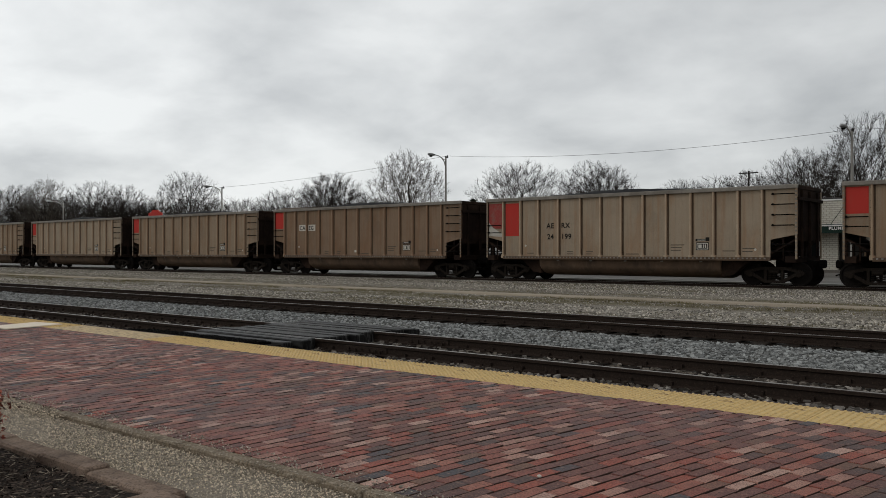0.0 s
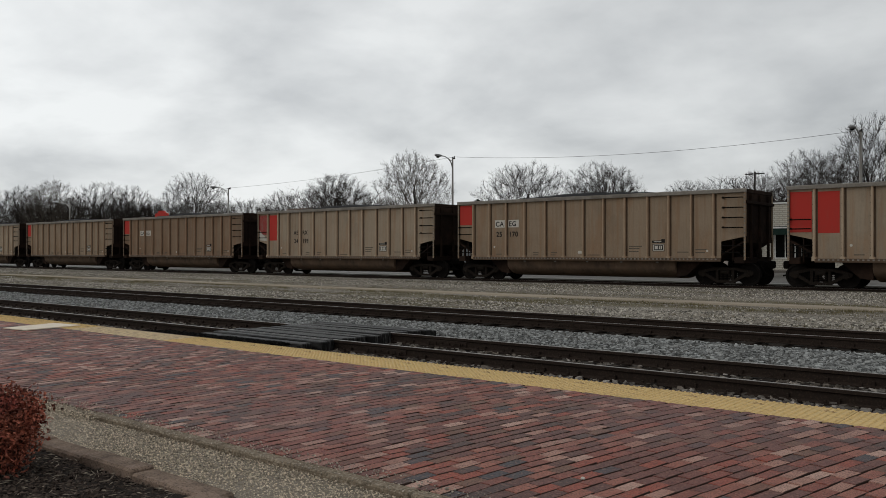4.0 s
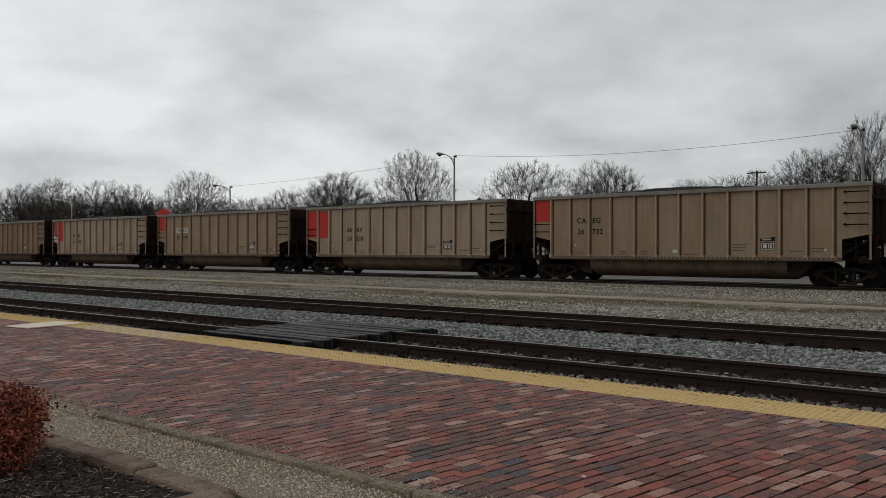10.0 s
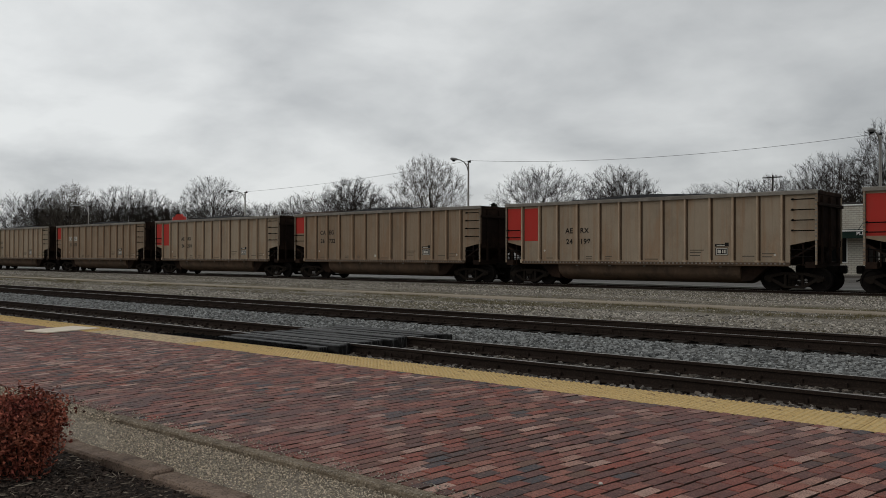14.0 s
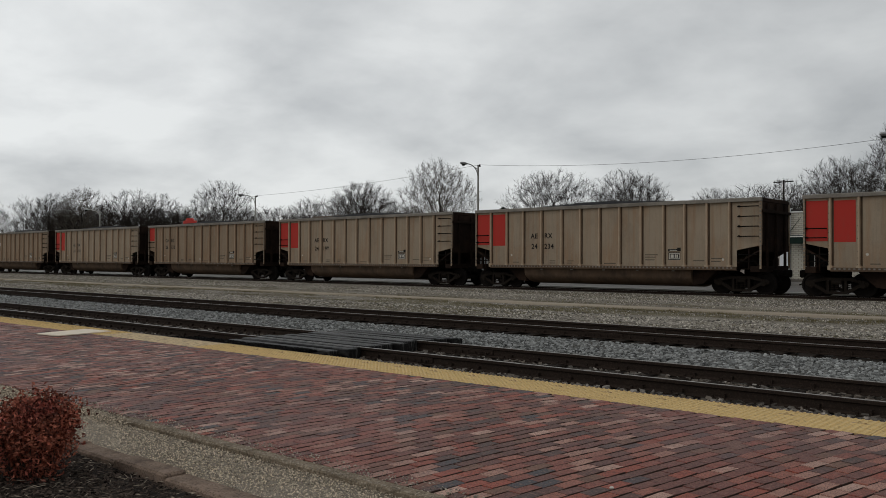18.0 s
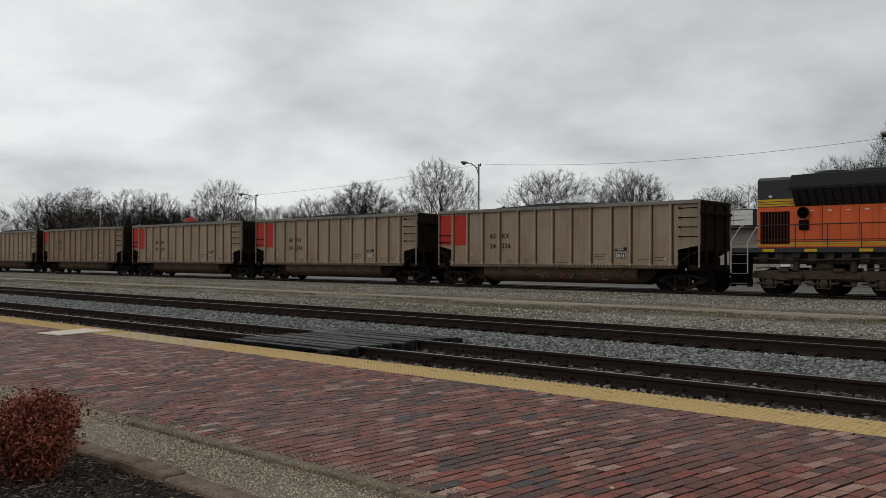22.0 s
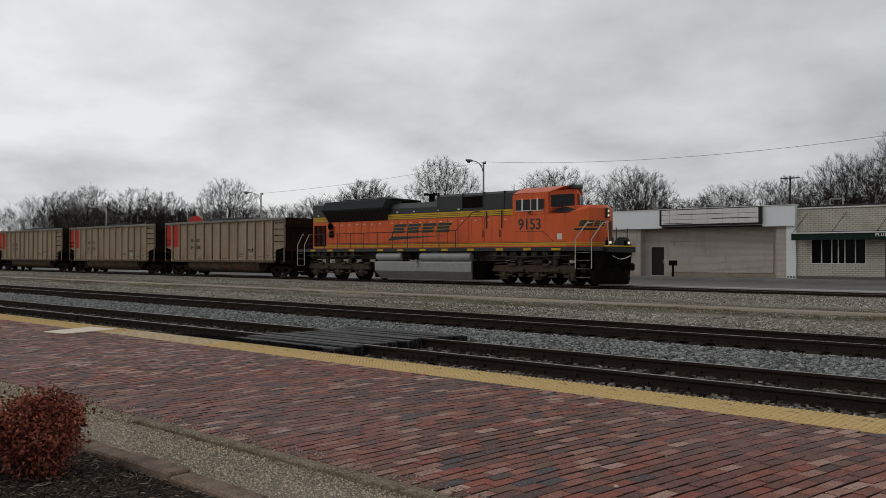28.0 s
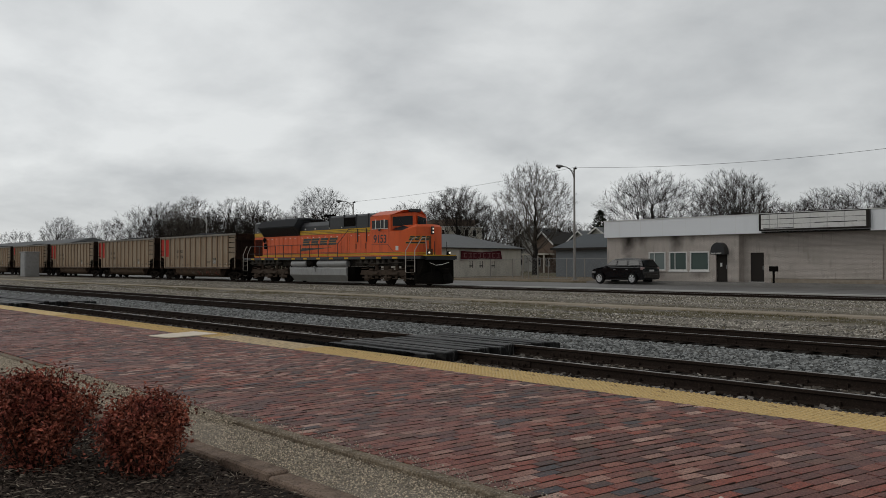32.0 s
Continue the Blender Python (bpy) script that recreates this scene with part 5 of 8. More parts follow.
    for y in (-0.6, -0.8, -1.0):
        P("air_hose", Shape().pipe([(20.75, y, 1.5), (20.98, y, 1.2), (20.96, y + 0.05, 0.8)], 0.03, 6), M_BLACK)
    P("cable", Shape().pipe([(20.80, -1.0, 1.45), (20.92, -0.6, 1.28), (20.92, -0.1, 1.32), (20.90, 0.5, 1.45)], 0.02, 6), M_WHITE, "pale hanging cable")
    # handrails
    posts = [1.55 + 1.18 * i for i in range(10)]
    for x in posts:
        P("stanchion", Shape().rod((x, -1.48, 1.86), (x, -1.48, 2.78), 0.022, n=6), M_LBLACK)
    P("handrail", Shape().pipe([(0.0, -1.48, 2.74), (12.2, -1.48, 2.78), (13.2, -1.30, 3.72), (13.5, -1.05, 3.76)], 0.02, 6), M_LBLACK, "black side handrail")
    P("handrail", Shape().pipe([(0.0, -1.48, 2.16), (12.2, -1.48, 2.16)], 0.014, 6), M_LBLACK)
    for x in (13.9, 14.9, 15.8):
        P("grab_bar", Shape().rod((x, -1.06, 2.85), (x, -1.06, 3.75), 0.03, n=6), M_LBLACK)
    for x0, w in ((19.38, 1), (20.14, 1)):
        P("step_rail", Shape().pipe([(x0, -1.53, 0.85), (x0, -1.53, 2.2), (x0 + 0.45, -1.4, 2.95), (x0 + 0.62, -1.2, 3.0)], 0.024, 6), M_RAILPAINT, "white curved step handrail")
    for x0 in (-0.98, -0.30):
        P("step_rail", Shape().pipe([(x0, -1.53, 0.85), (x0, -1.53, 2.1), (x0 + 0.38, -1.45, 2.75), (x0 + 0.5, -1.45, 2.75)], 0.024, 6), M_RAILPAINT, "white curved step handrail")
    P("porch_rail", Shape().pipe([(20.70, -1.2, 3.0), (20.74, -1.15, 1.9)], 0.022, 6), M_RAILPAINT, "pale front porch rail")
    for y in (-0.5, 0.5):
        P("porch_post", Shape().rod((20.74, y, 1.9), (20.74, y, 2.75), 0.02, n=6), M_LBLACK)
    return c


LOCO = locomotive()


def stretch_front(c, x0=17.85, k=0.15):
    """Lengthens the nose, porch and front steps ahead of the cab's side windows."""
    done = set()
    for ob in c.children:
        if ob.data and ob.data.name not in done and ob.name.split(".")[0] not in ("bogie", "hood", "lettering"):
            done.add(ob.data.name)
            for v in ob.data.vertices:
                if v.co.x > x0:
                    v.co.x += k * (v.co.x - x0)


stretch_front(LOCO)

# ---- shops, houses and street furniture across the tracks ----
FY, FZ = 49.3, 0.25


def brick_wall_material(name, colour, joint, w, h, gap, contrast=0.12, stain=None, rough=0.85, runs=()):
    mat = bpy.data.materials.new(name)
    mat.use_nodes = True
    n, l = mat.node_tree.nodes, mat.node_tree.links
    bs = n["Principled BSDF"]
    bs.inputs["Roughness"].default_value = rough
    co = n.new("ShaderNodeTexCoord")
    sep, com = n.new("ShaderNodeSeparateXYZ"), n.new("ShaderNodeCombineXYZ")
    l.new(co.outputs["Object"], sep.inputs[0])
    add = n.new("ShaderNodeMath")
    l.new(sep.outputs["X"], add.inputs[0]), l.new(sep.outputs["Y"], add.inputs[1])
    l.new(add.outputs[0], com.inputs["X"]), l.new(sep.outputs["Z"], com.inputs["Y"])
    br = n.new("ShaderNodeTexBrick")
    br.inputs["Scale"].default_value = 1.0
    br.inputs["Brick Width"].default_value, br.inputs["Row Height"].default_value, br.inputs["Mortar Size"].default_value = w, h, gap
    br.inputs["Color1"].default_value = (*colour, 1)
    br.inputs["Color2"].default_value = (*[c * (1 - contrast) for c in colour], 1)
    br.inputs["Mortar"].default_value = (*joint, 1)
    l.new(com.outputs[0], br.inputs["Vector"])
    out = br.outputs["Color"]
    for scale, lo, hi, col, amount, stretch in (stain or ()):
        mp = n.new("ShaderNodeMapping")
        mp.inputs["Scale"].default_value = stretch
        l.new(co.outputs["Object"], mp.inputs[0])
        t = n.new("ShaderNodeTexNoise")
        t.inputs["Scale"].default_value, t.inputs["Detail"].default_value = scale, 4
        l.new(mp.outputs[0], t.inputs["Vector"])
        r = n.new("ShaderNodeMapRange")
        r.inputs["From Min"].default_value, r.inputs["From Max"].default_value, r.inputs["To Max"].default_value = lo, hi, amount
        l.new(t.outputs["Fac"], r.inputs["Value"])
        mx = n.new("ShaderNodeMix")
        mx.data_type = "RGBA"
        l.new(r.outputs[0], mx.inputs["Factor"]), l.new(out, mx.inputs["A"])
        mx.inputs["B"].default_value = (*col, 1)
        out = mx.outputs["Result"]
    # dirty water that has run down from the fascia: place, half width, drop
    for x0, half, z0, drop, amount in runs:
        mp = n.new("ShaderNodeMapping")
        mp.inputs["Location"].default_value = (-x0 / half, 0, -z0 / drop)
        mp.inputs["Scale"].default_value = (1 / half, 0, 1 / drop)
        l.new(co.outputs["Object"], mp.inputs[0])
        wave = n.new("ShaderNodeTexNoise")
        wave.inputs["Scale"].default_value, wave.inputs["Detail"].default_value = 1.6, 5
        l.new(co.outputs["Object"], wave.inputs["Vector"])
        ln = n.new("ShaderNodeVectorMath")
        ln.operation = "LENGTH"
        l.new(mp.outputs[0], ln.inputs[0])
        ad = n.new("ShaderNodeMath")
        l.new(ln.outputs["Value"], ad.inputs[0]), l.new(wave.outputs["Fac"], ad.inputs[1])
        r = n.new("ShaderNodeMapRange")
        r.inputs["From Min"].default_value, r.inputs["From Max"].default_value = 1.45, 0.55
        r.inputs["To Max"].default_value = amount
        l.new(ad.outputs[0], r.inputs["Value"])
        mx = n.new("ShaderNodeMix")
        mx.data_type = "RGBA"
        l.new(r.outputs[0], mx.inputs["Factor"]), l.new(out, mx.inputs["A"])
        mx.inputs["B"].default_value = (0.05, 0.042, 0.036, 1)
        out = mx.outputs["Result"]
    l.new(out, bs.inputs["Base Color"])
    bs.inputs["Specular IOR Level"].default_value = 0.2
    bp = n.new("ShaderNodeBump")
    bp.invert = True
    bp.inputs["Strength"].default_value, bp.inputs["Distance"].default_value = 0.6, 0.012
    l.new(br.outputs["Fac"], bp.inputs["Height"])
    l.new(bp.outputs[0], bs.inputs["Normal"])
    return mat


M_PAINTED = brick_wall_material("painted_grey_brick", (0.60, 0.54, 0.49), (0.38, 0.335, 0.295), 0.21, 0.072, 0.010, 0.10, [(0.7, 0.45, 0.7, (0.38, 0.345, 0.30), 0.6, (1, 1, 1)), (5, 0.55, 0.78, (0.24, 0.21, 0.18), 0.5, (1, 1, 0.25))], runs=((-35.6, 0.85, 3.4, 2.4, 1.0), (-34.5, 0.5, 3.4, 1.0, 0.8), (-31.7, 0.65, 3.4, 1.9, 1.0), (-30.5, 0.35, 3.4, 0.7, 0.5), (-33.3, 0.9, 0.7, 0.35, 0.5), (-30.0, 0.9, 0.7, 0.3, 0.5), (-28.2, 1.2, 0.2, 0.35, 0.6), (-35.5, 2.0, 0.2, 0.3, 0.5)))
M_CREAMBRICK = brick_wall_material("cream_glazed_brick", (0.60, 0.57, 0.49), (0.30, 0.27, 0.22), 0.30, 0.118, 0.014, 0.08, [(0.8, 0.5, 0.75, (0.38, 0.33, 0.26), 0.5, (1, 1, 0.4)), (4, 0.6, 0.8, (0.32, 0.22, 0.15), 0.4, (1.5, 1, 0.3))])
M_FASCIA = material("white_sheet_fascia", (0.84, 0.86, 0.875), 0.5, spots=[(0.7, 0.5, 0.75, (0.72, 0.73, 0.735), 0.5, (1, 1, 0.3))])
M_TRIM = material("white_trim_paint", (0.72, 0.71, 0.68), 0.6, spots=[(4, 0.5, 0.75, (0.45, 0.43, 0.4), 0.5)])
M_DARK = material("dark_brown_door", (0.028, 0.024, 0.021), 0.5)
M_PANE = material("shop_glass", (0.006, 0.007, 0.007), 0.2, spec=0.10)
M_BLIND = material("pale_green_blind", (0.20, 0.235, 0.225), 0.6)
M_BLIND2 = material("dull_green_blind", (0.085, 0.115, 0.105), 0.5)
M_ROOF = material("tar_roof", (0.05, 0.047, 0.044), 0.9)
M_SHINGLE = material("grey_shingle_roof", (0.17, 0.175, 0.175), 0.85, spots=[(3, 0.4, 0.7, (0.12, 0.122, 0.12), 0.6, (1, 1, 4))])
M_CREAMWALL = material("cream_painted_block", (0.58, 0.545, 0.47), 0.85, spots=[(1, 0.45, 0.7, (0.36, 0.33, 0.28), 0.6, (1, 1, 0.4))])
M_GALV = material("galvanised_steel", (0.30, 0.30, 0.295), 0.5, 0.5, spots=[(3, 0.45, 0.7, (0.2, 0.195, 0.185), 0.6)])
M_POLE = material("weathered_lamp_pole", (0.30, 0.285, 0.26), 0.6, 0.1, spots=[(2, 0.45, 0.7, (0.15, 0.125, 0.10), 0.6, (1, 1, 0.3))])


def wall_with(x0, x1, z0, z1, y0, y1, openings):
    """A wall along x with openings (x0, x1, z0, z1) that go right through."""
    xs = sorted({x0, x1, *[v for o in openings for v in o[:2]]})
    zs = sorted({z0, z1, *[v for o in openings for v in o[2:]]})
    solid = {}
    for i, (a, b) in enumerate(zip(xs, xs[1:])):
        for j, (c, d) in enumerate(zip(zs, zs[1:])):
            solid[i, j] = not any(o[0] <= a and b <= o[1] and o[2] <= c and d <= o[3] for o in openings)
    nx, nz = len(xs), len(zs)
    vid = lambda i, j, k: (i * nz + j) * 2 + k
    v = [(x, y, z) for x in xs for z in zs for y in (y0, y1)]
    f = []
    for (i, j), full in solid.items():
        if not full:
            continue
        for k in (0, 1):
            f.append((vid(i, j, k), vid(i + 1, j, k), vid(i + 1, j + 1, k), vid(i, j + 1, k)))
        for di, dj, p, q in ((-1, 0, (i, j), (i, j + 1)), (1, 0, (i + 1, j), (i + 1, j + 1)), (0, -1, (i, j), (i + 1, j)), (0, 1, (i, j + 1), (i + 1, j + 1))):
            if not solid.get((i + di, j + dj), False):
                f.append((vid(*p, 0), vid(*q, 0), vid(*q, 1), vid(*p, 1)))
    return Shape().add(v, f)


def window_unit(parent, x0, x1, z0, z1, y, pane, frame_mat, mullions=(), w=0.085):
    wdw = part("window", Shape().box(x0, x1, y - 0.05, y + 0.06, z0, z0 + w).box(x0, x1, y - 0.05, y + 0.06, z1 - w, z1).box(x0, x0 + w, y - 0.05, y + 0.06, z0 + w, z1 - w).box(x1 - w, x1, y - 0.05, y + 0.06, z0 + w, z1 - w), frame_mat, parent, "pale framed window")
    part("pane", Shape().box(x0 + w, x1 - w, y + 0.01, y + 0.02, z0 + w, z1 - w), pane, wdw)
    for x in mullions:
        part("mullion", Shape().box(x - 0.025, x + 0.025, y - 0.03, y + 0.05, z0 + w, z1 - w), frame_mat, wdw)
    return wdw


def grey_shop():
    c = thing("shop", "vacant grey painted brick shop with white fascia", "shop building")
    wins = [(-33.92, -32.56, 0.98, 2.26), (-32.28, -30.89, 0.98, 2.26), (-30.67, -29.25, 0.98, 2.26)]
    part("wall", wall_with(-37.5, -27.16, 0.1, 3.36, FY, FY + 0.3, wins + [(-28.78, -27.92, 0.1, 2.32)]), M_PAINTED, c, "grey painted brick front")
    part("wall", wall_with(-27.16, -17.66, 0.1, 3.36, FY + 0.6, FY + 0.9, [(-26.68, -25.78, 0.1, 2.14)]), M_PAINTED, c, "recessed grey brick front")
    part("wall", Shape().box(-27.46, -27.16, FY + 0.3, FY + 0.6, 0.1, 3.36), M_PAINTED, c)
    part("wall", Shape().box(-18.30, -17.66, FY, FY + 0.6, 0.1, 3.36), M_PAINTED, c)
    part("wall", Shape().box(-37.5, -37.2, FY + 0.3, FY + 19, 0.1, 4.2), M_PAINTED, c)
    part("wall", Shape().box(-37.5, -17.1, FY + 19, FY + 19.3, 0.1, 4.2), M_PAINTED, c)
    part("roof", Shape().box(-37.5, -17.1, FY + 0.3, FY + 19, 4.0, 4.2), M_ROOF, c)
    part("recess_ceiling", Shape().box(-27.4, -17.66, FY - 0.2, FY + 0.6, 3.345, 3.42), M_DARK, c)
    # backs of the rooms behind the openings
    part("inner_wall", Shape().box(-37.1, -27.5, FY + 1.6, FY + 1.7, 0.1, 3.3), M_DARK, c)
    part("fascia", Shape().box(-37.56, -25.50, FY - 0.28, FY + 0.2, 3.33, 4.52, 0.01), M_FASCIA, c, "white sheet metal fascia")
    part("fascia", Shape().box(-25.50, -19.00, FY - 0.20, FY + 0.2, 3.38, 4.46, 0.01), M_FASCIA, c)
    part("fascia", Shape().box(-19.00, -17.10, FY - 0.28, FY + 0.2, 3.31, 4.50, 0.01), M_FASCIA, c, "white sheet metal fascia")
    for x in (-36.2, -34.4, -32.6, -30.8, -29.0, -27.2):
        part("fascia_seam", Shape().box(x, x + 0.012, FY - 0.284, FY - 0.28, 3.34, 4.51), M_TRIM, c)
    part("fascia_cap", Shape().box(-37.6, -17.08, FY - 0.32, FY + 0.3, 4.52, 4.56), M_TRIM, c)
    for k, (x0, x1, z0, z1) in enumerate(wins):
        window_unit(c, x0, x1, z0, z1, FY + 0.02, M_BLIND if k == 0 else M_BLIND2, M_TRIM, (x0 + 0.45,) if k < 2 else ())
        part("sill", Shape().box(x0 - 0.05, x1 + 0.05, FY - 0.06, FY, z0 - 0.1, z0, 0.01), M_TRIM if k else M_PAINTED, c)
    # arched entrance with a dark canvas hood
    d = part("door", Shape().box(-28.76, -27.94, FY + 0.12, FY + 0.17, 0.27, 2.14), M_DARK, c, "dark entrance door")
    part("door_handle", Shape().box(-28.1, -28.05, FY + 0.08, FY + 0.12, 1.1, 1.35, 0.01), M_GALV, d)
    part("notice", Shape().box(-28.52, -28.38, FY + 0.11, FY + 0.12, 1.25, 1.5), M_TRIM, d)
    part("door_jamb", Shape().box(-28.84, -28.76, FY - 0.02, FY + 0.2, 0.27, 2.3).box(-27.94, -27.86, FY - 0.02, FY + 0.2, 0.27, 2.3), M_PAINTED, c)
    arch = [(-28.35 + 0.50 * math.cos(math.pi * j / 14), 2.20 + 0.62 * math.sin(math.pi * j / 14)) for j in range(15)]
    part("canopy", Shape().prism(arch, "y", FY - 0.55, FY), M_LBLACK, c, "black half-round awning over the door")
    part("canopy_valance", Shape().box(-28.85, -27.85, FY - 0.56, FY, 2.04, 2.20), M_LBLACK, c)
    for k in range(9):
        part("lettering", Shape().box(-28.80 + 0.085 * k, -28.745 + 0.085 * k, FY - 0.566, FY - 0.56, 2.09, 2.15), M_TRIM, c)
    d = part("door", Shape().box(-26.68, -25.78, FY + 0.66, FY + 0.72, 0.27, 2.14), M_DARK, c, "dark brown plain door")
    part("door_handle", Shape().box(-25.88, -25.83, FY + 0.62, FY + 0.66, 1.05, 1.3, 0.01), M_GALV, d)
    part("threshold", Shape().box(-26.73, -25.73, FY + 0.5, FY + 0.7, 0.24, 0.29), M_TRIM, c)
    # blocked-up shop window, outlined by proud bricks
    y = FY + 0.6
    for nm, b in (("brick_outline", (-25.35, -18.65, 2.50, 2.56)), ("brick_outline", (-25.35, -18.65, 0.52, 0.60)), ("brick_outline", (-18.72, -18.65, 0.60, 2.50))):
        part(nm, Shape().box(b[0], b[1], y - 0.05, y, b[2], b[3], 0.006), M_PAINTED, c)
    rnd = random.Random(4)
    for k in range(70):
        x, z = rnd.uniform(-25.2, -19.0), 0.66 + 0.072 * rnd.randint(0, 24)
        part("proud_brick", cached("proud_brick", lambda: Shape().box(0, 0.2, y - 0.014, y, 0, 0.06, 0.006), M_PAINTED), None, c, m=pose(x, 0, z))
    for z in np.arange(0.4, 3.3, 0.216):
        for x in (-27.16, -18.30):
            part("quoin_brick", cached("quoin", lambda: Shape().box(-0.05, 0.05, FY - 0.03, FY + 0.02, 0, 0.07, 0.008), M_PAINTED), None, c, m=pose(x + (0.04 if x > -20 else -0.04), 0, z))
    part("kick_board", Shape().box(-25.3, -18.4, y - 0.02, y, 0.26, 0.50), material("rust_stained_base", (0.36, 0.31, 0.25), 0.9, spots=[(4, 0.4, 0.7, (0.24, 0.19, 0.14), 0.6)]), c)
    # empty sign box
    sg = part("sign_box", Shape().box(-25.52, -18.98, FY - 0.55, FY - 0.21, 3.47, 4.52, 0.02), M_DARK, c, "empty sign box with bare white slats")
    for k in range(3):
        z = 3.56 + 0.305 * k
        part("sign_slat", Shape().box(-25.36, -19.12, FY - 0.57, FY - 0.55, z, z + 0.285, 0.006), M_TRIM, sg, "white slat")
    for x in (-24.3, -23.3, -22.3, -21.3, -20.3, -24.8):
        part("sign_rib", Shape().box(x, x + 0.02, FY - 0.578, FY - 0.57, 3.58, 4.44), M_GALV, sg)
    for x0, x1, z in ((-24.3, -21.4, 4.15), (-22.0, -19.6, 3.86), (-25.2, -23.3, 3.6)):
        part("sign_streak", Shape().box(x0, x1, FY - 0.576, FY - 0.57, z, z + 0.035), M_DARK, sg)
    # white corner pillar with three drain holes
    pl = part("pillar", Shape().box(-17.66, -17.12, FY - 0.12, FY + 0.3, 0.24, 3.33, 0.01), M_FASCIA, c, "white corner pillar")
    for x in (-17.56, -17.39, -17.22):
        part("drain_hole", Shape().rod((x, FY - 0.125, 0.34), (x, FY - 0.118, 0.34), 0.055, n=12), M_BLACK, pl)
    return c


grey_shop()


def cream_shop():
    c = thing("shop", "cream glazed brick shop with a dark green awning", "shop building")
    part("wall", wall_with(-17.10, 8.0, 0.1, 4.28, FY + 0.05, FY + 0.35, [(-16.35, -13.38, 1.10, 2.62), (-12.45, -11.0, 0.1, 2.62), (-10.0, -6.0, 1.1, 2.62)]), M_CREAMBRICK, c, "cream glazed brick front")
    part("wall", Shape().box(-17.1, -16.8, FY + 0.35, FY + 18, 0.1, 4.2), M_CREAMBRICK, c)
    part("roof", Shape().box(-16.8, 8.0, FY + 0.35, FY + 18, 4.0, 4.2), M_ROOF, c)
    part("coping", Shape().box(-17.12, 8.05, FY - 0.02, FY + 0.4, 4.28, 4.36, 0.01), M_TRIM, c, "pale stone coping")
    part("roof_edge", Shape().box(-17.12, 8.05, FY + 0.1, FY + 0.5, 4.36, 4.47, 0.01), M_ROOF, c)
    part("inner_wall", Shape().box(-17.0, 8.0, FY + 2.5, FY + 2.6, 0.1, 3.3), M_DARK, c)
    part("base", Shape().box(-17.1, 8.0, FY + 0.0, FY + 0.06, 0.2, 0.42, 0.01), material("stone_base", (0.15, 0.135, 0.12), 0.9), c)
    window_unit(c, -16.35, -13.38, 1.10, 2.62, FY + 0.1, M_PANE, M_TRIM, (-15.75, -15.2, -14.85, -14.5, -13.95), 0.06)
    window_unit(c, -10.0, -6.0, 1.1, 2.62, FY + 0.1, M_PANE, M_TRIM, (-9.0, -8.0, -7.0))
    part("door", Shape().box(-12.4, -11.05, FY + 0.3, FY + 0.35, 0.25, 2.6), M_DARK, c, "dark recessed doorway")
    # awning
    s = Shape().prism([(FY + 0.04, 2.97), (FY - 0.95, 2.84), (FY - 0.97, 2.46), (FY - 0.93, 2.46), (FY - 0.90, 2.80), (FY + 0.04, 2.92)], "x", -17.08, -2.0)
    part("awning", s, material("dark_green_canvas", (0.011, 0.026, 0.020), 0.8, spots=[(1.5, 0.45, 0.7, (0.01, 0.022, 0.018), 0.7)]), c, "dark green flat awning")
    part("awning_edge", Shape().box(-17.08, -2.0, FY - 0.99, FY - 0.95, 2.83, 2.90), M_TRIM, c, "pale awning edge")
    for x in (-17.0, -14.9, -12.6, -10.4):
        part("awning_stay", Shape().rod((x + 0.5, FY + 0.03, 4.02), (x, FY - 0.9, 2.9), 0.015, n=5), M_BLACK, c)
    me = lettering("awning_text", "PLUMB", 0.24, 1.15, 0.008)
    me.materials.append(M_TRIM)
    part("lettering", me, None, c, "white awning lettering", m=pose(-12.66, FY - 0.978, 2.63))
    s = Shape().pipe([(-15.95, 51.5, 4.15), (-15.95, 51.5, 4.95), (-15.2, 51.5, 4.95), (-15.2, 51.5, 4.15)], 0.03).pipe([(-15.35, 51.9, 4.15), (-15.35, 51.9, 4.95), (-16.05, 51.9, 4.95), (-16.05, 51.9, 4.15)], 0.03)
    part("roof_frame", s, M_GALV, c, "small metal roof frame")
    return c


cream_shop()


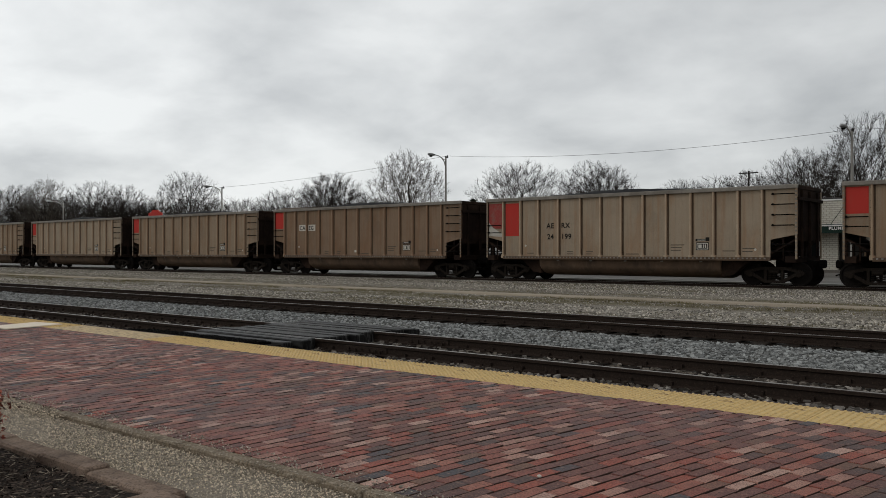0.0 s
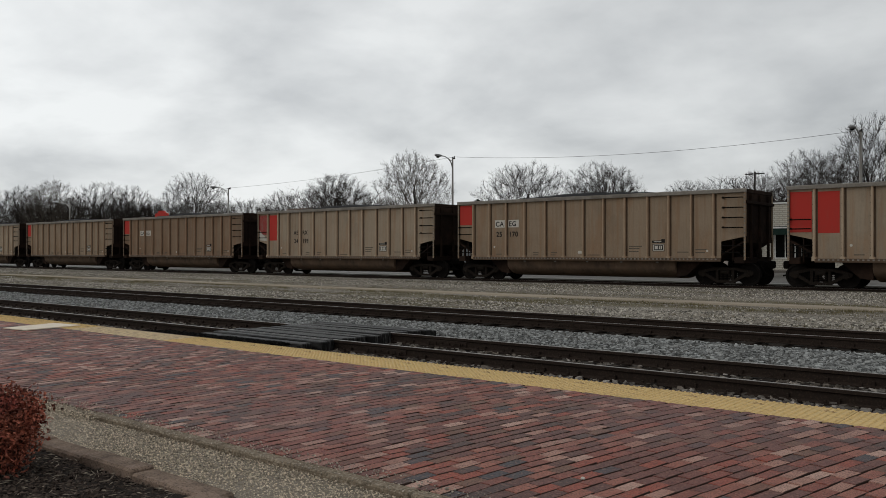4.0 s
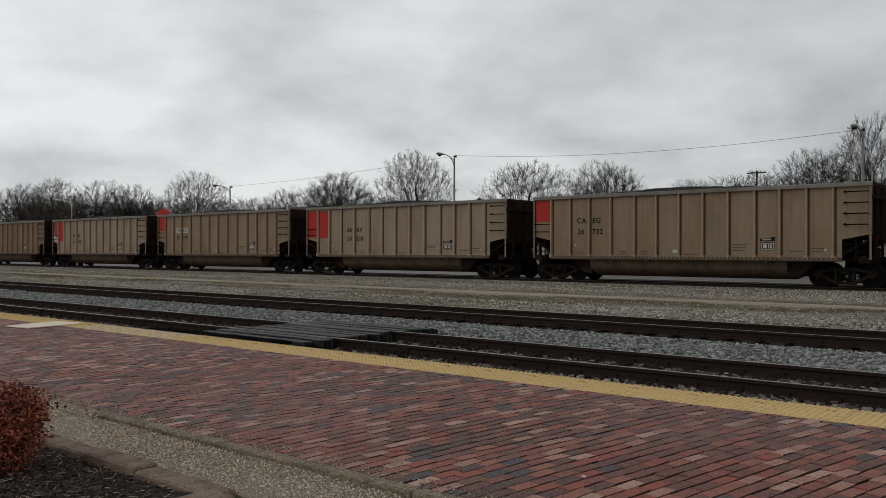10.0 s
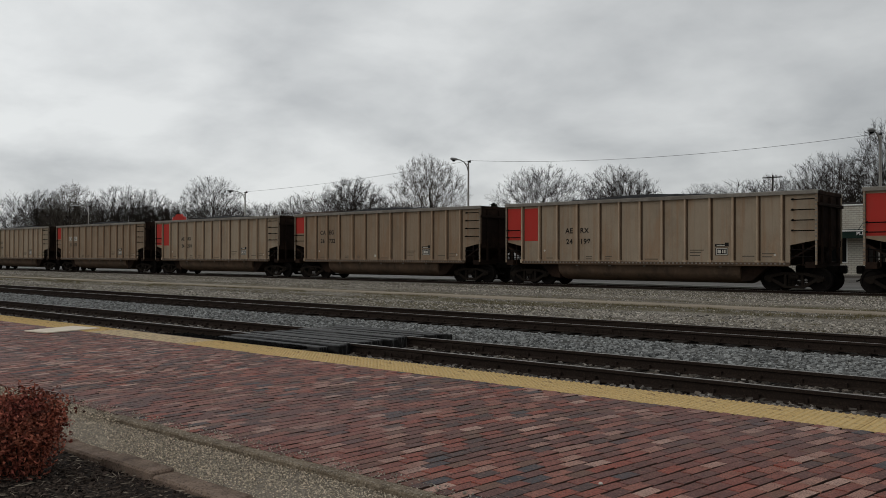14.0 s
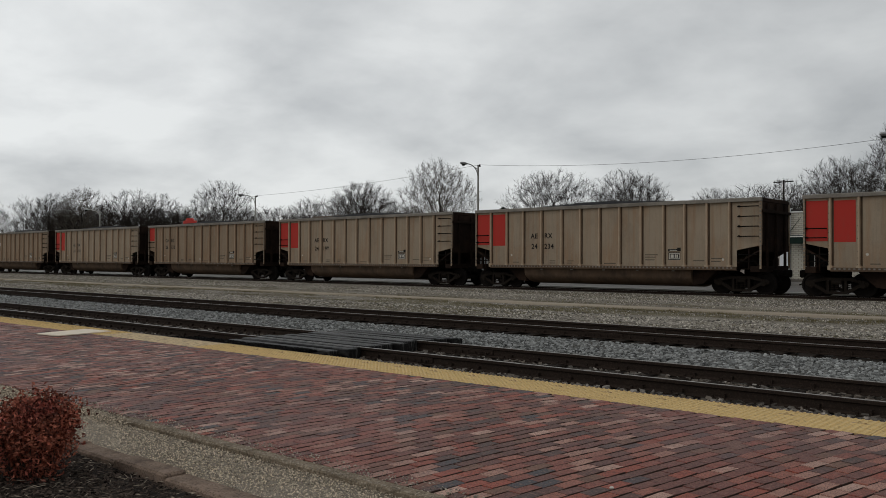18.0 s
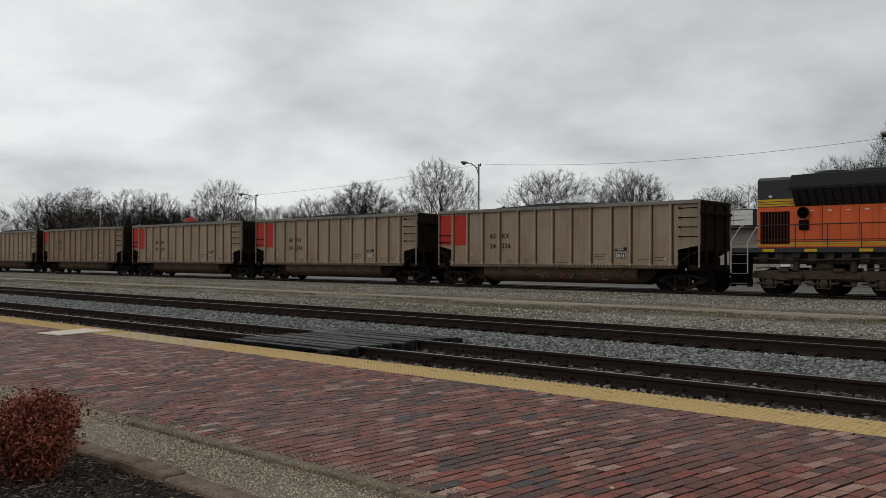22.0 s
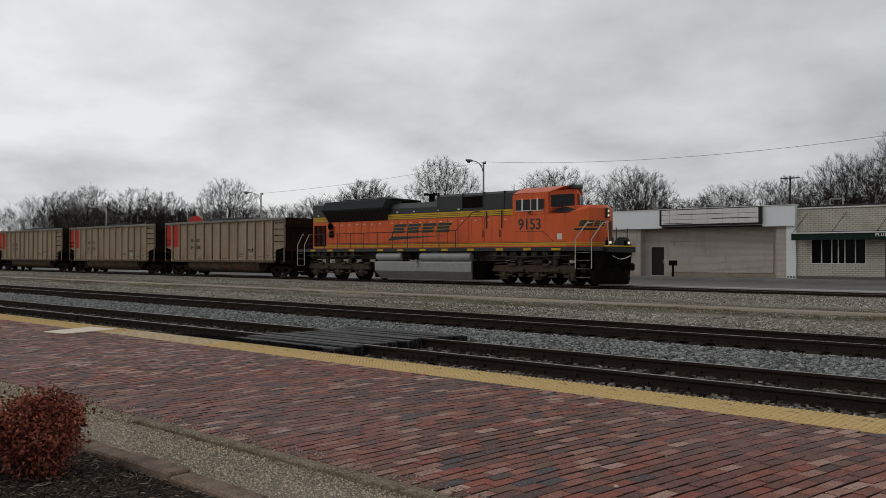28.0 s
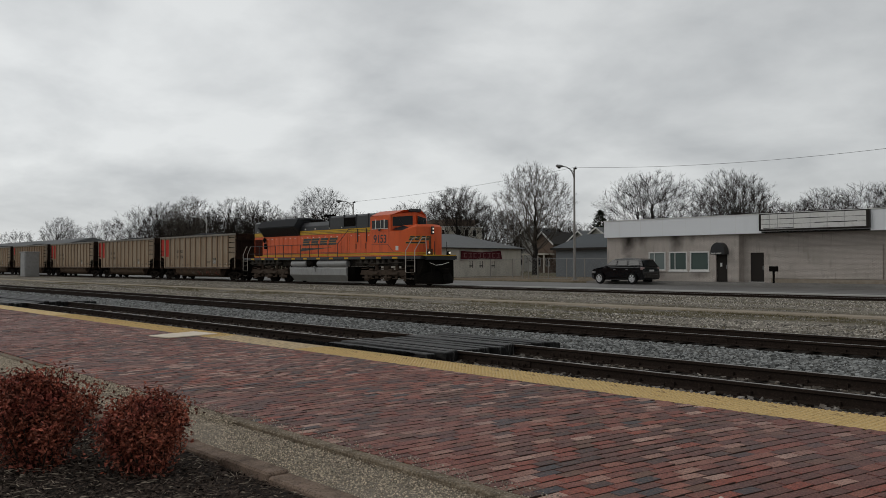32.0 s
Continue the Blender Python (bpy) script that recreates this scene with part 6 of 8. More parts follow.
def gym_building():
    """Long low cream building whose side wall faces along the street."""
    c = thing("low_building", "low cream block building with grey hipped roof", "building")
    part("wall", Shape().box(-60.3, -60.0, 44, 64.4, 0.1, 3.05), M_CREAMWALL, c, "cream painted side wall")
    part("wall", Shape().box(-72, -60.3, 44, 44.3, 0.1, 3.05), M_CREAMWALL, c)
    part("wall", Shape().box(-72, -60.3, 64.1, 64.4, 0.1, 3.05), M_CREAMWALL, c)
    part("wall", Shape().box(-72, -71.7, 44.3, 64.1, 0.1, 3.05), M_CREAMWALL, c)
    s = Shape().add([(-59.6, 43.6, 3.05), (-72.4, 43.6, 3.05), (-72.4, 64.8, 3.05), (-59.6, 64.8, 3.05), (-66, 48.5, 4.65), (-66, 60.5, 4.65)], [(0, 3, 5, 4), (2, 1, 4, 5), (0, 4, 1), (3, 2, 5), (0, 1, 2, 3)])
    part("roof", s, M_SHINGLE, c, "grey shingle hipped roof")
    part("gutter", Shape().box(-59.72, -59.56, 43.6, 64.8, 2.96, 3.06, 0.01), M_DARK, c)
    sg = part("sign_board", Shape().plate([(-59.9, 55.6, 1.82), (-59.9, 55.7, 2.75), (-59.9, 58.5, 2.62), (-59.9, 61.2, 2.80), (-59.9, 61.4, 1.95), (-59.9, 58.4, 2.0)], 0.08, (1, 0, 0)), material("dark_red_sign", (0.075, 0.010, 0.014), 0.6), c, "dark red sign board")
    pale = material("dull_pink_letter", (0.20, 0.10, 0.10), 0.7)
    for k in range(8):
        y = 55.95 + 0.66 * k
        for z in (2.10, 2.48):
            part("lettering", Shape().box(-59.81, -59.80, y, y + 0.44, z, z + 0.07), pale, sg)
        part("lettering", Shape().box(-59.81, -59.80, y + 0.04 + 0.24 * (k % 2), y + 0.14 + 0.24 * (k % 2), 2.17, 2.48), pale, sg)
    for y in (56.9, 58.3, 60.0):
        part("painted_figure", Shape().box(-59.995, -59.985, y, y + 0.5, 1.2, 1.32).box(-59.995, -59.985, y + 0.05, y + 0.13, 1.05, 1.75).box(-59.995, -59.985, y + 0.36, y + 0.44, 1.05, 1.75), M_DARK, c)
    return c


gym_building()


def shed():
    c = thing("shed", "grey-blue metal shed with low grey roof", "shed")
    m1 = material("grey_blue_siding", (0.175, 0.19, 0.20), 0.7, spots=[(1, 0.45, 0.7, (0.14, 0.15, 0.155), 0.5)], bump=[(14, 0.4, 0.02, (1, 1, 0))])
    part("wall", Shape().box(-54.0, -38.0, 63, 73, 0.1, 2.9), m1, c, "grey-blue ribbed siding")
    part("roof", Shape().prism([(62.6, 2.85), (73.4, 2.85), (73.4, 2.95), (68, 4.5), (62.6, 2.95)], "x", -54.4, -37.6), material("slate_grey_roof", (0.085, 0.092, 0.098), 0.7), c, "slate grey roof")
    part("eave_board", Shape().box(-54.4, -37.6, 62.55, 62.6, 2.8, 3.0), M_DARK, c)
    u = part("air_unit", Shape().box(-45.2, -44.4, 61.9, 62.7, 0.12, 2.1, 0.04), M_TRIM, c, "white utility box")
    for k in range(5):
        part("vent_slat", Shape().box(-45.1, -44.5, 61.88, 61.9, 0.5 + 0.28 * k, 0.6 + 0.28 * k), M_GALV, u)
    return c


shed()


def house(x0, x1, y, base, eave, peak, mat, label, stairs=False, depth=8.0):
    c = thing("house", label, "house")
    xm = (x0 + x1) / 2
    part("wall", Shape().prism([(x0, base), (x1, base), (x1, eave), (xm, peak), (x0, eave)], "y", y, y + depth), mat, c, "clapboard walls")
    for e in (-1, 1):
        xe = x1 if e > 0 else x0
        part("roof", Shape().prism([(xm, peak + 0.02), (xm, peak + 0.2), (xe + e * 0.4, eave - 0.05), (xe + e * 0.4, eave - 0.22)], "y", y - 0.4, y + depth + 0.4), M_SHINGLE if not stairs else M_ROOF, c, "dark pitched roof")
        part("verge_board", Shape().prism([(xm, peak - 0.05), (xm, peak + 0.2), (xe + e * 0.42, eave - 0.05), (xe + e * 0.42, eave - 0.3)], "y", y - 0.46, y - 0.4), M_TRIM, c)
    nx = 2
    for r, z in enumerate(np.arange(base + 1.0, eave - 0.9, 2.6)):
        for i in range(nx):
            x = x0 + (i + 0.5) * (x1 - x0) / nx
            window_unit(c, x - 0.4, x + 0.4, z, z + 1.3, y - 0.02, M_PANE, M_TRIM)
    if stairs:
        s = Shape()
        for k in range(14):
            s.box(x1 - 1.0 + 0.28 * k, x1 - 0.7 + 0.28 * k, y - 1.2, y - 0.1, 2.9 - 0.2 * k, 2.95 - 0.2 * k)
        part("stair", s, material("brown_stair_wood", (0.09, 0.06, 0.042), 0.9), c, "brown outside stair")
        part("stair_rail", Shape().pipe([(x1 - 1.0, y - 1.2, 3.8), (x1 + 2.9, y - 1.2, 1.1)], 0.05).pipe([(x1 - 1.0, y - 1.2, 2.9), (x1 + 2.9, y - 1.2, 0.2)], 0.06), bpy.data.materials["brown_stair_wood"], c)
        part("porch", Shape().box(x0 - 0.5, x1 + 0.3, y - 2.2, y, 2.75, 2.95).box(x0 - 0.4, x0 - 0.25, y - 2.1, y - 1.95, 0.1, 2.75).box(x1, x1 + 0.15, y - 2.1, y - 1.95, 0.1, 2.75).box(xm, xm + 0.15, y - 2.1, y - 1.95, 0.1, 2.75), M_CREAMWALL, c, "pale wooden porch")
    return c


M_BROWNHOUSE = material("brown_shingle_wall", (0.16, 0.12, 0.095), 0.9, spots=[(2, 0.4, 0.7, (0.11, 0.08, 0.065), 0.6)])
M_CLAP = material("off_white_clapboard", (0.42, 0.41, 0.38), 0.8, spots=[(1, 0.45, 0.7, (0.33, 0.32, 0.29), 0.5)], bump=[(9, 0.4, 0.02, (0, 0, 1))])
house(-82.8, -79.2, 92, 0.1, 4.4, 6.0, M_BROWNHOUSE, "two-storey brown house with an outside stair", True)
house(-79.0, -74.5, 95, 0.1, 4.3, 6.1, M_CLAP, "off-white clapboard house behind bare trees")
house(-73.6, -68.8, 92, 0.1, 4.7, 6.3, M_CLAP, "off-white clapboard house with low gable")
house(-98, -92, 104, 0.1, 5.2, 7.4, M_CLAP, "distant off-white house among bare trees")


def cream_block():
    c = thing("flat_roofed_building", "cream flat-roofed two-storey building with small windows", "building")
    part("wall", Shape().box(-104.5, -92.7, 85, 91, 0.1, 7.05), M_CREAMWALL, c, "cream wall")
    part("parapet", Shape().box(-104.6, -92.6, 84.9, 91.1, 7.05, 7.2), M_TRIM, c)
    part("roof_house", Shape().box(-104.0, -93.4, 85.6, 90.2, 7.2, 8.3), M_BROWNHOUSE, c, "brown upper storey behind")
    for x in (-102.6, -100.2, -97.8, -95.4):
        window_unit(c, x, x + 0.75, 5.65, 6.75, 84.98, M_PANE, M_TRIM)
    for y in (85.6, 87.2, 88.9):
        w = part("window", Shape().box(-92.72, -92.64, y, y + 0.8, 5.65, 5.73).box(-92.72, -92.64, y, y + 0.8, 6.67, 6.75).box(-92.72, -92.64, y, y + 0.07, 5.73, 6.67).box(-92.72, -92.64, y + 0.73, y + 0.8, 5.73, 6.67), M_TRIM, c, "pale framed window")
        part("pane", Shape().box(-92.70, -92.67, y + 0.07, y + 0.73, 5.73, 6.67), M_PANE, w)
    return c


cream_block()


def warehouse():
    c = thing("warehouse", "long low grey warehouse beside the tracks", "warehouse")
    part("wall", Shape().box(-216, -153, 45, 60, 0.1, 4.3), M_GALV, c)
    part("roof", Shape().prism([(44.5, 4.25), (60.5, 4.25), (52.5, 6.3)], "x", -217, -152), M_SHINGLE, c, "grey metal roof")
    return c


warehouse()


# ---- chain-link fence ----
def fence():
    c = thing("chain_link_fence", "rusty chain-link fence along the vacant lot", "fence")
    pts = [(-58.6, 53.2), (-54.2, 54), (-51.4, 54), (-49.5, 54), (-47.2, 54), (-45.2, 54), (-43.3, 54), (-40.6, 54), (-38.0, 54)]
    for x, y in pts:
        part("post", Shape().rod((x, y, 0.1), (x, y, 1.93), 0.045, n=8), M_POLE, c)
    for (xa, ya), (xb, yb) in zip(pts, pts[1:]):
        part("rail", Shape().rod((xa, ya, 1.88), (xb, yb, 1.88), 0.022, n=6), M_GALV, c)
        part("rail", Shape().rod((xa, ya, 0.2), (xb, yb, 0.2), 0.012, n=6), M_GALV, c)
        s = Shape()
        n = int((xb - xa) / 0.14)
        for i in range(n):
            x0 = xa + (xb - xa) * i / n
            for e in (-1, 1):
                x1 = x0 + e * 0.85
                t0, t1 = 0.2, 1.88
                if x1 > xb or x1 < xa:
                    f = ((xb if x1 > xb else xa) - x0) / (x1 - x0)
                    x1, t1 = x0 + f * (x1 - x0), t0 + f * (t1 - t0)
                s.rod((x0, ya + (yb - ya) * (x0 - xa) / (xb - xa), t0), (x1, ya + (yb - ya) * (x1 - xa) / (xb - xa), t1), 0.0035, n=3, caps=False)
        tagged(part("wire_mesh", s.mesh("wire_mesh", 0), M_GALV, c), kind="stuff")
    for x, y in ((-50.2, 54.0), (-48.4, 54.0)):
        part("gate_post", Shape().rod((x, y, 0.1), (x, y, 2.15), 0.05, n=8), M_POLE, c, "pale gate post")
    return c


fence()


# ---- street lamps and the wire between them ----
def street_lamp(x, z, label):
    c = thing("street_lamp", label, "street lamp", pose(x, 47.6, 0.24), group="street lamps")
    h = z - 0.24
    part("pole", Shape().rod((0, 0, 0), (0, 0, h), 0.10, 0.06, n=12), M_POLE, c, "weathered steel pole")
    part("base_plate", Shape().box(-0.2, 0.2, -0.2, 0.2, 0, 0.05, 0.01).rod((0, 0, 0.05), (0, 0, 0.35), 0.15, 0.13, n=12), M_POLE, c)
    part("arm", Shape().pipe([(0, -0.02, h - 0.75), (0, -0.18, h - 0.35), (0, -0.5, h - 0.08), (0, -0.9, h + 0.04), (0, -1.35, h + 0.06)], 0.035, 8), M_POLE, c)
    part("brace", Shape().rod((0, 0.0, h - 0.25), (0, -0.45, h - 0.12), 0.025, n=6), M_POLE, c)
    rings = []
    for y, w, t in ((-1.25, 0.06, 0.05), (-1.4, 0.13, 0.09), (-1.65, 0.17, 0.12), (-1.9, 0.15, 0.11), (-2.02, 0.05, 0.05)):
        rings.append([(w * math.cos(a), y, h + 0.06 + t * math.sin(a) * (0.8 if math.sin(a) > 0 else 1.0)) for a in [2 * math.pi * i / 12 for i in range(12)]])
    hd = part("lamp_head", Shape().loft(rings), M_GALV, c, "grey cobra lamp head")
    part("lens", Shape().lathe([(0.02, -0.16), (0.1, -0.14), (0.13, -0.06), (0.02, -0.05)], (0, -1.7, h + 0.02), "z", 12), M_PANE, hd)
    part("bracket", Shape().box(-0.05, 0.05, -0.05, 0.25, h - 0.05, h + 0.05, 0.01).rod((0, 0.2, h), (0, 0.2, h + 0.15), 0.04, n=8), M_BLACK, c)
    return c


LAMPS = [(-66.7, 7.5), (-39.15, 8.45), (-11.3, 7.85), (16.3, 8.2), (-98.0, 7.3)]
for x, z in LAMPS:
    street_lamp(x, z, "weathered steel street lamp with one curved arm")


M_WIRE = material("weathered_wire", (0.10, 0.10, 0.10), 0.6)


def wire(a, b, sag, label="thin black overhead wire sagging between street lamps", r=0.010):
    a, b = Vector(a), Vector(b)
    pts = [a.lerp(b, i / 24) - Vector((0, 0, sag * 4 * (i / 24) * (1 - i / 24))) for i in range(25)]
    ring = [(r * math.cos(math.pi * k / 2), r * math.sin(math.pi * k / 2)) for k in range(4)]
    return tagged(part("overhead_wire", Shape().loft([[(p.x, p.y + u, p.z + v) for u, v in ring] for p in pts]), M_WIRE), label, "wire", group="overhead wires")


wire((-98.0, 47.75, 7.3), (-66.7, 47.75, 7.58), 0.5)
wire((-66.7, 47.75, 7.58), (-39.15, 47.75, 8.55), 0.25)
wire((-39.15, 47.75, 8.55), (-11.3, 47.75, 7.95), 0.55)
wire((-11.3, 47.75, 7.95), (16.3, 47.75, 8.3), 0.6)


# ---- utility poles ----
def utility_pole(x, y, h, label):
    c = thing("utility_pole", label, "utility pole", pose(x, y, 0.1), group="utility poles")
    wood = M_TREE
    part("pole", Shape().rod((0, 0, 0), (0, 0, h), 0.13, 0.09, n=10), wood, c)
    for k, z in enumerate((h - 0.25,)):
        a = part("crossarm", Shape().box(-1.1, 1.1, -0.16, -0.05, z - 0.06, z + 0.06, 0.01), wood, c)
        for xx in (-0.95, -0.45, 0.45, 0.95):
            if abs(xx) < 1.2 - 0.3 * k:
                part("insulator", Shape().lathe([(0.03, 0), (0.06, 0.05), (0.04, 0.12), (0.02, 0.16)], (xx, -0.1, z + 0.06), "z", 8), M_GALV, a)
    return c


utility_pole(-33.5, 95, 10.5, "dark wooden utility pole with one crossarm")


# ---- mailbox, red sign, relay cabinet ----
c = thing("post_box", "black post box on a dark post at the kerb", "post box", pose(-24.5, 48.6, 0.24))
part("post", Shape().box(-0.05, 0.05, -0.05, 0.05, 0, 0.75), M_BLACK, c)
part("box", Shape().box(-0.24, 0.24, -0.15, 0.15, 0.72, 1.04, 0.03), M_BLACK, c)
c = thing("roadside_sign", "red roadside sign on a post behind the train", "sign", pose(-79.1, 48.2, 0.1))
part("post", Shape().rod((0, 0, 0), (0, 0, 5.0), 0.1, n=10), M_POLE, c)
part("panel", Shape().prism([(-1.15, 4.9), (1.15, 4.9), (1.15, 5.4), (0.6, 5.5), (0.5, 5.7), (-0.5, 5.7), (-0.6, 5.5), (-1.15, 5.4)], "y", -0.12, 0.12), M_RED, c, "red sign panel")
c = thing("relay_cabinet", "silver steel relay cabinet beside the far track", "relay cabinet", pose(-109.5, 30.2, 0.0))
part("cabinet", Shape().box(-1.0, 1.0, -0.8, 0.8, 0.1, 2.9, 0.03), M_GALV, c, "silver steel body")
part("roof", Shape().box(-1.1, 1.1, -0.9, 0.9, 2.9, 3.05, 0.03), M_GALV, c)
part("base", Shape().box(-1.05, 1.05, -0.85, 0.85, -0.1, 0.1), M_WALK, c)
part("door", Shape().box(-0.8, 0.8, -0.83, -0.8, 0.25, 2.75, 0.01), M_GALV, c)


# ---- parked SUV ----
M_TINT = material("tinted_car_glass", (0.004, 0.005, 0.006), 0.08, spec=0.45)


def suv():
    c = thing("suv", "black parked sport utility vehicle facing along the street", "car", Matrix.LocRotScale((-33.95, 46.55, 0.085), None, (0.86, 0.98, 0.97)))
    paint = material("black_car_paint", (0.005, 0.005, 0.006), 0.22, spec=0.5, coat=0.4)
    w = 0.97
    # side outline, nose to the left
    low = [(-2.40, 0.40), (-2.46, 0.62), (-2.40, 0.92), (-2.20, 1.05), (-1.30, 1.20), (2.34, 1.28), (2.42, 1.06), (2.46, 0.5), (2.38, 0.36), (2.0, 0.30), (-2.1, 0.28)]
    def ring(k, inset, outline):
        return [(x * (1 - inset * 0.02), k, z) for x, z in outline]
    rings = [ring(-w + 0.10, 2.5, [(x, 0.5 + (z - 0.5) * 0.86) for x, z in low]), ring(-w, 0.5, low), ring(-w + 0.03, 0, low), ring(w - 0.03, 0, low), ring(w, 0.5, low), ring(w - 0.10, 2.5, [(x, 0.5 + (z - 0.5) * 0.86) for x, z in low])]
    part("body", Shape().loft(rings), paint, c, "glossy black lower body")
    top = [(-1.42, 1.10), (-0.66, 1.62), (-0.25, 1.75), (0.6, 1.79), (1.65, 1.77), (2.06, 1.69), (2.40, 1.16)]
    r0 = [(x, -w + 0.05, z) if z < 1.2 else (x, -w + 0.28, z) for x, z in top]
    r1 = [(x, w - 0.05, z) if z < 1.2 else (x, w - 0.28, z) for x, z in top]
    part("cabin", Shape().loft([r0, r1]), paint, c, "glossy black roof and pillars")
    yb, yt = -w + 0.090, -w + 0.245
    def glass(x0, x1, x2, x3):
        return Shape().plate([(x0, yb, 1.29), (x1, yb, 1.29), (x2, yt, 1.63), (x3, yt, 1.63)], 0.012, (0, -0.95, 0.3))
    for g in ((-1.02, -0.10, -0.12, -0.58), (0.02, 0.92, 0.86, 0.0), (1.12, 2.08, 1.84, 1.04)):
        part("side_window", glass(*g), M_TINT, c, "tinted side window")
    part("rear_window", Shape().plate([(2.39, -0.78, 1.24), (2.39, 0.78, 1.24), (2.15, 0.62, 1.62), (2.15, -0.62, 1.62)], 0.012, (0.9, 0, 0.4)), M_GLASS_D, c, "tinted rear window")
    part("windscreen", Shape().plate([(-1.24, -0.8, 1.14), (-1.24, 0.8, 1.14), (-0.68, 0.68, 1.55), (-0.68, -0.68, 1.55)], 0.012, (-0.7, 0, 0.7)), M_GLASS_D, c)
    for e in (-1, 1):
        part("roof_rail", Shape().pipe([(-0.3, e * 0.68, 1.66), (-0.2, e * 0.68, 1.73), (1.5, e * 0.68, 1.74), (1.6, e * 0.68, 1.66)], 0.022, 6), M_GALV, c, "silver roof rail")
        part("mirror", Shape().box(-0.98, -0.82, min(e * 0.95, e * 1.15), max(e * 0.95, e * 1.15), 1.12, 1.28, 0.03), paint, c)
        part("tail_lamp", Shape().box(2.2, 2.42, min(e * 0.74, e * 0.985), max(e * 0.74, e * 0.985), 1.0, 1.16, 0.02), material("tail_lamp", (0.35, 0.25, 0.24), 0.2) if e < 0 else bpy.data.materials["tail_lamp"], c, "pale tail lamp")
        part("headlamp", Shape().box(-2.42, -2.1, min(e * 0.7, e * 0.965), max(e * 0.7, e * 0.965), 0.74, 0.90, 0.02), M_GALV, c)
    for x in (-1.66, 1.42):
        part("wheel_arch", Shape().prism([(x + 0.47 * math.cos(math.pi * k / 12), 0.36 + 0.47 * math.sin(math.pi * k / 12)) for k in range(13)], "y", -w - 0.004, -w + 0.03), M_BLACK, c)
    part("side_trim", Shape().box(-1.9, 2.0, -w - 0.012, -w + 0.01, 0.40, 0.47, 0.005), M_BLACK, c)
    for x in (-0.3, 0.85):
        part("door_handle", Shape().box(x, x + 0.2, -w - 0.02, -w, 0.98, 1.02, 0.006), M_GALV, c)
    for x in (-1.12, 0.02, 1.05):
        part("door_seam", Shape().box(x, x + 0.012, -w - 0.003, -w + 0.01, 0.45, 1.1), M_BLACK, c)
    part("bumper", Shape().box(2.36, 2.52, -0.9, 0.9, 0.42, 0.68, 0.04), paint, c)
    part("number_plate", Shape().box(2.46, 2.475, -0.26, 0.26, 0.88, 1.0), M_TRIM, c)
    for x in (-1.66, 1.42):
        for e in (-1, 1):
            y = e * (w - 0.13)
            wh = part("wheel", Shape().lathe([(0.24, -e * 0.11), (0.37, -e * 0.10), (0.395, -e * 0.05), (0.395, e * 0.07), (0.37, e * 0.145), (0.27, e * 0.155), (0.24, e * 0.09)], (x, y, 0.395), "y", 28), material("tyre_rubber", (0.018, 0.018, 0.018), 0.85) if "tyre_rubber" not in bpy.data.materials else bpy.data.materials["tyre_rubber"], c, "black tyre")
            s = Shape().lathe([(0.02, e * 0.10), (0.235, e * 0.08), (0.262, e * 0.165), (0.235, e * 0.165), (0.215, e * 0.11), (0.02, e * 0.12)], (x, y, 0.395), "y", 28)
            for k in range(6):
                a = 2 * math.pi * k / 6
                s.rod((x, y + e * 0.15, 0.395), (x + 0.235 * math.cos(a), y + e * 0.15, 0.395 + 0.235 * math.sin(a)), 0.050, 0.036, n=6)
            part("rim", s, material("bright_alloy", (0.62, 0.62, 0.62), 0.45) if "bright_alloy" not in bpy.data.materials else bpy.data.materials["bright_alloy"], wh, "bright six-spoke alloy rim")
    return c


suv()


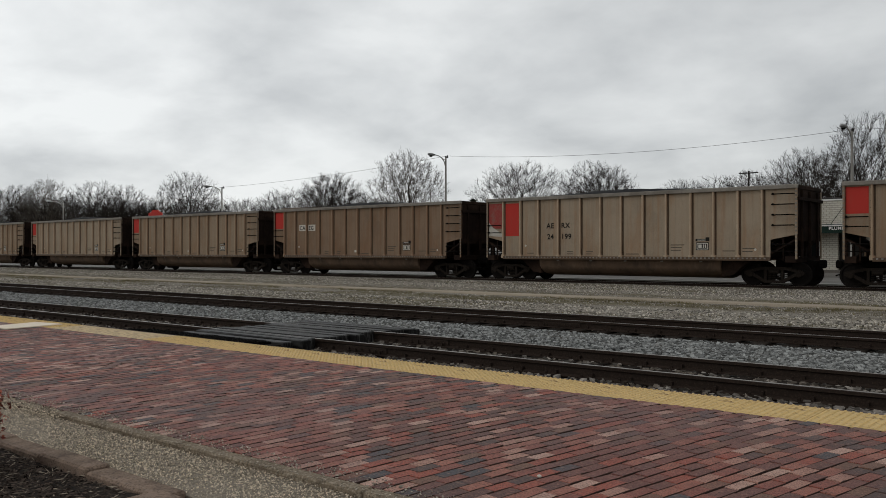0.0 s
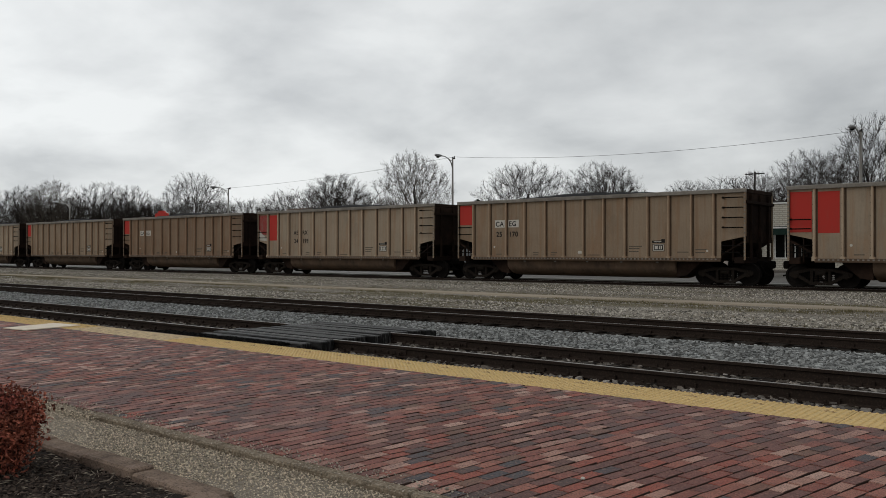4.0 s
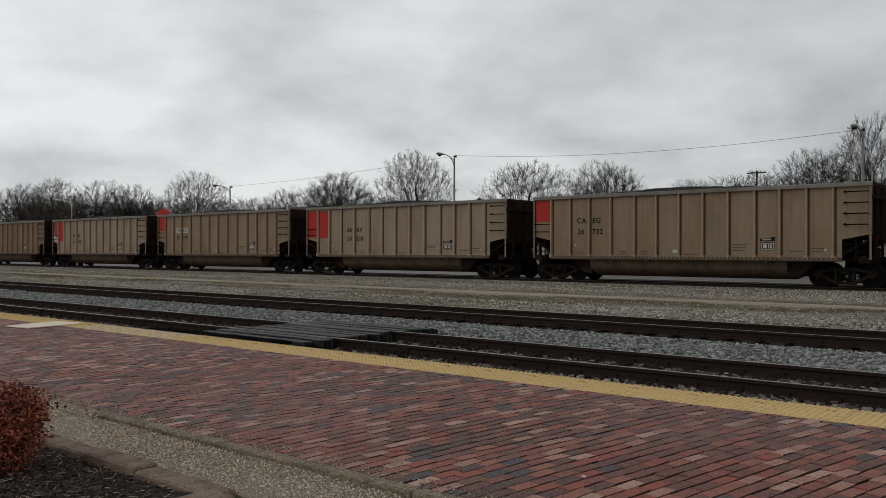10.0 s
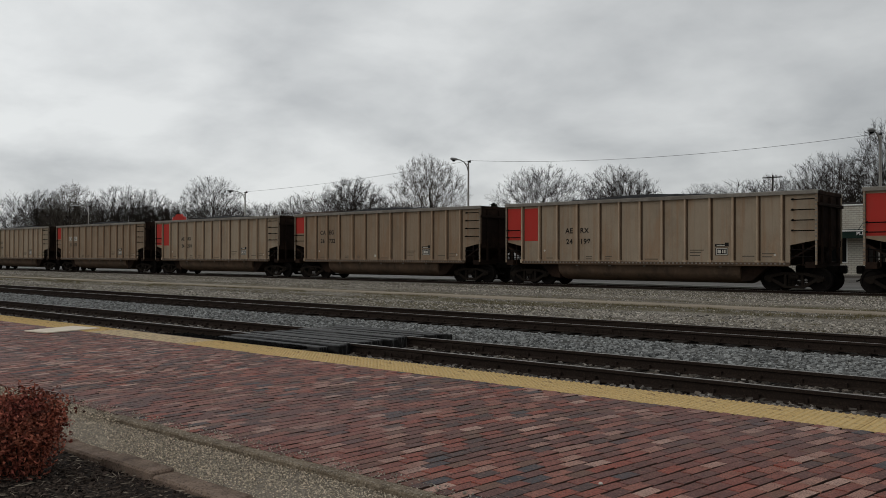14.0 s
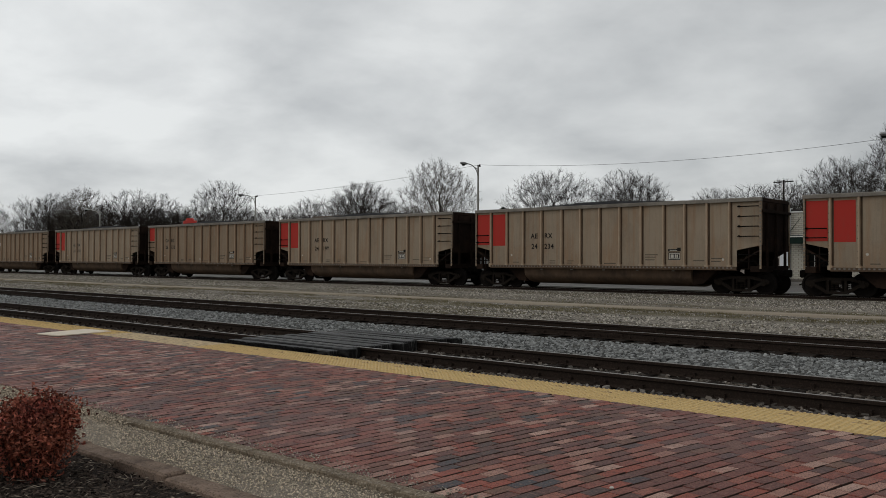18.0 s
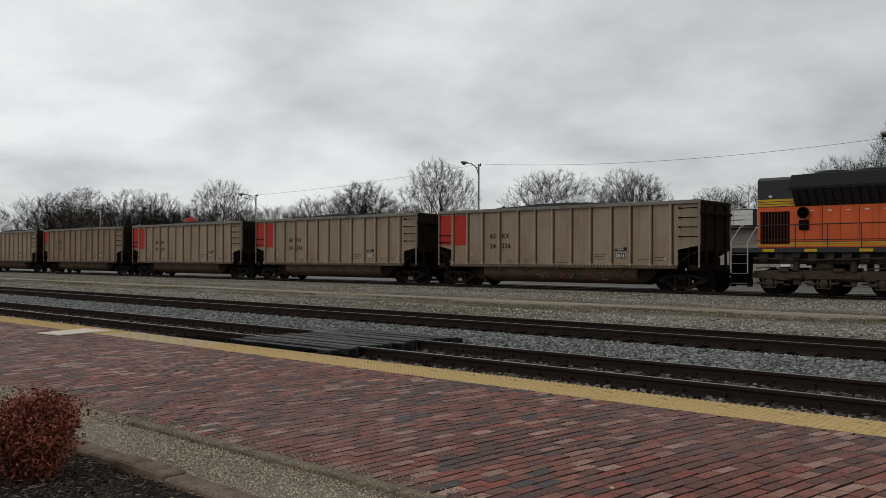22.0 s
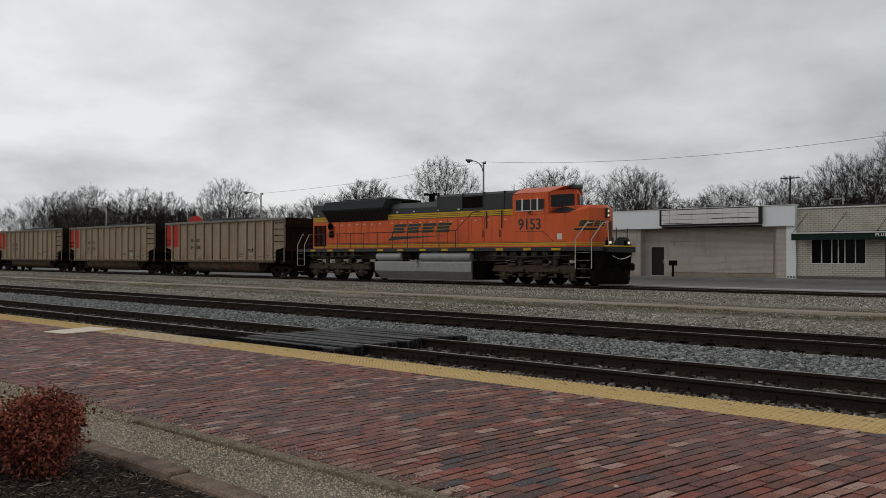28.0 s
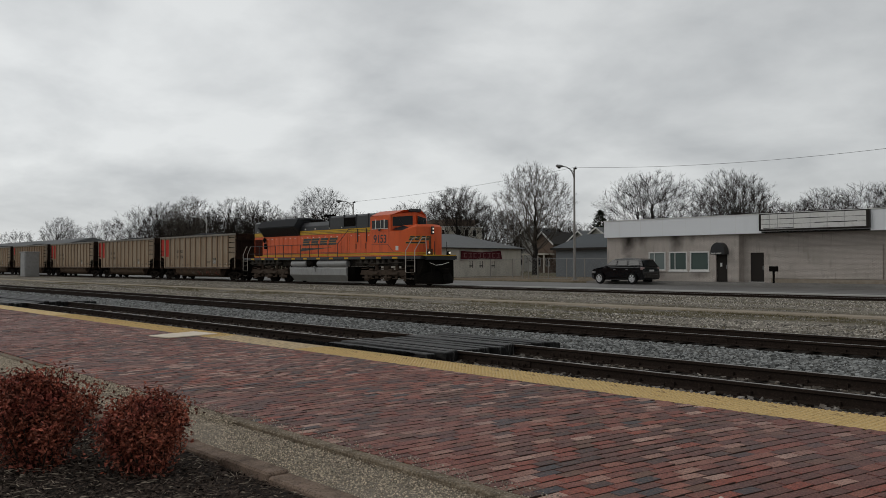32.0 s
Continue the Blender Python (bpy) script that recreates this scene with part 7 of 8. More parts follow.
# ---- bare winter trees ----
def bare_tree(seed, height, crown_r, crown_low, count=700, trunk_r=0.26, multi=1, climb=0.45, twig=0.0075, twigs=6, upward=0.25, long=0.6, rise=0.8, fine=(0.25, 0.5, 0.75)):
    """A tapered trunk; boughs grow from it to points spread through a rounded crown, the
    shortest way from the foot each time; every outer bough ends in straight thin twigs."""
    rnd = np.random.RandomState(seed)
    trunk, crown = Shape(), Shape()
    centre = np.array([0, 0, (height + crown_low) / 2])
    semi = np.array([crown_r, crown_r, (height - crown_low) / 2]) * 0.93
    lumps = rnd.normal(size=(9, 3))
    lumps /= np.linalg.norm(lumps, axis=1)[:, None]

    def edge(d):
        return 0.86 + 0.17 * np.max(lumps @ d) ** 3

    def sliver(a, b, wa, wb):
        """A twig too thin to show its roundness: a flat tapered splinter."""
        u = (b - a).cross(Vector(rnd.normal(0, 1, 3))).normalized()
        n = len(crown.v)
        if wb:
            crown.v += [tuple(a - u * wa), tuple(a + u * wa), tuple(b + u * wb), tuple(b - u * wb)]
            crown.f.append((n, n + 1, n + 2, n + 3))
        else:
            crown.v += [tuple(a - u * wa), tuple(a + u * wa), tuple(b)]
            crown.f.append((n, n + 1, n + 2))

    nodes, parent, length = [], [], []
    for m in range(multi):
        foot = np.array([0.3 * m * (-1) ** m, 0.25 * m, -0.3])
        lean = rnd.normal(0, 0.03 + 0.13 * (multi > 1), 2)
        top = height * 0.66
        for i in range(13):
            z = top * i / 12
            bend = 0.10 * math.sin(2.1 * i + seed) * (i > 2)
            nodes.append(foot + np.array([lean[0] * z + bend * 0.7, lean[1] * z + bend, z]))
            parent.append(len(nodes) - 2 if i else -1)
            length.append(z)
    stems = len(nodes)
    goals = []
    while len(goals) < count:
        d = rnd.normal(size=3)
        d /= np.linalg.norm(d)
        g = centre + d * semi * edge(d) * rnd.uniform(0.02, 1) ** 0.42
        if g[2] > crown_low * 0.8:
            goals.append(g)
    goals.sort(key=lambda g: np.linalg.norm((g - np.array([0, 0, crown_low])) / semi))
    pts = np.zeros((stems + count, 3))
    way = np.zeros(stems + count)
    pts[:stems], way[:stems] = nodes, length
    heading = np.zeros((stems + count, 3))
    heading[:stems] = (0, 0, 1)
    for k, g in enumerate(goals):
        n = stems + k
        d = g - pts[:n]
        dist = np.linalg.norm(d, axis=1)
        cost = dist + climb * way[:n] + rise * np.maximum(0, 0.25 * dist - d[:, 2])
        cost += np.where(np.arange(n) < stems, 0.25, 1.5) * (dist - np.einsum("ij,ij->i", d, heading[:n]))
        cost[:stems] += np.where(pts[:stems, 2] < crown_low * 0.7, 9, 0)
        j = int(np.argmin(cost))
        parent.append(j)
        pts[n], way[n] = g, way[j] + dist[j]
        heading[n] = 0.65 * d[j] / max(dist[j], 1e-6) + 0.35 * heading[j]
        heading[n] /= max(np.linalg.norm(heading[n]), 1e-6)
    # straighten each run of boughs a little
    kids = {}
    for i in range(stems, len(pts)):
        kids.setdefault(parent[i], []).append(i)
    load = np.ones(len(pts))
    for i in range(len(pts) - 1, 0, -1):
        if parent[i] >= 0:
            load[parent[i]] += load[i]
    for turn in range(3):
        for i in range(stems, len(pts)):
            if i in kids:
                far = max(kids[i], key=lambda m: load[m])
                pts[i] = 0.5 * pts[i] + 0.5 * (0.5 * pts[parent[i]] + 0.5 * pts[far])
    radius = np.minimum(0.0044 * load ** 0.65, trunk_r * 0.55)
    for i in range(len(pts)):
        j = parent[i]
        if j < 0:
            continue
        p, q = Vector(pts[j]), Vector(pts[i])
        if i < stems:
            ra, rb = [float(trunk_r * (1.22 - 0.95 * min(1, pts[k][2] / (height * 0.66))) / multi ** 0.4) for k in (j, i)]
            trunk.rod(p, q, ra, rb, n=8, caps=False)
            continue
        ra, rb = float(min(radius[i] * 1.12, radius[j])), float(radius[i])
        thick = ra > 0.04
        mid = p.lerp(q, 0.5) + Vector(rnd.normal(0, 0.03, 3)) * (q - p).length + Vector((0, 0, -0.04 * (q - p).length))
        if load[i] > 3:
            crown.rod(p, mid, ra, (ra + rb) / 2, n=5 if thick else 3, caps=False)
            crown.rod(mid, q, (ra + rb) / 2, rb, n=5 if thick else 3, caps=False)
        else:
            crown.rod(p, q, ra, rb, n=3, caps=False)
        d = (q - mid).normalized()
        out = Vector((q.x, q.y, (q.z - crown_low) * 0.8)).normalized()
        if load[i] < 5:
            for k in range(twigs if load[i] < 2 else max(3, twigs - 2)):
                g = Vector(rnd.normal(0, 1, 3)).normalized()
                a = q if k < 2 else p.lerp(q, rnd.uniform(0.1, 1))
                h = (d * 0.6 + out * 0.35 + g * 0.85 + Vector((0, 0, upward))).normalized()
                ln = long * rnd.uniform(0.45, 1.15)
                c = a + h * ln * 0.55
                e = c + (h + Vector((0, 0, 0.35)) + Vector(rnd.normal(0, 0.25, 3))).normalized() * ln * 0.5
                sliver(a, c, twig, twig * 0.7)
                sliver(c, e, twig * 0.7, 0)
                for f in fine:
                    g = Vector(rnd.normal(0, 1, 3)).normalized()
                    o = a.lerp(c, f * 2) if f < 0.5 else c.lerp(e, f * 2 - 1)
                    sliver(o, o + (h * 0.8 + g * 0.8 + Vector((0, 0, 0.2))).normalized() * ln * rnd.uniform(0.3, 0.6), twig * 0.7, 0)
    return trunk, crown


TREES = {}


def tree_kind(key, bark, twig_mat, full, *args, **kw):
    t, c = bare_tree(*args, **kw)
    a = t.mesh(key + "_trunk", 60)
    b = bpy.data.meshes.new(key + "_crown")
    b.from_pydata(c.v, [], c.f)
    a.materials.append(bark), b.materials.append(twig_mat)
    TREES[key] = (a, b, full)


tree_kind("oak", M_TREE, M_TREE, 12, 3, 12, 6.0, 2.2, 1250, 0.36, climb=0.42, upward=0.05, rise=0.25, twigs=9, twig=0.0105, long=0.62)
tree_kind("maple", M_TREE, M_TWIG, 12, 11, 12, 4.2, 1.8, 1000, 0.24, multi=2, climb=0.5, upward=0.15, rise=0.5, twigs=9, twig=0.0105)
tree_kind("elm", M_TREE, M_TWIG, 12, 23, 12, 5.0, 2.0, 1100, 0.28, climb=0.45, upward=0.05, rise=0.4, twigs=9, twig=0.0105)
tree_kind("sycamore", M_TREE, M_PALE, 15, 31, 15, 4.8, 2.6, 1250, 0.28, climb=0.45, upward=0.05, rise=0.4, twig=0.0105, long=0.62, twigs=9)
tree_kind("brush", M_TREE, M_TWIG, 9, 47, 9, 4.8, 0.4, 500, 0.12, multi=3, climb=0.5, upward=0.12, twig=0.0135, rise=0.5, long=0.78, twigs=7, fine=(0.35, 0.7))


def evergreen(x, y, h, r):
    """A narrow cedar: drooping sprays of scale leaves in uneven tiers round a trunk."""
    rnd = random.Random(5)
    t = thing("evergreen_tree", "dark green cedar between bare trees", "tree", pose(x, y, 0.1), group="trees")
    part("trunk", Shape().rod((0, 0, -0.2), (0, 0, h * 0.95), 0.16, 0.03, n=8), M_TREE, t)
    s = Shape()
    for k in range(2600):
        z = h * (0.08 + 0.92 * rnd.random() ** 1.2)
        a = rnd.uniform(0, 6.283)
        w = r * (1 - z / h) ** 0.7 * (0.75 + 0.35 * math.sin(3 * a + z * 2)) * rnd.uniform(0.35, 1) ** 0.5 + 0.05
        c, q = math.cos(a), math.sin(a)
        p = Vector((w * c, w * q, z))
        g = Vector((c * 0.35 + rnd.gauss(0, 0.12), q * 0.35 + rnd.gauss(0, 0.12), rnd.uniform(-0.12, 0.28)))
        v = Vector((-q, c, rnd.gauss(0, 0.4))).normalized() * 0.13
        s.add([p - v, p + v, p + g + v * 0.2, p + g - v * 0.2], [(0, 1, 2, 3)])
    tagged(part("crown", s.mesh("evergreen_crown", 0), M_EVERGREEN, t), kind="stuff")


evergreen(-76.8, 100, 9.2, 3.0)


def tree(kind, x, y, size, turn, label, wide=1.0, name="tree"):
    a, b, full = TREES[kind]
    t = thing(name, label, "tree", Matrix.LocRotScale((x, y, 0.1), Euler((0, 0, radians(turn))), (size * wide, size * wide, size)), group="bare trees")
    part("trunk", a, None, t)
    part("crown", b, None, t)
    return t

for i, (kind, x, y, h) in enumerate((
    ("brush", -160.2, 66, 12.9),
    ("maple", -147.9, 64, 12.7),
    ("sycamore", -133.3, 62, 13.2),
    ("brush", -140.9, 70, 11.3),
    ("elm", -124.8, 66, 12.5),
    ("maple", -119.9, 68, 11.5),
    ("elm", -94.1, 62, 11.8),
    ("brush", -123.9, 76, 10.6),
    ("maple", -118.2, 96, 12.1),
    ("elm", -90.6, 84, 12.9),
    ("brush", -114.7, 100, 13.0),
    ("sycamore", -67.5, 75, 13.8),
    ("brush", -110.8, 110, 12.9),
    ("oak", -51.1, 75, 11.4),
    ("maple", -48.1, 85, 11.7),
    ("elm", -47.5, 88, 11.6),
    ("elm", -52.4, 120, 12.4),
    ("brush", -44.4, 115, 12.3),
    ("maple", -39.4, 112, 12.1),
    ("maple", -25.0, 85, 11.3),
    ("elm", -23.2, 88, 11.3),
    ("maple", -13.3, 60, 10.4),
    ("brush", -282.2, 75, 12.1),
    ("maple", -230.2, 72, 13.8),
    ("brush", -206.3, 75, 12.5),
    ("elm", -105.7, 98, 14.9),
    ("maple", -93.1, 112, 8.8),
    ("brush", -117.7, 120, 12.4),
    ("brush", -98.8, 125, 9.3),
    ("brush", -177.9, 80, 13.1),
    ("brush", -144.8, 80, 11.7),
    ("maple", -128.4, 90, 11.0),
    ("brush", -104, 78, 9.5),
    ("brush", -112, 84, 10),
    ("brush", -121, 80, 10.5),
    ("brush", -131, 78, 10),
    ("brush", -139, 84, 11),
    ("brush", -150, 80, 11),
    ("brush", -158, 78, 11.5),
    ("brush", -168, 80, 12),
    ("brush", -180, 82, 12),
    ("brush", -195, 84, 12.5),
    ("brush", -150, 70, 10),
    ("brush", -128, 72, 9.5),
    ("brush", -86, 98, 9),
    ("brush", -100, 104, 10),
    ("brush", -62, 112, 9.5),
    ("brush", -72, 108, 9),
    ("brush", -34, 118, 10.5),
    ("brush", -28, 112, 10),
    ("brush", -54, 112, 10),
    ("brush", -60, 125, 11),
    ("brush", -18, 96, 9.5),
    ("brush", -10, 90, 10),
    ("brush", -4, 84, 10),
    ("brush", -40, 124, 11),
)):
    label = {
        "oak": "wide spreading bare oak with dark branches",
        "maple": "bare grey-brown maple with upswept branches",
        "elm": "bare elm with a rounded twiggy crown",
        "sycamore": "tall bare sycamore with pale upper branches",
        "brush": "bare thicket tree with many thin stems",
    }[kind]
    tree(kind, x, y, 1.04 * h / TREES[kind][2], (i * 67) % 360, label, (1.32 if kind == "brush" else 1.05) + 0.12 * ((i * 7) % 3 - 1))

# ---- the brick platform, its edges, and the planted bed ----
platform = tagged(part("platform", Shape().box(-160, 14, 3.02, 6.60, -0.28, ZP - 0.024), M_JOINT), "red and purple clay brick station platform", "platform", kind="structure")
tagged(part("platform_edge", Shape().box(-160, 14, 7.272, 7.345, -0.3, ZP - 0.006, 0.01), material("brown_edge_concrete", (0.15, 0.10, 0.075), 0.9, spots=[(6, 0.4, 0.7, (0.08, 0.055, 0.045), 0.7)], bump=[(40, 0.6, 0.01)])), "worn brown concrete lip of the platform", "platform edge", kind="structure")
strip("gravel_strip", "pale pea gravel strip between bed and platform", M_PEA, -40, 8, [(2.33, -0.05), (2.34, ZP - 0.030), (2.85, ZP - 0.034), (3.03, ZP - 0.040)], 0.006, 0.12, 4)
strip("planting_bed", "dark mulch of the planted bed", M_MULCH, -40, 8, [(-3.0, 0.0), (0.2, 0.03), (1.8, 0.050), (2.10, 0.062), (2.19, 0.055), (2.2, -0.05)], 0.03, 0.15, 12)
strip("gravel_walk", "grey gravel ground behind the bed", M_PEA, -40, 8, [(-60, 0.03), (-3.0, 0.03), (-2.99, -0.05)], 0.0, 4.0, 1)

# concrete edging of the bricks, in cast lengths
edging = tagged(new("edging"), "narrow worn concrete edging along the bricks", "edging", kind="structure")
for k in range(24):
    x1 = 6.0 - 1.83 * k
    part("edging_piece", Shape().box(x1 - 1.822, x1, 2.945, 3.055, -0.05, ZP + (0.006 if x1 > -6.8 else -0.010) + 0.004 * noise.noise((k, 0, 0)), 0.012), M_EDGE, edging)

# curb stones round the bed
bed_curb = tagged(new("bed_curb"), "brown-grey stone curb of the planted bed", "curb", kind="structure")
x = -3.93
while x > -30:
    w = 0.62 + 0.28 * RNG.random()
    part("curb_stone", Shape().box(x - w + 0.008, x, 2.175 + 0.01 * RNG.standard_normal(), 2.345 + 0.008 * RNG.standard_normal(), -0.05, ZP + 0.012 + 0.005 * RNG.standard_normal(), 0.014), M_CURB, bed_curb)
    x -= w
for k in range(3):
    y = 2.10 - 0.66 * k
    part("curb_stone", Shape().box(-4.04, -3.80, y - 0.65, y + (0.14 if k == 0 else 0.0), -0.05, ZP + 0.006 + 0.005 * RNG.standard_normal(), 0.014), M_CURB, bed_curb)


# tactile warning strip: panels with rows of small domes
def tactile_panel(domes):
    s = Shape().box(0, 0.606, 0, 0.645, -0.06, 0.0, 0.004)
    if domes:
        for i in range(10):
            for j in range(11):
                cx, cy = 0.03 + 0.0607 * i, 0.025 + 0.0595 * j
                ring = lambda r, z: [(cx + r * math.cos(a), cy + r * math.sin(a), z) for a in (0.4, 1.45, 2.5, 3.54, 4.59, 5.64)]
                n = len(s.v)
                s.v += ring(0.017, 0.0003) + ring(0.009, 0.0100)
                s.f += [(n + q, n + (q + 1) % 6, n + 6 + (q + 1) % 6, n + 6 + q) for q in range(6)] + [tuple(range(n + 6, n + 12))]
    return s


tactile = tagged(new("tactile_strip"), "yellow tactile warning strip, worn at the crossing", "tactile paving", kind="structure")
tm = tactile_panel(True).mesh("tactile_panel", 20)
tm.materials.append(M_YELLOW)
tm2 = tactile_panel(False).mesh("tactile_panel_far", 20)
tm2.materials.append(M_YELLOW)
tm3 = tactile_panel(False).mesh("tactile_panel_worn", 20)
tm3.materials.append(material("worn_tactile", (0.60, 0.45, 0.25), 0.75, spots=[(5, 0.46, 0.56, (0.42, 0.30, 0.17), 0.8), (14, 0.5, 0.6, (0.20, 0.14, 0.09), 0.7), (40, 0.5, 0.65, (0.70, 0.58, 0.40), 0.6)], bump=[(30, 0.6, 0.01)]))
for k in range(150):
    x = 6.1 - 0.61 * k
    worn = -14.95 < x < -11.7
    part("tactile_panel", tm3 if worn else tm if x > -24 else tm2, None, tactile, "worn smooth pale panel" if worn else "", m=pose(x, 6.618, ZP + 0.0015 + 0.001 * RNG.standard_normal()))

# white board lying on the platform
board = tagged(part("white_board", Shape().prism([(-15.50, 5.87), (-14.80, 5.95), (-15.04, 7.04), (-15.85, 6.93)], "z", ZP + 0.006, ZP + 0.022), material("white_painted_board", (0.80, 0.70, 0.56), 0.7, spots=[(3, 0.5, 0.75, (0.62, 0.53, 0.42), 0.6)])), "pale tan painted board lying flat on the platform bricks", "board")


# timber crossing over the near track
def plank_crossing(x0, x1, label):
    c = thing("timber_crossing", label, "track crossing", group="timber crossings")
    for y0, y1 in [(8.28 + 0.232 * i, 8.475 + 0.232 * i) for i in range(3)] + [(9.10 + 0.232 * i, 9.295 + 0.232 * i) for i in range(6)] + [(10.60 + 0.232 * i, 10.80 + 0.232 * i) for i in range(4)]:
        a, b = RNG.normal(0, 0.09, 2)
        part("plank", Shape().box(x0 + a, x1 + b, y0, y1, -0.20, 0.008 + 0.011 * RNG.standard_normal(), 0.016), M_PLANK, c)
    return c


plank_crossing(-47.5, -34.2, "long dark timber crossing farther along the near track")
crossing = plank_crossing(-13.05, -10.25, "wet dark timber plank crossing over the near track")
ramp = Shape().prism([(7.36, ZP - 0.05), (8.24, -0.03), (8.24, -0.2), (7.36, -0.2)], "x", -13.6, -10.7)
part("ramp", ramp, material("black_asphalt_rubble", (0.008, 0.0078, 0.0075), 0.95, spec=0.03, spots=[(25, 0.56, 0.66, (0.06, 0.056, 0.05), 0.7)], bump=[(30, 1.0, 0.04)]), crossing, "crumbled black asphalt ramp")
stones("asphalt_rubble", "loose black asphalt lumps beside the timber crossing", bpy.data.materials["black_asphalt_rubble"], 1600, -14.0, -10.5, 7.38, 8.26, lambda x, y: np.interp(y, [7.36, 8.24], [ZP - 0.05, -0.03]) + 0.008, 0.026, 1.0, True)
part("crossing_bolt", Shape().box(-10.36, -10.1, 7.95, 8.15, -0.19, -0.02, 0.03), M_BLACK, crossing)


# russet shrubs: stems and many small leaves
M_LEAF = material("russet_leaf", (0.31, 0.095, 0.058), 0.6, island=0.85, spec=0.2, spots=[(5, 0.48, 0.6, (0.24, 0.048, 0.045), 0.6), (6, 0.45, 0.7, (0.11, 0.045, 0.030), 0.6), (3, 0.55, 0.75, (0.30, 0.12, 0.06), 0.6)])
M_STEM = material("shrub_stem", (0.05, 0.032, 0.024), 0.9)


def shrub(x, y, r, h, seed, leaves, label):
    rnd = random.Random(seed)
    t = thing("shrub", label, "shrub", pose(x, y, 0.03), group="russet shrubs")
    st, lf = Shape(), Shape()
    tips = []
    for k in range(70):
        a, lean = rnd.uniform(0, 6.283), rnd.uniform(0.05, 1.0)
        top = Vector((math.cos(a) * r * lean, math.sin(a) * r * lean, h * (1.03 - 0.24 * lean ** 3) * (rnd.uniform(0.80, 1.02) if k % 6 else rnd.uniform(1.02, 1.16))))
        foot = Vector((0.25 * top.x, 0.25 * top.y, -0.05))
        mid = foot.lerp(top, 0.5) + Vector((0.12 * top.x, 0.12 * top.y, 0.05))
        part("stem", Shape().rod(foot, mid, 0.008, 0.006, 4, False).rod(mid, top, 0.006, 0.002, 4, False).mesh("stem", 0), M_STEM, t)
        tips.append((foot, mid, top))
    for k in range(leaves):
        foot, mid, top = rnd.choice(tips)
        f = rnd.random() ** 0.5
        p = foot.lerp(mid, f * 2) if f < 0.5 else mid.lerp(top, f * 2 - 1)
        p = p + Vector((rnd.gauss(0, 0.048), rnd.gauss(0, 0.048), rnd.gauss(0, 0.040)))
        if p.z < 0.02:
            continue
        d = Vector((rnd.gauss(0, 1), rnd.gauss(0, 1), rnd.gauss(0.15, 0.8))).normalized()
        w = d.orthogonal().normalized()
        w = Matrix.Rotation(rnd.uniform(0, 6.28), 3, d) @ w
        up = d.cross(w)
        ln, wd = rnd.uniform(0.018, 0.042), rnd.uniform(0.006, 0.0115)
        lf.add([p, p + d * ln * 0.5 + w * wd + up * 0.004, p + d * ln - up * 0.006, p + d * ln * 0.5 - w * wd + up * 0.004], [(0, 1, 2), (0, 2, 3)])
    me = bpy.data.meshes.new("leaves")
    me.from_pydata(lf.v, [], lf.f)
    me.materials.append(M_LEAF)
    tagged(part("leaves", me, None, t), kind="stuff")
    return t


SHRUB = "rounded shrub with dense russet brown winter leaves"
shrub(-5.52, 1.68, 0.26, 0.50, 5, 14000, SHRUB)
shrub(-6.20, 1.20, 0.40, 0.61, 9, 20000, SHRUB + ", the larger")



def litter(name, label, mat, n, x0, x1, y0, y1, z, length, width):
    """Fallen twigs and bark slivers, each a thin four-sided splinter."""
    v, f = [], []
    for k in range(n):
        x, y, a, t = x0 + (x1 - x0) * RNG.random(), y0 + (y1 - y0) * RNG.random(), 6.283 * RNG.random(), 0.35 * RNG.standard_normal()
        ln, w = length * (0.4 + RNG.random()), width * (0.5 + RNG.random())
        d = Vector((math.cos(a), math.sin(a), 0.4 * t)) * ln / 2
        s = Vector((-math.sin(a), math.cos(a), 0)) * w / 2
        up = Vector((0, 0, w * 0.5))
        p = Vector((x, y, z + 0.012 * RNG.random()))
        b = len(v)
        v += [tuple(p - d), tuple(p + s), tuple(p + up), tuple(p - s), tuple(p + d)]
        f += [(b, b + 1, b + 2), (b, b + 2, b + 3), (b + 4, b + 2, b + 1), (b + 4, b + 3, b + 2)]
    me = bpy.data.meshes.new(name)
    me.from_pydata(v, [], f)
    me.materials.append(mat)
    return tagged(new(name, me), label, "litter", kind="stuff")


litter("bark_litter", "dark bark slivers covering the planted bed", M_CHIP, 26000, -9.5, -3.9, -0.9, 2.15, 0.060, 0.032, 0.011)
litter("straw_litter", "pale dry stalks among the mulch", material("dry_stalk", (0.24, 0.20, 0.155), 0.9, island=0.7), 3200, -9.5, -3.9, -0.9, 2.15, 0.072, 0.06, 0.007)
stones("bark_chips", "scattered bark chips and twigs on the mulch", M_CHIP, 9000, -9, -3.9, -1.2, 2.15, lambda x, y: 0.048 + 0 * x, 0.017, 1.0)
stones("pea_stones", "loose pale pea gravel on the strip", material("pea_stone", (0.49, 0.415, 0.32), 0.9, island=0.7), 34000, -15.0, -1.8, 2.36, 2.95, lambda x, y: ZP - 0.030 + 0 * x, 0.0070, 1.0)
stones("pea_stones", "loose pale pea gravel spilling over the sunken edging", bpy.data.materials["pea_stone"], 5000, -12, -6.6, 2.86, 3.16, lambda x, y: ZP - 0.006 + 0 * x, 0.0070, 1.0)
stones("stray_stones", "stray pale gravel on the platform bricks", material("stray_stone", (0.38, 0.335, 0.275), 0.9, island=0.5), 1500, -9, -1.5, 2.95, 3.22, lambda x, y: ZP + 0.004 + 0 * x, 0.007, 1.0)
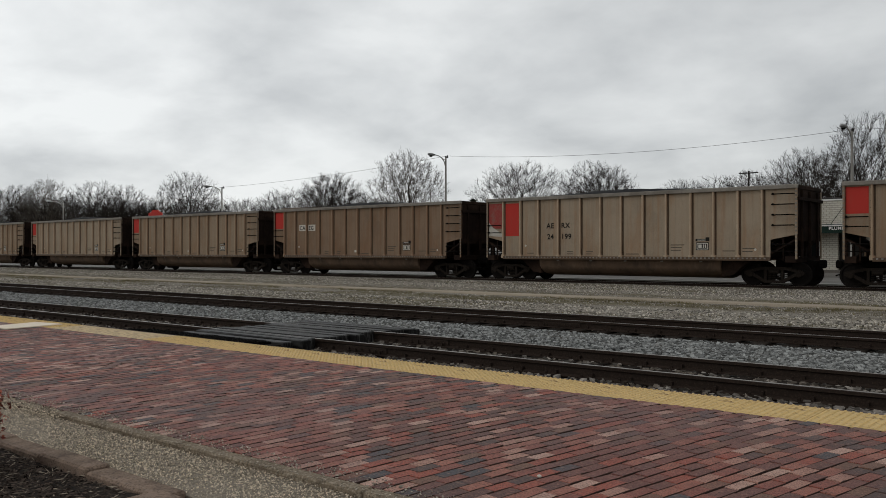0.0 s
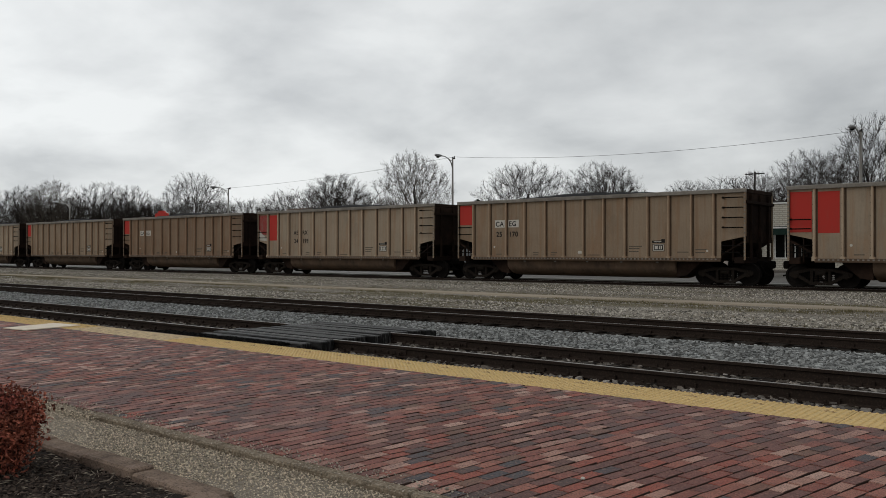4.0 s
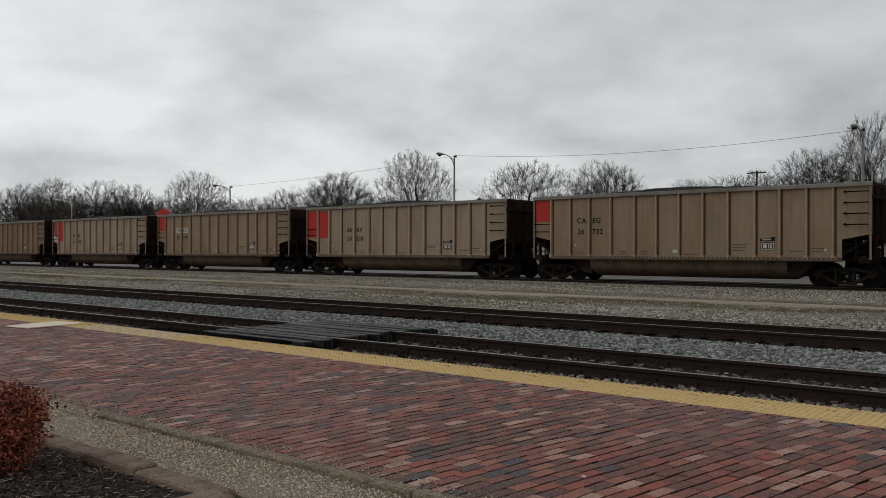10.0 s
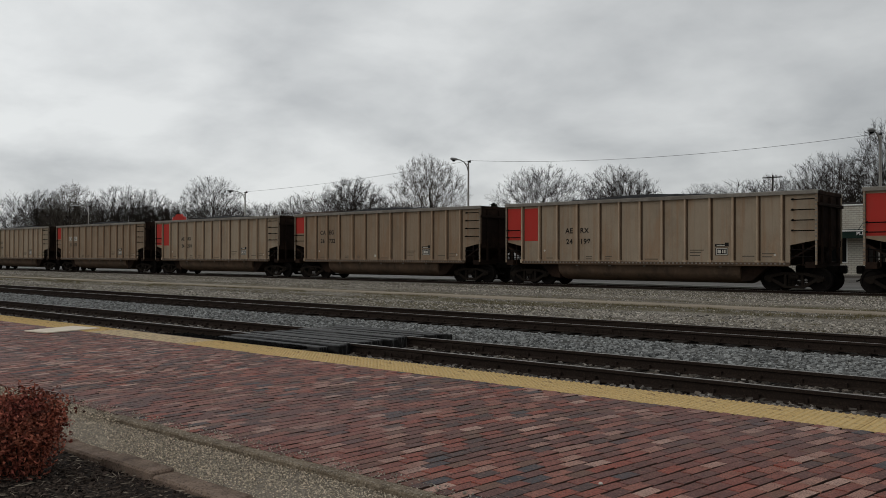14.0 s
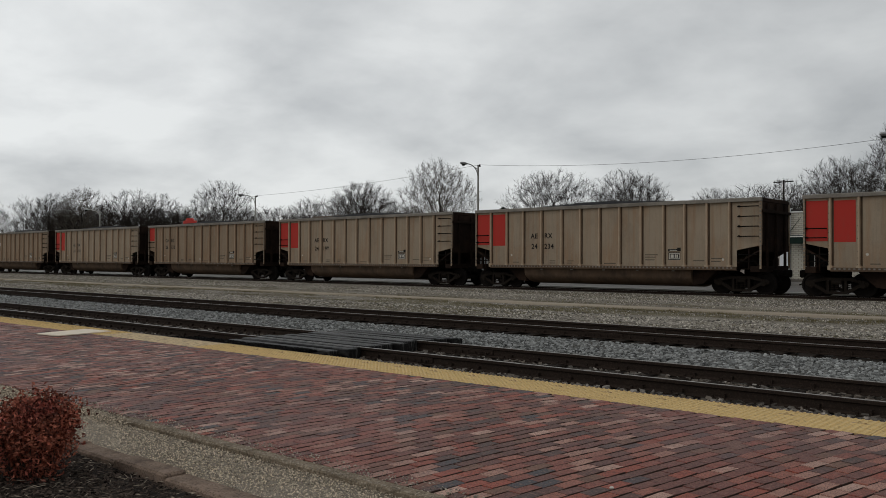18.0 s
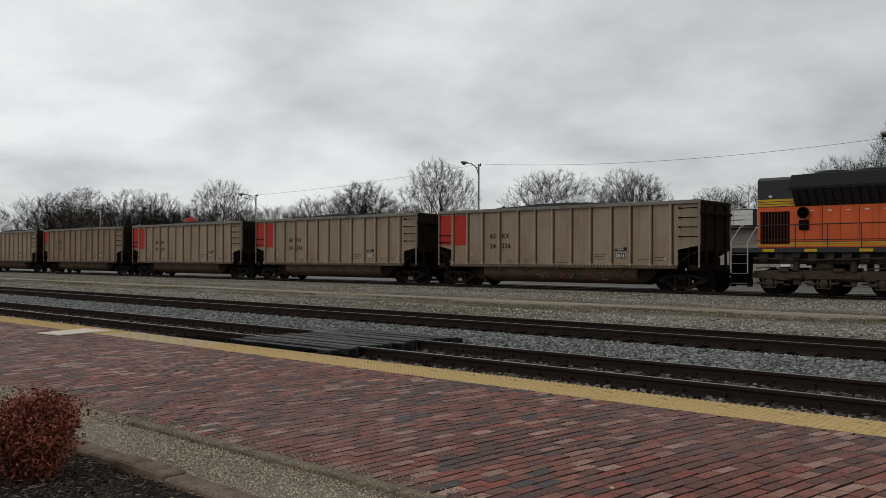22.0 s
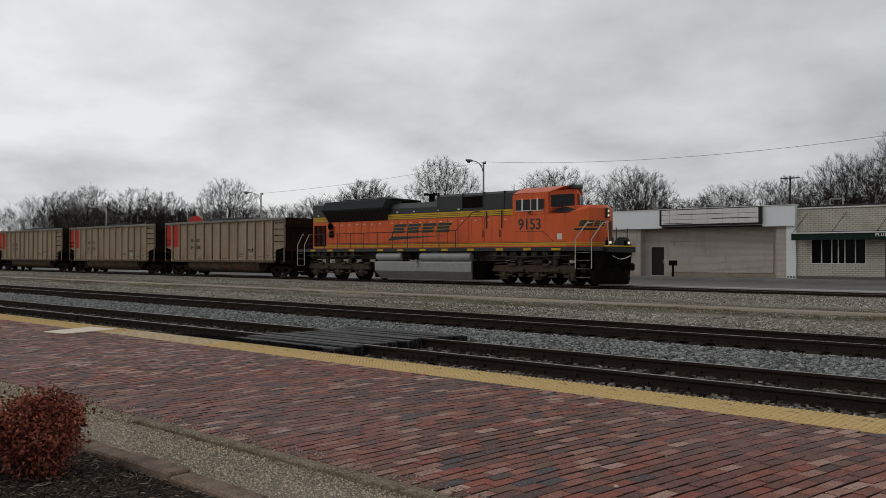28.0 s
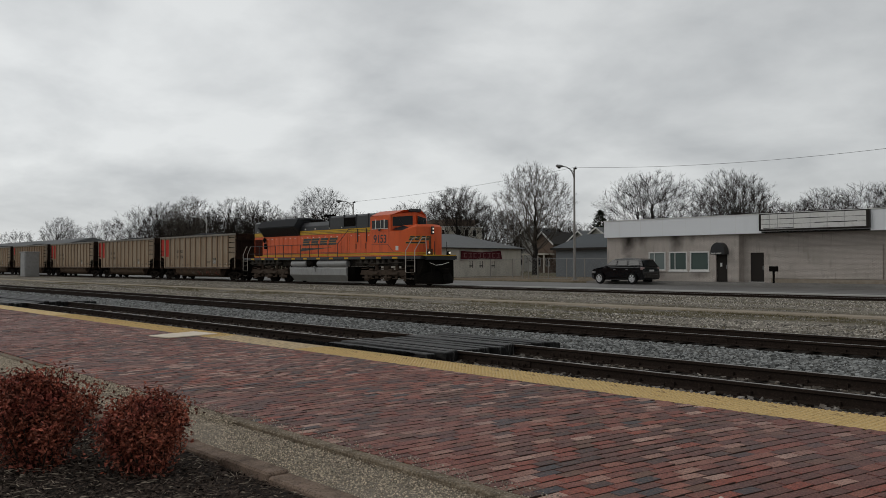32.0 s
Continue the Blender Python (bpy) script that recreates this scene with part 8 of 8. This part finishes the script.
pebble = tagged(part("pebble", Shape().lathe([(0.002, -0.006), (0.011, -0.003), (0.015, 0.004), (0.009, 0.011), (0.002, 0.013)], (-2.55, 3.85, ZP + 0.004), "z", 10), material("white_pebble", (0.6, 0.56, 0.5), 0.7)), "single white pebble lying on the bricks", "pebble")


# ---- paving bricks: long side across the platform, laid in running bond ----
def brick_material():
    """Fired clay in reds, plums and greys that change from brick to brick."""
    out = []
    for src in ("object", "island"):
        mat = material("clay_brick_" + src, (0.2, 0.09, 0.07), 0.6, spec=0.19, bump=[(70, 0.45, 0.004), (14, 0.3, 0.004)])
        nt = mat.node_tree
        n, l = nt.nodes, nt.links
        bs = n["Principled BSDF"]
        rnd = n.new("ShaderNodeObjectInfo").outputs["Random"] if src == "object" else n.new("ShaderNodeNewGeometry").outputs["Random Per Island"]
        ramp = n.new("ShaderNodeValToRGB")
        ramp.color_ramp.interpolation = "CONSTANT"
        cols = [(0.00, (0.255, 0.082, 0.060)), (0.15, (0.170, 0.072, 0.060)), (0.30, (0.345, 0.130, 0.092)), (0.42, (0.128, 0.060, 0.050)), (0.54, (0.330, 0.082, 0.052)), (0.63, (0.092, 0.060, 0.055)), (0.72, (0.430, 0.235, 0.180)), (0.82, (0.185, 0.096, 0.066)), (0.91, (0.066, 0.068, 0.077)), (0.955, (0.54, 0.34, 0.27))]
        e = ramp.color_ramp.elements
        for k, (p, c) in enumerate(cols):
            el = e[k] if k < 2 else e.new(p)
            el.position, el.color = p, (*c, 1)
        l.new(rnd, ramp.inputs[0])
        geo = n.new("ShaderNodeNewGeometry")
        colour = ramp.outputs[0]
        for scale, lo, hi, col, amount in ((0.42, 0.49, 0.62, (0.20, 0.128, 0.125), 0.30), (0.55, 0.52, 0.64, (0.29, 0.068, 0.045), 0.30), (45, 0.52, 0.64, (0.42, 0.22, 0.16), 0.35), (105, 0.50, 0.58, (0.028, 0.014, 0.011), 0.6), (1.1, 0.47, 0.68, (0.095, 0.050, 0.043), 0.25), (9, 0.52, 0.72, (0.06, 0.032, 0.025), 0.35)):
            t = n.new("ShaderNodeTexNoise")
            t.inputs["Scale"].default_value, t.inputs["Detail"].default_value = scale, 4
            l.new(geo.outputs["Position"], t.inputs["Vector"])
            r = n.new("ShaderNodeMapRange")
            r.inputs["From Min"].default_value, r.inputs["From Max"].default_value, r.inputs["To Max"].default_value = lo, hi, amount
            l.new(t.outputs["Fac"], r.inputs["Value"])
            mx = n.new("ShaderNodeMix")
            mx.data_type = "RGBA"
            l.new(r.outputs[0], mx.inputs["Factor"])
            l.new(colour, mx.inputs["A"])
            mx.inputs["B"].default_value = (*col, 1)
            colour = mx.outputs["Result"]
        l.new(colour, bs.inputs["Base Color"])
        out.append(mat)
    return out


def lay_bricks():
    single, joined = brick_material()
    me = Shape().box(-0.0462, 0.0462, -0.1008, 0.1008, -0.05, 0.0, 0.003).mesh("brick", 0)
    grime = material("grimy_brick_edge", (0.058, 0.037, 0.030), 0.95, spec=0.05)
    me.materials.append(single)
    me.materials.append(grime)
    for p in me.polygons:
        p.material_index = 1 if abs(p.center.x) > 0.042 else 0
    unit = Shape().box(-0.0462, 0.0462, -0.1008, 0.1008, -0.03, 0.0, 0.003)
    flat = Shape().box(-0.0462, 0.0462, -0.1008, 0.1008, -0.03, 0.0)
    v, f, edge = [], [], []
    tops = {id(q): [1 if abs(sum(q.v[i][0] for i in g)) / len(g) > 0.042 else 0 for g in q.f] for q in (unit, flat)}
    wide, long_ = 0.0995, 0.204
    lean = lambda x: 0.14 * min(1.0, max(-1.0, (x + 4.5) / 4.0)) + 0.03
    bow = lambda y: 0.23 * max(0.0, (y - 3.06) / 3.54) ** 2.4       # the courses bend towards the track
    turn = lambda y: -math.degrees(math.atan(0.23 * 2.4 / 3.54 * max(0.0, (y - 3.06) / 3.54) ** 1.4))
    courses = int((8 + 90) / wide)
    made = 0
    for i in range(courses):
        x = 5.0 - wide * i
        off = (0.5 * (i % 2)) * long_ + 0.012 * RNG.standard_normal()
        j = 0
        while True:
            y = 3.16 + off - long_ * 0.5 + long_ * j
            j += 1
            if y - 0.1008 > 6.595:
                break
            y0, y1 = max(y - 0.1008, 3.062), min(y + 0.1008, 6.610)
            if y1 - y0 < 0.012:
                continue
            z = ZP + 0.0012 * RNG.standard_normal() + 0.014 * noise.noise((x * 0.55, y * 0.6, 2.0)) * min(1, (y - 3.06) * 2, max(0, (6.5 - y) * 0.8))
            a = 0.8 * RNG.standard_normal() + turn(y) - math.degrees(math.atan(lean(x)))
            tilt = 0.7 * RNG.standard_normal(), 0.7 * RNG.standard_normal()
            cx, cy = x + bow(y) + lean(x) * (y - 3.06) + 0.0022 * RNG.standard_normal() + 0.020 * noise.noise((x * 0.35, y * 0.5, 9.0)), (y0 + y1) / 2
            sy = (y1 - y0) / 0.2016
            sx = 1 + (0.035 * (y - 3.06) if -8.5 < x < -0.5 else 0)
            if -4.2 < x < -1.4 and 3.5 < y < 4.9 and sy > 0.99 and made < 300:
                part("brick", me, None, platform, m=pose(cx, cy, z, *tilt, a))
                made += 1
                continue
            m = Matrix.Translation((cx, cy, z)) @ Euler((radians(tilt[0]), radians(tilt[1]), radians(a))).to_matrix().to_4x4() @ Matrix.Diagonal((sx, sy, 1, 1))
            src = unit if x > -14 else flat
            n = len(v)
            v += [tuple(m @ Vector(p)) for p in src.v]
            f += [tuple(q + n for q in g) for g in src.f]
            edge += tops[id(src)]
    me2 = bpy.data.meshes.new("paving_bricks")
    me2.from_pydata(v, [], f)
    me2.materials.append(joined)
    me2.materials.append(grime)
    me2.polygons.foreach_set("material_index", edge)
    tagged(part("paving_bricks", me2, None, platform), kind="stuff")


lay_bricks()


# ---- what moves ----
def motions():
    steps = [2.0 * i for i in range(17)]
    for k, c in CARS.items():
        walk(c, [(t, pose(train_x(t) + PITCH * k, NEAR_Y, RAIL_Z)) for t in steps])
    walk(LOCO, [(t, pose(train_x(t) + PITCH * 4 + LOCO_GAP, NEAR_Y - 0.04, RAIL_Z)) for t in steps])
    # wheels roll with the train
    turns = [round(4 * i / 30, 4) for i in range(241)]
    for ob, x, r in WHEELSETS:
        walk(ob, [(min(t, 32.0), pose(x, 0, r, 0, math.degrees((train_x(t) - train_x(0)) / r), 0)) for t in turns if t <= 32.0])


motions()
